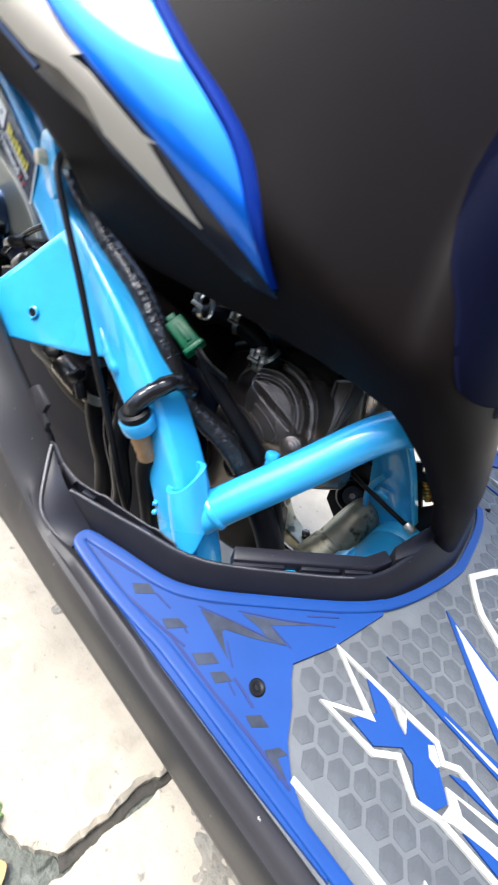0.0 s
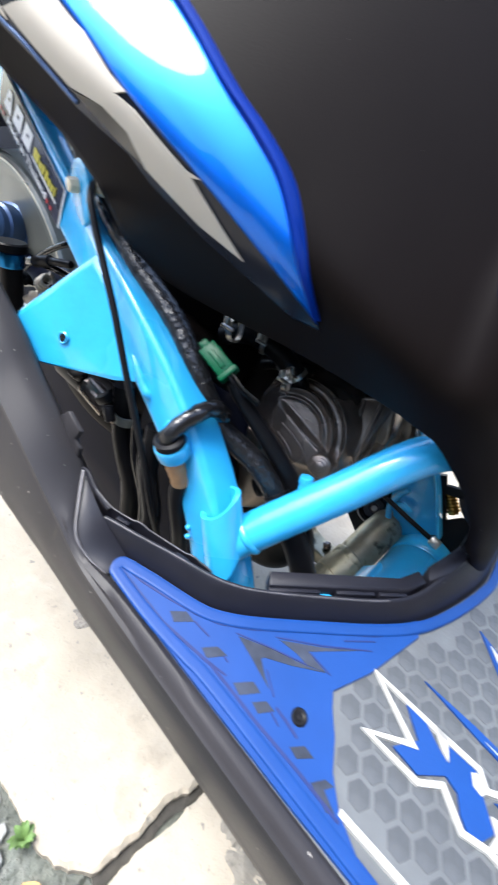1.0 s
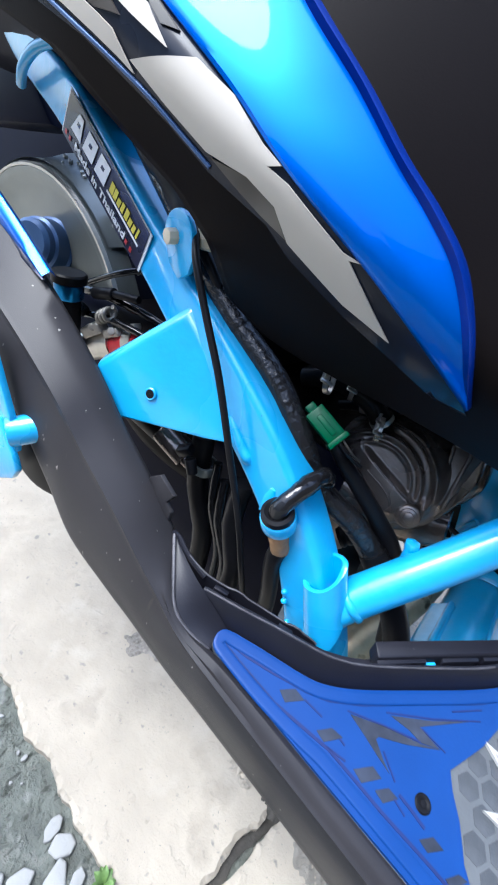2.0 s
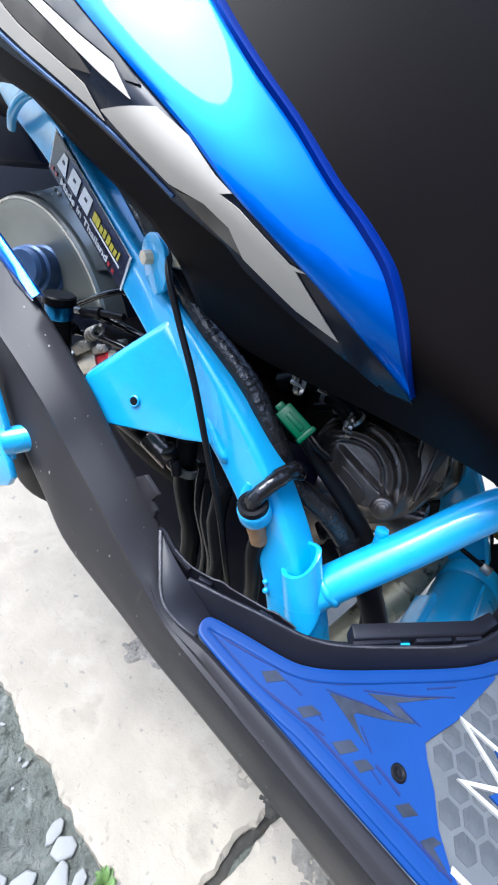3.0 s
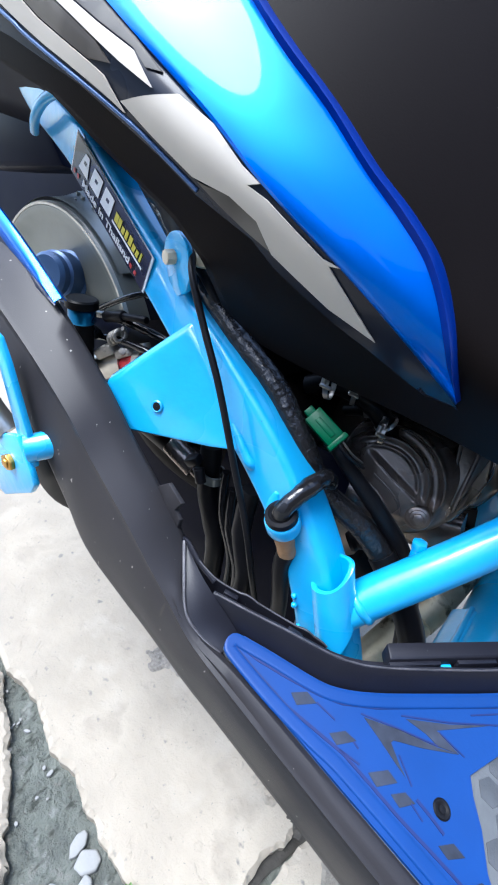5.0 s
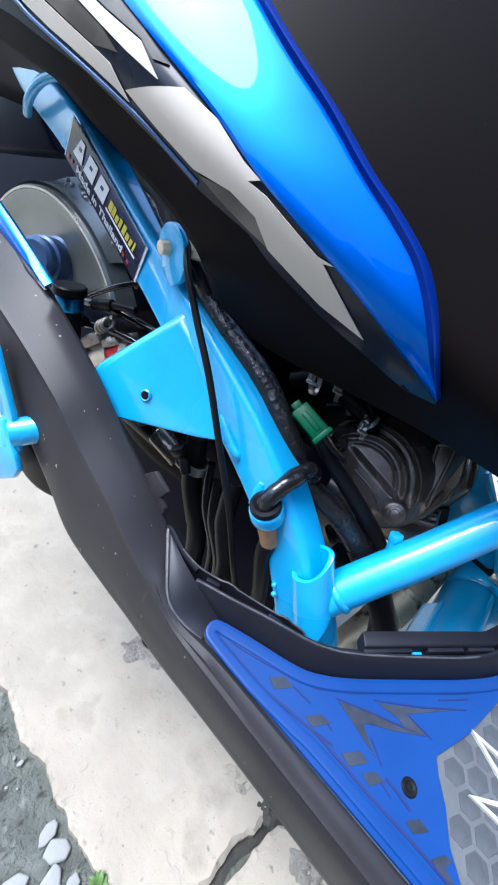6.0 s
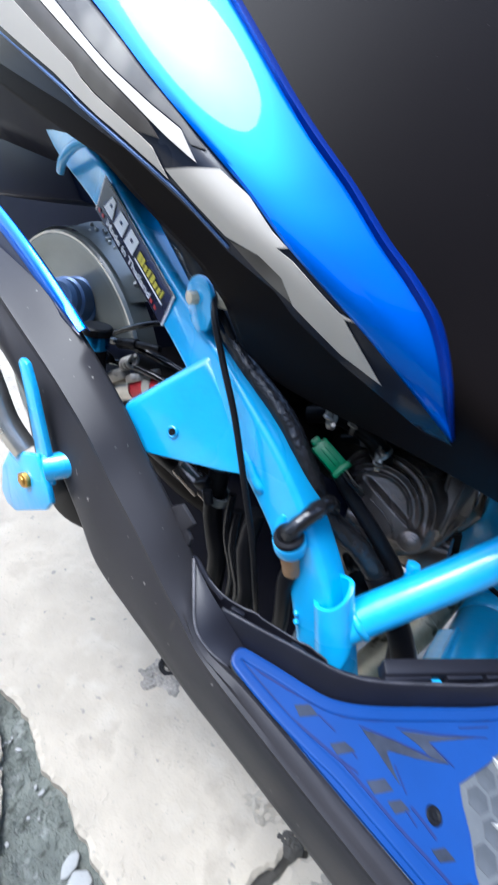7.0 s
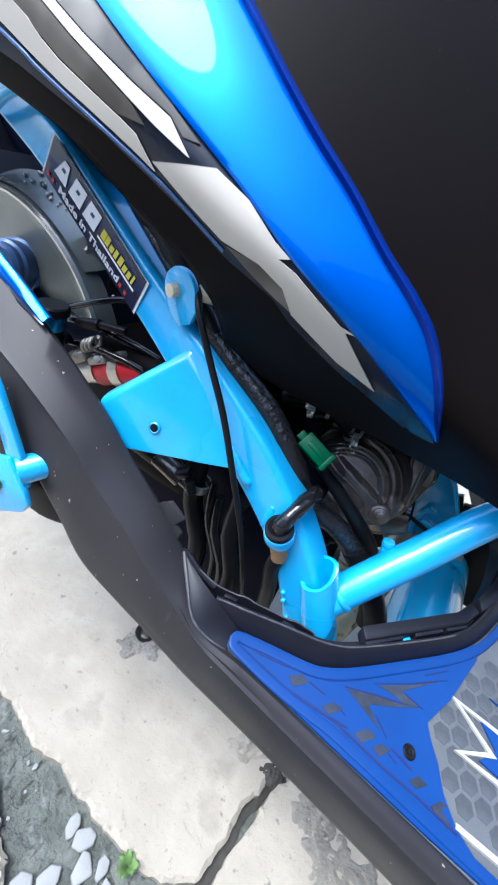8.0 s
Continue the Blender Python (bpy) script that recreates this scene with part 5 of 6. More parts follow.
for k in range(2):
    bm = bmesh.new()
    a = gm @ Vector((0.013, 0.0012 * (k % 2), -0.003 + 0.0030 * k))
    tube(bm, [a, a + gx * 0.006 + Vector((0, 0, -0.001)), a + gx * 0.010 + Vector((0.001 * k, 0.006, -0.006)), a + gx * 0.012 + Vector((0.003 * k, 0.022, -0.016))], (0.0008, 0.0012)[k], 8)
    part("wire", bm, (DECAL_GREY, RUBBER)[k], scooter, ("thin grey wire from the connector", "thin black wire from the connector")[k], 60)

# engine: ribbed round cover, with curved ribs rising behind it
EC, EA = Vector((-0.192, -0.054, 0.340)), Vector((0.25, -0.88, 0.38)).normalized()
EU = (Vector((0, 0, 1)) - EA * EA.z).normalized()
ER = EU.cross(EA)
if ER.x < 0:
    ER = -ER


def step(x, a, b):
    f = max(0.0, min(1.0, (x - a) / (b - a)))
    return f * f * (3 - 2 * f)


def bump_at(x, width):
    return math.exp(-(x / width) ** 2)


def cover_height(u, v):
    """Relief of the cast cover: a dome with a channel between two curved ribs, and a tear-shaped pod."""
    f = math.hypot(u - 0.004, v - 0.015) / 0.053
    h = -0.008 - 0.004 * f * f - 0.020 * step(f, 0.58, 1.0)
    q, a = math.hypot(u + 0.012, v), math.degrees(math.atan2(v, u + 0.012))
    w = step(a, -14, 8) * (1 - step(a, 120, 150))
    h += w * (0.0042 * bump_at(q - 0.0500, 0.0024) + 0.0034 * bump_at(q - 0.0385, 0.0022) - 0.0075 * step(q, 0.0395, 0.0425) * (1 - step(q, 0.0465, 0.0490)) + 0.0016 * bump_at(q - 0.0310, 0.0014))
    below = -0.433 * (u + 0.020) - 0.9 * (v - 0.019)
    past = 0.9 * (u - 0.0262) - 0.433 * (v + 0.0122)
    side = step(below, -0.0045, 0.0025)
    if past > 0:
        side *= 1 - step(math.hypot(u - 0.0262, v + 0.0122), 0.0105, 0.0140)
    return h + 0.0062 * side * step(u, -0.034, -0.014) * (1 - step(below, 0.020, 0.040))


def on_relief(u, v, lift=0.0):
    return EC + ER * u + EU * v + EA * (cover_height(u, v) + lift)


bm = bmesh.new()
rows = []
for k in range(67):
    r = 0.00005 + 0.053 * k / 66
    rows.append([on_relief(0.004 + r * math.cos(radians(a)), 0.015 + r * math.sin(radians(a))) for a in range(0, 360, 2)])
rows.append([p - EA * 0.006 + (p - EC).normalized() * 0.001 for p in rows[-1]])
rows.append([p - EA * 0.05 for p in rows[-1]])
grid(bm, rows, close=True)
case = part("engine_case", bm, CAST, scooter, "oily dark cast engine casing with curved ribs", 45)
for line, r in (([(-0.018, -0.001), (-0.006, -0.0075), (0.001, -0.015), (0.0042, -0.0225)], 0.0010), ([(-0.017, 0.0075), (-0.003, 0.0010), (0.008, -0.007), (0.0130, -0.0155)], 0.0011), ([(-0.015, 0.0155), (-0.002, 0.0085), (0.0165, 0.0015), (0.0300, -0.0060)], 0.0009)):
    bm = bmesh.new()
    tube(bm, [on_relief(u, v, -0.0002) for u, v in line], r, 8, 5)
    part("casting_rib", bm, CAST, case, "", 60)
# smooth shoulder between the curved rib and the web
bm = bmesh.new()
slab(bm, [(-0.2322, 0.004, 0.3669), (-0.2148, 0.004, 0.3730), (-0.1948, 0.004, 0.3760), (-0.175, 0.004, 0.3800), (-0.1480, 0.004, 0.3860), (-0.140, 0.004, 0.356), (-0.1420, 0.004, 0.3335), (-0.1484, 0.004, 0.3060), (-0.1618, 0.004, 0.2900), (-0.172, 0.004, 0.3386), (-0.1929, 0.004, 0.3558), (-0.2102, 0.004, 0.3637)], (0, 0.02, 0), 0.003, 3)
part("case_shoulder", bm, CAST, case, "smooth brown shoulder of the casing", 50)
bm = bmesh.new()
tube(bm, [(-0.2301, 0.0, 0.3699), (-0.2067, -0.002, 0.3680), (-0.1884, -0.004, 0.3605), (-0.1735, -0.005, 0.3488), (-0.1640, -0.005, 0.3315), (-0.1605, -0.003, 0.3122)], (0.0050, 0.0034), 12)
part("curved_rib", bm, CAST, case, "thick curved rib of the casing", 60)
bm = bmesh.new()
tube(bm, [(-0.2600, -0.028, 0.372), (-0.2500, -0.030, 0.3778), (-0.2400, -0.030, 0.3815), (-0.2290, -0.028, 0.3845), (-0.2200, -0.015, 0.383)], 0.0052, 14)
elbow = part("coolant_hose", bm, RUBBER, scooter, "dark coolant hose over the casing", 60)
bm = bmesh.new()
lathe(bm, (-0.2400, -0.030, 0.3815), (0.9, 0.05, 0.3), [(0.0050, -0.0030), (0.0062, -0.0028), (0.0062, 0.0028), (0.0050, 0.0030)], 22)
part("hose_band", bm, CAST_LIGHT, elbow, "dull metal hose band", 40)
bm = bmesh.new()
beam(bm, [(-0.36, 0.06, 0.345), (-0.27, 0.06, 0.345), (-0.20, 0.065, 0.352), (-0.150, 0.07, 0.360)], [0.12, 0.12, 0.10, 0.07], [0.17, 0.15, 0.11, 0.07], round_to=0.35)
part("crankcase", bm, CAST, case, "dark crankcase", 50)
lug = [Vector(p) for p in ((-0.1690, -0.0080, 0.380), (-0.1540, -0.0010, 0.386), (-0.1460, 0.0000, 0.380), (-0.1485, -0.0159, 0.3475), (-0.1510, -0.0225, 0.3330), (-0.1590, -0.0210, 0.3420))]
bm = bmesh.new()
slab(bm, lug, (-0.006, 0.025, -0.006), 0.002)
lug_ob = part("casting_lug", bm, CAST, case, "triangular cast web on the casing", 40)
for a, b in ((lug[0], lug[5]), (lug[1] - Vector((0.002, 0, 0)), lug[4]), (lug[0], lug[1])):
    bm = bmesh.new()
    rod(bm, a + EA * 0.001, b + EA * 0.001, 0.0017, n=8, bevel=0.0004)
    part("lug_rim", bm, CAST, lug_ob, "raised worn edge", 60)
bolt_at = Vector((-0.1664, -0.051, 0.329))
bm = bmesh.new()
lathe(bm, bolt_at, EA, [(0.0115, -0.02), (0.0100, -0.003), (0.0090, -0.0012), (0.0080, -0.0006), (0.0001, -0.0006)], 28)
part("casting_boss", bm, CAST, case, "cast boss that carries the bolt", 50)
bm = bmesh.new()
rod(bm, bolt_at - EA * 0.002, bolt_at + EA * 0.0016, 0.0066, n=20, bevel=0.0006)
rod(bm, bolt_at + EA * 0.001, bolt_at + EA * 0.0042, 0.0046, n=6, bevel=0.0006)
part("casing_bolt", bm, CAST, case, "hexagon bolt in a cast boss", 30)
bm = bmesh.new()
tube(bm, [(-0.285, -0.06, 0.392), (-0.262, -0.058, 0.402), (-0.240, -0.050, 0.398), (-0.226, -0.038, 0.385), (-0.215, -0.02, 0.36)], 0.0085, 14)
part("coolant_hose", bm, RUBBER, scooter, "black coolant hose over the engine", 60)
bm = bmesh.new()
tube(bm, [(-0.262, -0.035, 0.430), (-0.225, -0.030, 0.428), (-0.195, -0.02, 0.418), (-0.172, -0.002, 0.40), (-0.165, 0.01, 0.37)], 0.0075, 14)
part("coolant_hose", bm, VINYL, scooter, "", 60)
for p, a in (((-0.246, -0.054, 0.400), (1, 0.3, 0)), ((-0.222, -0.034, 0.380), (0.6, 0.4, -0.7)), ((-0.252, -0.090, 0.412), (1, 0.2, 0.2)), ((-0.214, -0.060, 0.384), (0.9, 0.3, 0.1))):
    bm = bmesh.new()
    lathe(bm, p, a, [(0.0088, -0.0018), (0.0098, -0.0018), (0.0098, 0.0018), (0.0088, 0.0018)], 20)
    box(bm, Matrix.Translation(Vector(p) + Vector((0, -0.010, 0.006))), (0.003, 0.005, 0.008), 0.0008)
    box(bm, Matrix.Translation(Vector(p) + Vector((0.003, -0.012, 0.003))) @ Euler((0.5, 0.3, 0.8)).to_matrix().to_4x4(), (0.009, 0.0025, 0.002), 0.0005)
    part("hose_clip", bm, STEEL, scooter, "bright spring hose clip", 30)
rngw = random.Random(9)
for k in range(6):
    bm = bmesh.new()
    a = Vector((-0.350 + 0.016 * k, -0.085 + 0.012 * rngw.random(), 0.450 - 0.004 * k + 0.01 * rngw.random()))
    tube(bm, [a, a + Vector((0.03, 0.01, -0.006 + 0.02 * rngw.random())), a + Vector((0.055, 0.02, -0.012)), a + Vector((0.075, 0.045, -0.02 - 0.02 * rngw.random()))], 0.0022 + 0.0025 * rngw.random(), 8)
    part("wire", bm, VINYL if k % 2 else RUBBER, scooter, "loose black wire above the engine", 60)
bm = bmesh.new()
tube(bm, [(-0.160, -0.07, 0.10), (-0.148, -0.03, 0.135), (-0.1385, 0.000, 0.160), (-0.127, 0.045, 0.190), (-0.1225, 0.076, 0.209), (-0.1205, 0.096, 0.215), (-0.1215, 0.114, 0.208), (-0.128, 0.130, 0.188)], 0.0195, 28)
pipe = part("exhaust_pipe", bm, PIPE, scooter, "heat-stained bare metal exhaust pipe", 60)
bm = bmesh.new()
pd = Vector((0.011, 0.045, 0.029)).normalized()
lathe(bm, Vector((-0.127, 0.045, 0.190)), pd, [(0.0190, -0.030), (0.0206, -0.029), (0.0208, -0.002), (0.0212, 0.0), (0.0206, 0.002), (0.0190, 0.003)], 32)
part("pipe_sleeve", bm, PIPE, pipe, "rough sleeve with a seam round the pipe", 50)
bm = bmesh.new()
beam(bm, [(-0.222, 0.085, 0.176), (-0.207, 0.082, 0.158), (-0.186, 0.080, 0.146), (-0.160, 0.076, 0.147), (-0.138, 0.066, 0.158)], [0.030] * 5, [0.017] * 5, round_to=0.35)
strap = part("pipe_flange", bm, PIPE, pipe, "dusty curved steel strap beside the pipe", 50)
bm = bmesh.new()
beam(bm, [(-0.216, 0.066, 0.160), (-0.203, 0.064, 0.145), (-0.184, 0.062, 0.134), (-0.160, 0.059, 0.136)], [0.004] * 4, [0.005] * 4, round_to=0.5)
part("strap_rib", bm, CAST, strap, "dark rib along the strap", 50)
bm = bmesh.new()
rod(bm, (-0.164, 0.076, 0.156), (-0.165, 0.073, 0.164), 0.0055, n=6, bevel=0.0006)
part("strap_bolt", bm, CAST, strap, "small bolt on the strap")
bm = bmesh.new()
beam(bm, [(-0.31, 0.02, 0.20), (-0.25, 0.02, 0.190), (-0.205, 0.02, 0.184), (-0.180, 0.02, 0.188)], [0.07, 0.07, 0.06, 0.035], [0.10, 0.11, 0.095, 0.05], round_to=0.7)
part("engine_shroud", bm, RUBBER, scooter, "black lower engine shroud", 50)

# inner dark bulk behind the rail: airbox and shock
bm = bmesh.new()
beam(bm, [(-0.47, -0.06, 0.34), (-0.40, -0.06, 0.325), (-0.34, -0.05, 0.315), (-0.29, -0.03, 0.30)], [0.10, 0.11, 0.10, 0.08], [0.10, 0.13, 0.14, 0.14], round_to=0.4)
part("airbox", bm, DARK_PLASTIC, scooter, "black plastic airbox behind the frame", 50)
bm = bmesh.new()
rod(bm, (-0.415, -0.125, 0.318), (-0.352, -0.118, 0.306), 0.0135, n=24, bevel=0.002)
rod(bm, (-0.384, -0.124, 0.312), (-0.374, -0.138, 0.330), 0.0065, n=16, bevel=0.001)
rod(bm, (-0.3755, -0.136, 0.327), (-0.3735, -0.139, 0.331), 0.0090, n=6, bevel=0.001)
rod(bm, (-0.352, -0.118, 0.306), (-0.338, -0.116, 0.303), 0.0085, n=20, bevel=0.001)
part("starter_body", bm, RUBBER, scooter, "grey cast bracket behind the fairing", 40)
# dark cast lobe between the rail and the engine, with a short ribbed boot
bm = bmesh.new()
beam(bm, [(-0.275, -0.050, 0.300), (-0.235, -0.050, 0.296), (-0.212, -0.046, 0.294), (-0.198, -0.042, 0.292)], [0.05, 0.05, 0.045, 0.03], [0.09, 0.09, 0.080, 0.060], round_to=0.5)
part("engine_bracket", bm, CAST, scooter, "dark oily cast engine bracket", 50)
bm = bmesh.new()
lathe(bm, (-0.192, -0.075, 0.303), (0.6, 0.5, 0.6), [(0.002, -0.012)] + [(0.0075 + 0.0012 * (k % 2), -0.012 + 0.0028 * k) for k in range(9)] + [(0.004, 0.014), (0.0005, 0.014)], 18)
part("ribbed_boot", bm, RUBBER, scooter, "small black ribbed rubber boot", 30)
# castings just inside the fairing
bm = bmesh.new()
rod(bm, (-0.345, -0.146, 0.331), (-0.318, -0.142, 0.320), 0.0095, n=18, bevel=0.0015)
rod(bm, (-0.320, -0.144, 0.322), (-0.308, -0.140, 0.315), 0.0058, n=16, bevel=0.001)
throttle = part("intake_casting", bm, CAST, scooter, "dull grey intake casting behind the fairing", 40)
bm = bmesh.new()
box(bm, pose(-0.312, -0.152, 0.336, 20, -35, 10), (0.013, 0.008, 0.007), 0.0012)
rod(bm, (-0.305, -0.153, 0.333), (-0.300, -0.153, 0.322), 0.0042, n=12, bevel=0.0008)
part("sensor_plug", bm, RUBBER, throttle, "small black sensor plug", 40)
# dark panel added under the seat, behind the loom, to close a bright gap
bm = bmesh.new()
slab(bm, [(-0.52, -0.040, 0.58), (-0.17, -0.030, 0.50), (-0.17, -0.020, 0.425), (-0.28, -0.040, 0.410), (-0.34, -0.045, 0.365), (-0.52, -0.050, 0.40)], (0, 0.006, 0), 0.002)
part("gap_panel", bm, DARK_PLASTIC, scooter, "black panel added behind the loom to close a bright gap", 40)
# black sheet added behind the hoses to keep the gap dark
bm = bmesh.new()
grid(bm, [[Vector((x, -0.085 - 0.02 * math.sin(4 * (x + 0.5)), z)) for x in [-0.66 + 0.03 * i for i in range(16)]] for z in (0.10, 0.2, 0.30, 0.37)])
gap_sheet = part("dark_sheet", bm, NAVY_MATT, scooter, "black sheet added behind the hoses for the dark gap", 60)
mod = gap_sheet.modifiers.new("thick", "SOLIDIFY")
mod.thickness = 0.003
# dark tray added under the machine's rear to close a bright gap
bm = bmesh.new()
beam(bm, [(-0.55, 0.05, 0.48), (-0.42, 0.05, 0.46), (-0.30, 0.05, 0.45), (-0.16, 0.06, 0.46)], [0.22] * 4, [0.07] * 4, round_to=0.3)
part("under_seat_filler", bm, DARK_PLASTIC, scooter, "black filler added under the seat against a bright gap", 50)

# rear wheel drum and the parts round it
WC = Vector((-0.648, -0.072, 0.289))
bm = bmesh.new()
lathe(bm, WC, (0, -1, 0), [(0.001, -0.004), (0.060, -0.004), (0.075, -0.001), (0.150, 0.001), (0.158, 0.008), (0.166, 0.010), (0.171, 0.006), (0.172, -0.002), (0.171, -0.018)], 72)
drum = part("wheel_disc", bm, DRUM, scooter, "dull grey dished rear wheel disc", 40)
bm = bmesh.new()
lathe(bm, WC, (0, -1, 0), [(0.166, 0.0075), (0.167, 0.0105), (0.1695, 0.0107), (0.1715, 0.0070)], 72)
part("disc_lip", bm, STEEL, drum, "bright rolled lip", 50)
bm = bmesh.new()
lathe(bm, (-0.622, -0.092, 0.388), (0.35, -0.9, 0.2), [(0.001, 0.022), (0.020, 0.022), (0.024, 0.018), (0.024, 0.010), (0.027, 0.008), (0.027, -0.01), (0.030, -0.012), (0.030, -0.03)], 40)
part("hub", bm, DRUM_BLUE, drum, "stepped blue-grey hub", 40)
bm = bmesh.new()
rows = []
for k in range(30):
    a = radians(46 + 84 * k / 29)
    rows.append([WC + Vector((r * math.cos(a), y, r * math.sin(a))) for r, y in ((0.175, -0.004), (0.177, 0.015), (0.181, 0.032), (0.187, 0.048))])
grid(bm, rows)
hugger = part("wheel_hugger", bm, DRUM, scooter, "wet dark metal wheel hugger with water drops", 60)
rngd = random.Random(3)
for k in range(34):
    a, f = radians(35 + 60 * rngd.random()), rngd.random()
    r = 0.1765 + 0.010 * f
    bm = bmesh.new()
    bmesh.ops.create_uvsphere(bm, u_segments=8, v_segments=6, radius=0.0012 + 0.0016 * rngd.random())
    bm.transform(Matrix.Translation(WC + Vector((r * math.cos(a), 0.010 + 0.035 * f, r * math.sin(a) + 0.0005))))
    part("water_drop", bm, STEEL, hugger, "", 80)
# coolant cap, red hose and fittings
bm = bmesh.new()
lathe(bm, (-0.489, -0.140, 0.376), (0, 0, 1), [(0.0001, 0.0285), (0.0135, 0.0285), (0.0150, 0.027), (0.0150, 0.0205), (0.0125, 0.020)], 32)
cap = part("reservoir_cap", bm, RUBBER, scooter, "black reservoir cap", 40)
bm = bmesh.new()
lathe(bm, (-0.489, -0.140, 0.376), (0, 0, 1), [(0.0115, 0.020), (0.0125, 0.019), (0.0125, 0.008), (0.0110, 0.006)], 32)
part("cap_ring", bm, ANODISED, cap, "blue anodised ring", 40)
bm = bmesh.new()
lathe(bm, (-0.489, -0.140, 0.376), (0, 0, 1), [(0.0105, 0.008), (0.0105, -0.04), (0.0001, -0.04)], 32)
part("reservoir", bm, RUBBER, cap, "dark reservoir body", 40)
bm = bmesh.new()
tube(bm, [(-0.452, -0.110, 0.349), (-0.432, -0.107, 0.359), (-0.401, -0.099, 0.367), (-0.366, -0.082, 0.370)], 0.0146, 24)
red = part("red_hose", bm, RED, scooter, "red silicone hose with a steel clamp", 60)
bm = bmesh.new()
lathe(bm, (-0.432, -0.107, 0.359), (0.86, 0.14, 0.42), [(0.0146, -0.0055), (0.0157, -0.0055), (0.0157, 0.0055), (0.0146, 0.0055)], 28)
part("hose_clamp", bm, STEEL, red, "steel hose clamp", 30)
bm = bmesh.new()
box(bm, pose(-0.429, -0.114, 0.3765, 0, -25, 0), (0.010, 0.008, 0.008), 0.001)
part("clamp_screw", bm, STEEL, red, "clamp screw housing", 30)
bm = bmesh.new()
tube(bm, [(-0.505, -0.122, 0.324), (-0.480, -0.117, 0.339), (-0.454, -0.112, 0.351)], 0.0145, 20)
part("hose_fitting", bm, STEEL, scooter, "bare aluminium hose fitting", 60)
for k, line in enumerate((((-0.56, -0.10, 0.36), (-0.50, -0.118, 0.385), (-0.455, -0.116, 0.392), (-0.40, -0.10, 0.385), (-0.35, -0.08, 0.36)), ((-0.56, -0.11, 0.34), (-0.485, -0.124, 0.368), (-0.445, -0.122, 0.376), (-0.40, -0.11, 0.372), (-0.35, -0.08, 0.34)), ((-0.58, -0.09, 0.35), (-0.50, -0.10, 0.395), (-0.44, -0.09, 0.42), (-0.38, -0.08, 0.41), (-0.34, -0.06, 0.37)))):
    bm = bmesh.new()
    tube(bm, line, 0.0042 - 0.0006 * k, 10, wobble=0.15, freq=200)
    part("wire", bm, VINYL, scooter, "black wire beside the reservoir", 60)
# small castings and clips round the hose fitting
for at, size, turn, mat in (((-0.470, -0.126, 0.360), (0.022, 0.014, 0.010), (10, -35, 20), CAST_LIGHT), ((-0.450, -0.120, 0.364), (0.020, 0.010, 0.008), (0, -30, 10), CAST_LIGHT), ((-0.487, -0.128, 0.372), (0.012, 0.010, 0.008), (30, 10, 0), RUBBER)):
    bm = bmesh.new()
    box(bm, pose(*at, *turn), size, 0.0022, 3)
    rod(bm, Vector(at), Vector(at) + Vector((0.004, -0.006, 0.004)), 0.0036, n=10, bevel=0.0006)
    part("hose_bracket", bm, mat, scooter, "small metal bracket by the hose fitting", 40)
bm = bmesh.new()
coil = [Vector((-0.462 + 0.0046 * a / 6.283, -0.126 + 0.0052 * math.cos(a), 0.374 + 0.0030 * a / 6.283 + 0.0056 * math.sin(a))) for a in [0.45 * i for i in range(46)]]
tube(bm, coil, 0.0019, 8, 1)
part("steel_coil", bm, CAST_LIGHT, scooter, "bright steel coil over the hose", 70)
bm = bmesh.new()
rod(bm, (-0.472, -0.126, 0.392), (-0.447, -0.124, 0.400), 0.0052, n=16, bevel=0.0012)
rod(bm, (-0.447, -0.124, 0.400), (-0.420, -0.120, 0.405), 0.0034, n=12, bevel=0.0008)
part("cable_plug", bm, RUBBER, scooter, "black plug on a cable", 40)
# dark inner rear fender with a blue rod
bm = bmesh.new()
slab(bm, [(-0.85, -0.090, 0.555), (-0.690, -0.090, 0.547), (-0.652, -0.090, 0.538), (-0.606, -0.090, 0.497), (-0.742, -0.090, 0.480), (-0.85, -0.090, 0.468)], (0, 0.05, 0), 0.006)
part("inner_fender", bm, NAVY_MATT, scooter, "dark navy inner fender block", 40)
# black sheet added so that the space behind the wheel stays dark
bm = bmesh.new()
slab(bm, [(-1.10, 0.030, 0.60), (-0.42, 0.030, 0.56), (-0.42, 0.030, 0.20), (-1.10, 0.030, 0.20)], (0, 0.006, 0), 0.002)
part("wheel_backing", bm, NAVY_MATT, scooter, "black sheet added behind the wheel for its dark surround", 40)
bm = bmesh.new()
rows = []
for f in [k / 10 for k in range(11)]:
    x = -0.80 + 0.36 * f
    rows.append([Vector((x, -0.178 + 0.03 * f, 0.640 - 0.090 * f)), Vector((x, -0.160 + 0.02 * f, 0.622 - 0.085 * f)), Vector((x, -0.128 + 0.008 * f, 0.600 - 0.072 * f)), Vector((x, -0.114 + 0.006 * f, 0.565 - 0.040 * f)), Vector((x, -0.085, 0.535 - 0.02 * f))])
grid(bm, rows)
liner = part("fender_liner", bm, NAVY_MATT, scooter, "glossy black inner liner under the side panel", 60)
mod = liner.modifiers.new("thick", "SOLIDIFY")
mod.thickness = 0.003
bm = bmesh.new()
tube(bm, [(-0.575, -0.132, 0.522), (-0.555, -0.140, 0.533), (-0.530, -0.143, 0.545), (-0.505, -0.140, 0.552)], 0.0038, 12)
part("frame_hook", bm, FRAME_BLUE, scooter, "light blue bent rod on the rail", 60)

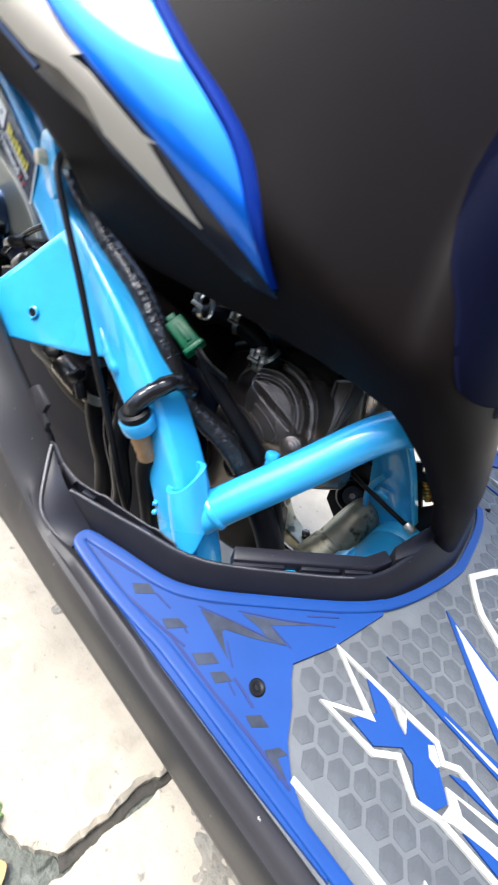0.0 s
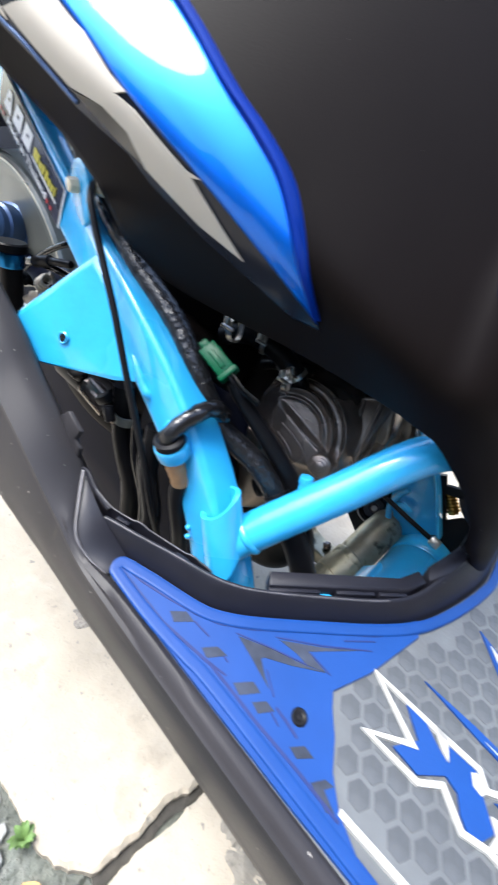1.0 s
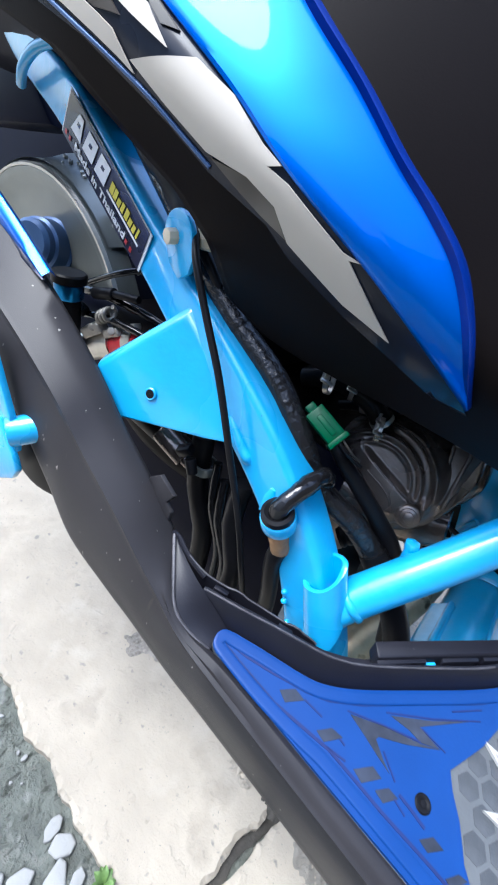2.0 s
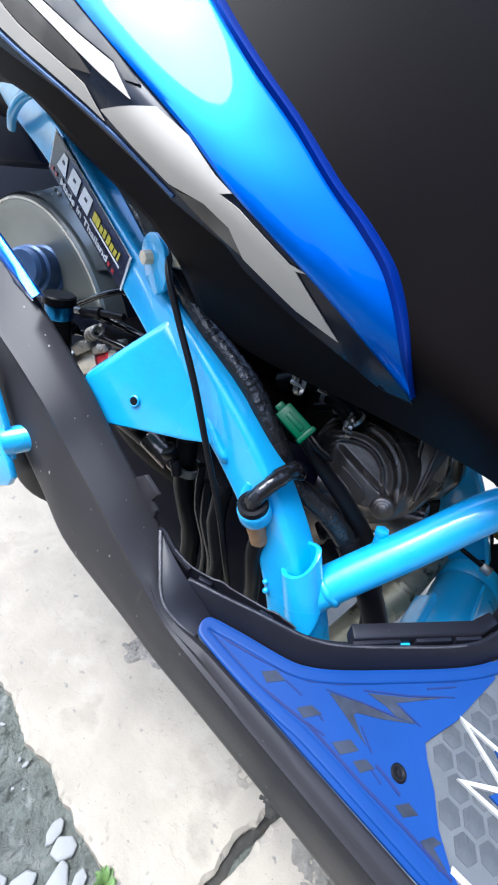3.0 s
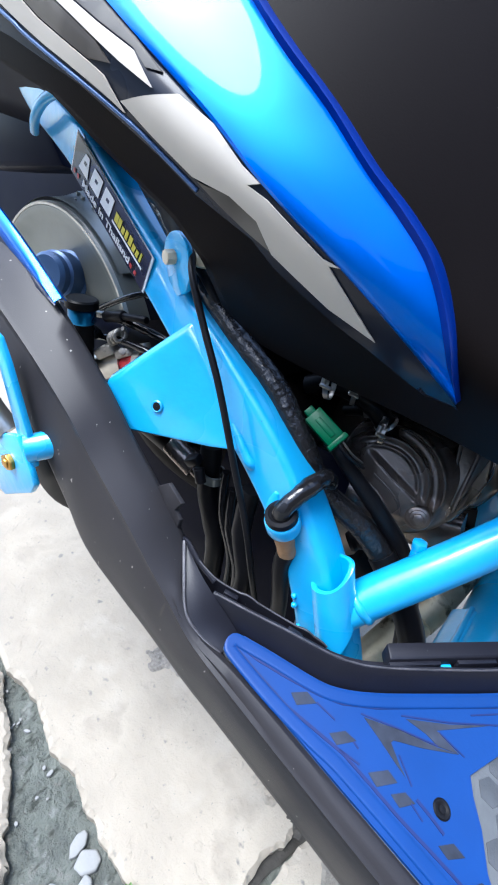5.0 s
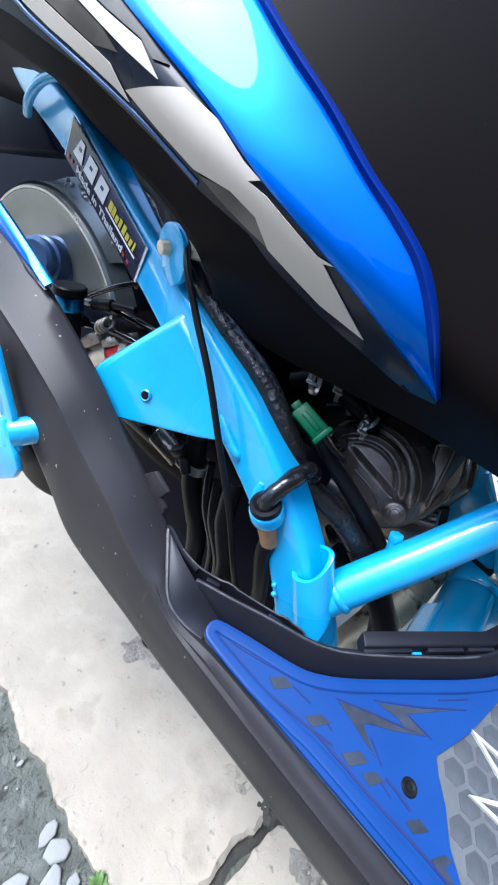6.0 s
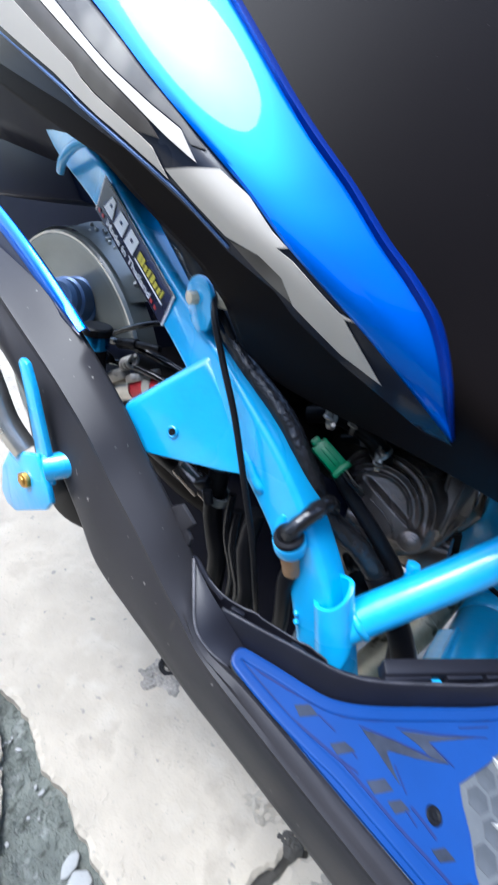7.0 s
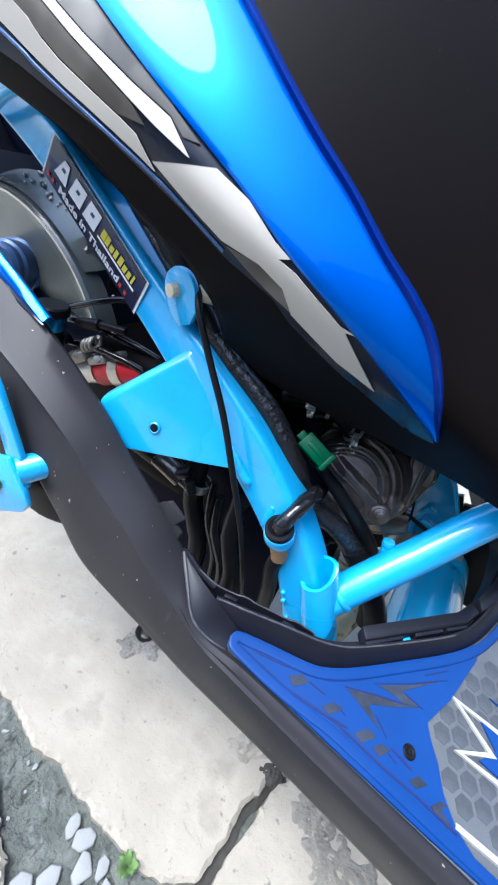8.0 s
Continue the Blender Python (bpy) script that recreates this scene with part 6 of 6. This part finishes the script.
# bracket outside the fairing, with a rubber foot and brass bolt
bm = bmesh.new()
slab(bm, [(-0.4310, -0.240, 0.4010), (-0.4265, -0.240, 0.4060), (-0.4190, -0.240, 0.4050), (-0.4090, -0.240, 0.3890), (-0.3890, -0.240, 0.3460), (-0.3830, -0.240, 0.3200), (-0.4040, -0.240, 0.3320), (-0.4220, -0.240, 0.3820)], (0.0, 0.005, 0), 0.0014)
peg = part("footpeg_bracket", bm, FRAME_BLUE, scooter, "light blue footpeg bracket outside the fairing")
bm = bmesh.new()
slab(bm, [(-0.400, -0.243, 0.340), (-0.382, -0.243, 0.318), (-0.3780, -0.243, 0.3080), (-0.3860, -0.243, 0.2960), (-0.4380, -0.243, 0.2590), (-0.4540, -0.243, 0.2570), (-0.4640, -0.243, 0.2660), (-0.4600, -0.243, 0.2950), (-0.4450, -0.243, 0.3180)], (0.0, 0.005, 0), 0.0016)
part("bracket_plate", bm, FRAME_BLUE, peg, "bent foot of the bracket")
bm = bmesh.new()
rod(bm, (-0.392, -0.240, 0.332), (-0.378, -0.214, 0.338), 0.0105, n=20, bevel=0.001)
part("bracket_tube", bm, FRAME_BLUE, peg)
bm = bmesh.new()
rod(bm, (-0.4135, -0.2475, 0.309), (-0.414, -0.243, 0.309), 0.0072, n=6, bevel=0.001)
rod(bm, (-0.4133, -0.2488, 0.309), (-0.4135, -0.247, 0.309), 0.0040, n=16, bevel=0.001)
part("brass_bolt", bm, BRASS, peg, "brass-coloured bolt head", 30)
bm = bmesh.new()
beam(bm, [(-0.460, -0.205, 0.350), (-0.425, -0.207, 0.305), (-0.402, -0.206, 0.288), (-0.375, -0.198, 0.283)], [0.026, 0.030, 0.030, 0.024], [0.03, 0.045, 0.05, 0.04], round_to=0.6)
part("rubber_foot", bm, RUBBER, scooter, "black rubber bump stop", 50)
bm = bmesh.new()
tube(bm, [(-0.418, -0.206, 0.297), (-0.398, -0.207, 0.287), (-0.381, -0.206, 0.272), (-0.365, -0.202, 0.255)], 0.0050, 10)
part("cable_end", bm, RED, scooter, "red cable end below the fairing", 60)
bm = bmesh.new()
rod(bm, (-0.416, -0.213, 0.291), (-0.404, -0.213, 0.295), 0.0048, n=10, bevel=0.0008)
part("cable_ferrule", bm, BRASS, scooter, "brass cable ferrule")
bm = bmesh.new()
tube(bm, [(-0.430, -0.236, 0.325), (-0.448, -0.243, 0.345), (-0.475, -0.247, 0.385), (-0.53, -0.25, 0.43), (-0.64, -0.245, 0.475)], 0.010, 14)
part("grab_rail", bm, STEEL, peg, "bright metal rail behind the bracket", 60)
# dark slab added for the unseen far side; centre stand the machine rests on
bm = bmesh.new()
beam(bm, [(-0.70, 0.13, 0.56), (-0.45, 0.135, 0.52), (-0.25, 0.13, 0.49), (-0.13, 0.10, 0.50)], [0.03] * 4, [0.22, 0.22, 0.18, 0.16], round_to=0.5)
part("far_side_filler", bm, DARK_PLASTIC, scooter, "dark slab added for the unseen far side against bright background", 50)
for side in (0.02, 0.14):
    bm = bmesh.new()
    tube(bm, [(-0.30, 0.08, 0.28), (-0.315, side, 0.14), (-0.33, side, 0.012), (-0.345, side, 0.0085)], 0.0085, 14)
    part("stand_leg", bm, RUBBER, scooter, "black centre stand leg", 60)

# ---- floor mat ----
floor_mat = thing("floor_mat", "blue and grey rubber floor mat with hexagon pattern", "floor mat")
edge = [(p.x, p.y) for p in inner if -0.206 < p.x and (p.y < 0 or p.y < 0.186 and p.x > -0.0995)]
outline = edge + [(-0.082, 0.186), (-0.080, 0.204), (0.0, 0.2065), (0.34, 0.2055), (0.34, -0.2045), (0.0, -0.2075), (-0.12, -0.2095), (-0.203, -0.2105), (-0.2105, -0.2085), (-0.2125, -0.2030)]
bm = bmesh.new()
flat(bm, outline, on_floor, -0.0045, 0.0)
part("mat_base", bm, MAT_GREY, floor_mat, "grey rubber mat with honeycomb relief", 30)
# blue wing beside the hatch, with a raised border
wing = [p for p in edge if p[1] < -0.062] + [(-0.042, -0.0745), (-0.0545, -0.1215), (-0.0662, -0.1492), (-0.0612, -0.157), (-0.0523, -0.1668), (-0.0438, -0.1805), (-0.032, -0.191), (0.004, -0.2055), (-0.05, -0.208), (-0.12, -0.2094), (-0.203, -0.2104), (-0.2104, -0.2084), (-0.2124, -0.2031)]
bm = bmesh.new()
flat(bm, wing, on_floor, -0.001, 0.0022)
wing_ob = part("blue_wing", bm, MAT_BLUE, floor_mat, "blue rubber wing of the mat", 30)


def bead(name, line, width, height, mat, label=""):
    """A rounded raised bead along a line on the mat."""
    b = bmesh.new()
    p = [Vector((x, y, 0)) for x, y in line]
    rows = []
    for i in range(len(p)):
        n = inward(p, i)
        rows.append([on_floor(p[i].x + n.x * width / 2 * math.cos(a), p[i].y + n.y * width / 2 * math.cos(a), 0.0018 + height * min(1.0, 1.9 * math.sin(a)) ** 0.5) for a in [math.pi * k / 8 for k in range(9)]])
    grid(b, rows)
    return part(name, b, mat, floor_mat, label, 60)


hatch_line = []
for i, p in enumerate(inner):
    if -0.204 < p.x and p.y < 0.10:
        n = inward(inner, i)
        hatch_line.append((p.x - n.x * 0.0046, p.y - n.y * 0.0046))
tip = [(q.x, q.y) for q in glide([(-0.2040, -0.1990, 0), (-0.2080, -0.2015, 0), (-0.2075, -0.2060, 0), (-0.2020, -0.2077, 0), (-0.170, -0.2076, 0), (-0.140, -0.2050, 0), (-0.120, -0.2028, 0), (-0.060, -0.2018, 0), (0.05, -0.2005, 0), (0.33, -0.198, 0)], 5)]
bead("border", hatch_line[::-1] + tip[3:], 0.0075, 0.0018, MAT_BLUE, "raised blue border round the wing")
bead("outer_border", [(-0.078, 0.2), (0.0, 0.2012), (0.05, 0.2015), (0.33, 0.2)], 0.0075, 0.0019, MAT_BLUE)
# far wing
bm = bmesh.new()
flat(bm, [(-0.080, 0.186), (-0.079, 0.203), (-0.01, 0.206), (-0.045, 0.168), (-0.066, 0.160)], on_floor, -0.001, 0.0022)
part("blue_wing", bm, MAT_BLUE, floor_mat)
# grooves in the wing: raised strips, their shade painted in dark blue
for pts, w in (([(-0.2035, -0.2015), (-0.1905, -0.1988), (-0.1723, -0.1925), (-0.1517, -0.1842), (-0.1393, -0.1773), (-0.1231, -0.1631), (-0.0973, -0.1353), (-0.0644, -0.0999), (-0.052, -0.083)], 0.0015),
               ([(-0.2038, -0.2040), (-0.1852, -0.2040), (-0.1623, -0.2034), (-0.1399, -0.1992), (-0.1255, -0.1965), (-0.1062, -0.1962), (-0.0878, -0.1962), (-0.071, -0.1953), (-0.0584, -0.1947), (-0.03, -0.1945)], 0.0016),
               ([(-0.2038, -0.2040), (-0.2052, -0.2028), (-0.2035, -0.2015)], 0.0013),
               ([(-0.1283, -0.1728), (-0.1075, -0.1616), (-0.0864, -0.1513)], 0.0008), ([(-0.1099, -0.1547), (-0.0856, -0.1342), (-0.0608, -0.1101)], 0.0008), ([(-0.0889, -0.1444), (-0.0721, -0.1439)], 0.0008),
               ([(-0.1014, -0.1726), (-0.0892, -0.1796)], 0.0008), ([(-0.0847, -0.1825), (-0.0760, -0.1830), (-0.0672, -0.1841)], 0.0015), ([(-0.1277, -0.1965), (-0.1157, -0.1935)], 0.0010),
               ([(-0.1508, -0.1884), (-0.1377, -0.1872)], 0.0009), ([(-0.0777, -0.1203), (-0.0625, -0.1031)], 0.0008), ([(-0.1240, -0.1875), (-0.1200, -0.1880)], 0.0009), ([(-0.0862, -0.1862), (-0.0780, -0.1880)], 0.0008)):
    bm = bmesh.new()
    ribbon(bm, pts, w, on_floor, 0.0018, 0.0026)
    part("groove", bm, MAT_GROOVE_SHADE, wing_ob)
# worn grey squares and zigzag
for pts in ([(-0.1363, -0.1949), (-0.1303, -0.1870), (-0.1228, -0.1859), (-0.1300, -0.1960)], [(-0.1103, -0.1929), (-0.1027, -0.1834), (-0.0959, -0.1842), (-0.1036, -0.1944)],
            [(-0.0962, -0.1913), (-0.0908, -0.1846), (-0.0843, -0.1846), (-0.0900, -0.1925)], [(-0.0676, -0.1902), (-0.0619, -0.1834), (-0.0551, -0.1839), (-0.0616, -0.1912)],
            [(-0.1646, -0.1963), (-0.1580, -0.1885), (-0.1504, -0.1889), (-0.1582, -0.1985)], [(-0.050, -0.1930), (-0.045, -0.1860), (-0.040, -0.1850), (-0.043, -0.1900), (-0.033, -0.1935), (-0.037, -0.1960)]):
    bm = bmesh.new()
    flat(bm, pts, on_floor, 0.0018, 0.0025)
    part("worn_patch", bm, WORN, wing_ob)
for pts in ([(-0.1261, -0.1729), (-0.1075, -0.1622), (-0.0867, -0.1523), (-0.0752, -0.1453), (-0.0930, -0.1595), (-0.1071, -0.1690), (-0.1078, -0.1712), (-0.0992, -0.1764), (-0.0935, -0.1788), (-0.1025, -0.1773), (-0.1142, -0.1749)],
            [(-0.1070, -0.1540), (-0.0856, -0.1355), (-0.0668, -0.1165), (-0.0818, -0.1345), (-0.0903, -0.1447), (-0.0829, -0.1450), (-0.0752, -0.1450), (-0.0862, -0.1514), (-0.0942, -0.1513)]):
    bm = bmesh.new()
    flat(bm, pts, on_floor, 0.0018, 0.0025)
    part("worn_patch", bm, WORN, wing_ob, "grey zigzag inlay")
# screws, black in place of the dark in their recesses
for x, y in ((-0.0725, -0.1755), (-0.058, 0.186)):
    bm = bmesh.new()
    turn = on_floor(x, y, 0.002)
    lathe(bm, turn, (0.18, -0.17, 1), [(0.0001, 0.0006), (0.0022, 0.0006), (0.0030, 0.0012), (0.0042, 0.0012), (0.0050, 0.0004)], 24)
    screw = part("screw", bm, RUBBER, floor_mat, "raised screw, black for the dark of its recess")
    bm = bmesh.new()
    lathe(bm, turn, (0.18, -0.17, 1), [(0.0001, 0.0014), (0.0020, 0.0012)], 6)
    part("screw_socket", bm, RUBBER, screw)
# lettering and graphics on the field
UP = [(-0.051, -0.118), (-0.010, -0.115), (0.020, -0.112), (0.027, -0.1185), (0.036, -0.113), (0.072, -0.1155), (0.125, -0.116), (0.128, -0.128), (0.120, -0.141), (0.073, -0.142), (0.036, -0.1425), (0.022, -0.147), (0.006, -0.1365), (-0.006, -0.147), (-0.040, -0.1495), (-0.016, -0.1335)]
bm = bmesh.new()
ribbon(bm, UP, 0.0032, on_floor, -0.001, 0.0022, loop=True)
part("lettering_outline", bm, MAT_WHITE, floor_mat, "white outline of the mat's lettering", 30)
for pts in ([(-0.0296, -0.1169), (-0.0164, -0.1159), (-0.0042, -0.1218), (0.0044, -0.1246), (0.001, -0.1161), (0.0188, -0.1141), (0.0266, -0.1231), (0.0369, -0.133), (0.0326, -0.1412), (0.0255, -0.1448), (0.0187, -0.1404), (0.0139, -0.1328), (0.0056, -0.1308), (-0.0074, -0.1436), (-0.0246, -0.1433), (-0.0144, -0.1285), (-0.0203, -0.124)],
            [(0.0325, -0.1197), (0.0412, -0.1150), (0.0682, -0.1160), (0.1180, -0.1185), (0.1220, -0.1280), (0.1150, -0.1380), (0.0867, -0.1350), (0.0772, -0.1269), (0.0690, -0.1165)],
            [(0.0438, -0.137), (0.0489, -0.1345), (0.0767, -0.1305), (0.0880, -0.1300), (0.1100, -0.1385), (0.0813, -0.1395)]):
    bm = bmesh.new()
    flat(bm, pts, on_floor, -0.001, 0.0017)
    part("lettering_fill", bm, MAT_BLUE, floor_mat, "blue filling of the lettering")
for mat, pts, h in ((MAT_WHITE, [(-0.011, -0.1132), (-0.0014, -0.1131), (0.0038, -0.1235), (-0.0013, -0.1212)], 0.0022),
                    (MAT_WHITE, [(0.0165, -0.1174), (0.0193, -0.1152), (0.0263, -0.1208), (0.0253, -0.1234), (0.0197, -0.1226)], 0.0022),
                    (MAT_WHITE, [(0.0327, -0.1272), (0.0386, -0.1258), (0.0682, -0.1181), (0.0764, -0.1276), (0.0746, -0.1318), (0.0619, -0.1338), (0.0421, -0.1389), (0.0358, -0.1429), (0.0379, -0.1328)], 0.0022),
                    (MAT_HEX, [(0.0397, -0.1271), (0.0684, -0.122), (0.0699, -0.1245), (0.067, -0.128), (0.0451, -0.1317)], 0.0026)):
    bm = bmesh.new()
    flat(bm, pts, on_floor, -0.001, h)
    part("lettering_inlay", bm, mat, floor_mat, "grey inlay of the lettering" if mat is MAT_HEX else "white inlay of the lettering")
for mat, pts, h in ((MAT_BLUE, [(-0.026, -0.0955), (0.010, -0.0925), (0.045, -0.0915), (0.069, -0.0885), (0.10, -0.088), (0.20, -0.093), (0.12, -0.099), (0.070, -0.0985), (0.015, -0.0975)], 0.0017),
                    (MAT_BLUE, [(-0.010, -0.0285), (0.028, -0.0400), (0.066, -0.0485), (0.13, -0.06), (0.12, -0.066), (0.09, -0.085), (0.066, -0.0915), (0.034, -0.068)], 0.0014),
                    (MAT_WHITE, [(0.000, -0.0335), (0.028, -0.0430), (0.066, -0.0515), (0.11, -0.06), (0.085, -0.078), (0.066, -0.0865), (0.038, -0.0655)], 0.0022),
                    (MAT_WHITE, [(0.018, -0.0955), (0.05, -0.0940), (0.085, -0.0945), (0.05, -0.0965)], 0.0022),
                    (MAT_WHITE, [(0.0395, -0.1692), (0.042, -0.1802), (0.0496, -0.1727)], 0.0022),
                    (MAT_BLUE, [(-0.012, 0.115), (0.03, 0.108), (0.08, 0.10), (0.03, 0.124)], 0.0016), (MAT_WHITE, [(-0.004, 0.116), (0.03, 0.111), (0.06, 0.108), (0.03, 0.120)], 0.0022),
                    (MAT_BLUE, [(-0.035, 0.137), (0.02, 0.135), (0.07, 0.14), (0.015, 0.146)], 0.0016), (MAT_WHITE, [(-0.040, 0.152), (0.0, 0.150), (0.06, 0.158), (0.03, 0.166), (-0.005, 0.158)], 0.0022)):
    bm = bmesh.new()
    flat(bm, pts, on_floor, -0.001, h)
    part("flash_graphic", bm, mat, floor_mat, "white bolt graphic" if mat is MAT_WHITE else "blue bolt graphic")
SHIELD = [(0.062, 0.064), (0.025, 0.062), (0.006, 0.040), (-0.006, 0.017), (0.004, 0.002), (0.012, -0.007), (0.034, -0.019), (0.055, -0.024), (0.095, -0.012), (0.12, 0.018), (0.10, 0.046)]
bm = bmesh.new()
ribbon(bm, SHIELD, 0.005, on_floor, -0.001, 0.0022, loop=True)
shield = part("shield_outline", bm, MAT_WHITE, floor_mat, "white shield outline", 30)
for k in range(5):
    bm = bmesh.new()
    y = 0.040 - 0.010 * k
    flat(bm, [(0.014 + 0.002 * k, y), (0.028 + 0.002 * k, y + 0.002), (0.029 + 0.002 * k, y + 0.0075), (0.0155 + 0.002 * k, y + 0.006)], on_floor, -0.001, 0.0022)
    part("emblem_bar", bm, MAT_WHITE, shield)
bm = bmesh.new()
ribbon(bm, [(-0.032, -0.1905), (0.013, -0.1872), (0.06, -0.1865), (0.2, -0.187), (0.33, -0.187)], 0.0035, on_floor, -0.001, 0.0024)
part("white_line", bm, MAT_WHITE, floor_mat, "white line along the border")
# honeycomb cells: dark plates between lighter ridges
PITCH = 0.0150
shear = Matrix(((1, 0, 0, 0), (0, 1, 0, 0), (-0.182, 0.174, 1, 0), (0, 0, 0, 1)))
hex_me = bpy.data.meshes.new("hexagon")


def hex_cell(bm, m):
    top = [bm.verts.new(m @ Vector((0.0071 * math.cos(a), 0.0071 * math.sin(a), 0.0003))) for a in [math.pi / 3 * k for k in range(6)]]
    low = [bm.verts.new(m @ Vector((0.0075 * math.cos(a), 0.0075 * math.sin(a), -0.0005))) for a in [math.pi / 3 * k for k in range(6)]]
    bm.faces.new(top)
    for k in range(6):
        bm.faces.new((top[k - 1], low[k - 1], low[k], top[k]))


hb = bmesh.new()
hex_cell(hb, shear)
bmesh.ops.recalc_face_normals(hb, faces=hb.faces)
hb.to_mesh(hex_me)
hb.free()
hex_me.materials.append(MAT_HEX)


def inside(x, y):
    if y < -0.183 or y > 0.185 or x > 0.26:
        return False
    if y < -0.15:
        return x > -0.070 + (-0.150 - y) * 0.93 + 0.008
    if y < -0.06:
        return x > -0.070 + (y + 0.150) * 0.37 + 0.008
    if y < 0.1:
        return x > -0.020 + (y + 0.06) * 0.1
    return x > -0.03


cells = []
for i in range(-8, 20):
    for j in range(-13, 24):
        x, y = 0.0241 + PITCH * 0.866 * i, -0.161 + PITCH * (j + 0.5 * (i % 2))
        if inside(x, y):
            cells.append((x, y))
cells.sort(key=lambda c: math.hypot(c[0] - 0.02, c[1] + 0.12))
rest = bmesh.new()
for k, (x, y) in enumerate(cells):
    if k < 296:
        ob = new("hexagon", hex_me)
        ob.parent = floor_mat
        ob.location = (x, y, floor_z(x, y))
    else:
        hex_cell(rest, Matrix.Translation((x, y, floor_z(x, y))) @ shear)
tagged(part("hexagon_field", rest, MAT_HEX, floor_mat, "", 0), kind="stuff")

# ---- background ----
bm = bmesh.new()
box(bm, pose(-1.5, 5.2, 1.2), (9, 0.2, 2.4), 0.01)
tagged(finish("wall_north", bm, WHITEWASH), "plain whitewashed yard wall", "wall", kind="structure")
# unseen wall added behind the camera for bounced light and reflections
bm = bmesh.new()
box(bm, pose(0.0, -4.0, 1.3), (9, 0.25, 2.6), 0.01)
tagged(finish("wall_south", bm, WALL_DARK), "unseen plain grey wall added to shape light and reflections", "wall", kind="structure")
# unseen dark wall added so that column and stripe tip mirror it
bm = bmesh.new()
box(bm, pose(2.9, -1.2, 1.7), (0.25, 5.6, 3.4), 0.01)
tagged(finish("wall_east", bm, WALL_BROWN), "unseen dark brown wall added to darken reflections", "wall", kind="structure")


def planter(x, y, s):
    pot = thing("flower_pot", "grey plastic flower pot on the yard floor", "flower pot", (x, y, 0), "pots by the wall")
    b = bmesh.new()
    lathe(b, (0, 0, 0), (0, 0, 1), [(0.001, 0.0), (0.15 * s, 0.0), (0.17 * s, 0.05 * s), (0.20 * s, 0.22 * s), (0.225 * s, 0.22 * s), (0.23 * s, 0.245 * s), (0.23 * s, 0.275 * s), (0.21 * s, 0.275 * s), (0.20 * s, 0.23 * s), (0.001, 0.23 * s)], 40)
    part("pot_body", b, POT, pot, "", 40)
    b = bmesh.new()
    lathe(b, (0, 0, 0), (0, 0, 1), [(0.19 * s, 0.275 * s), (0.20 * s, 0.30 * s), (0.21 * s, 0.38 * s), (0.20 * s, 0.40 * s), (0.001, 0.40 * s)], 40)
    part("pot_liner", b, WHITEWASH, pot, "pale liner", 40)
    b = bmesh.new()
    rg = random.Random(int(s * 100))
    for k in range(60):
        a, r = rg.random() * 6.3, 0.2 * s * rg.random() ** 0.5
        c = Vector((r * math.cos(a), r * math.sin(a), 0.40 * s + 0.05 * rg.random()))
        d, e = Vector((math.cos(a * 3), math.sin(a * 3), 0.5)) * 0.03, Vector((-math.sin(a * 3), math.cos(a * 3), 0.2)) * 0.012
        grid(b, [[c - d - e * 0.2, c - d + e * 0.2], [c - e, c + e], [c + d - e * 0.2, c + d + e * 0.2]])
    part("pot_plants", b, LEAF, pot, "low dark greenery", 60)
    return pot


planter(-0.62, 3.95, 1.0)
bm = bmesh.new()
slab(bm, [(-0.92, 4.6, 0.0), (-0.72, 4.6, 0.0), (-0.30, 4.7, 1.15), (-0.48, 4.7, 1.2)], (0.02, 0.05, 0), 0.005)
tagged(finish("blue_board", bm, TARP), "light blue board leaning on the yard wall", "board")
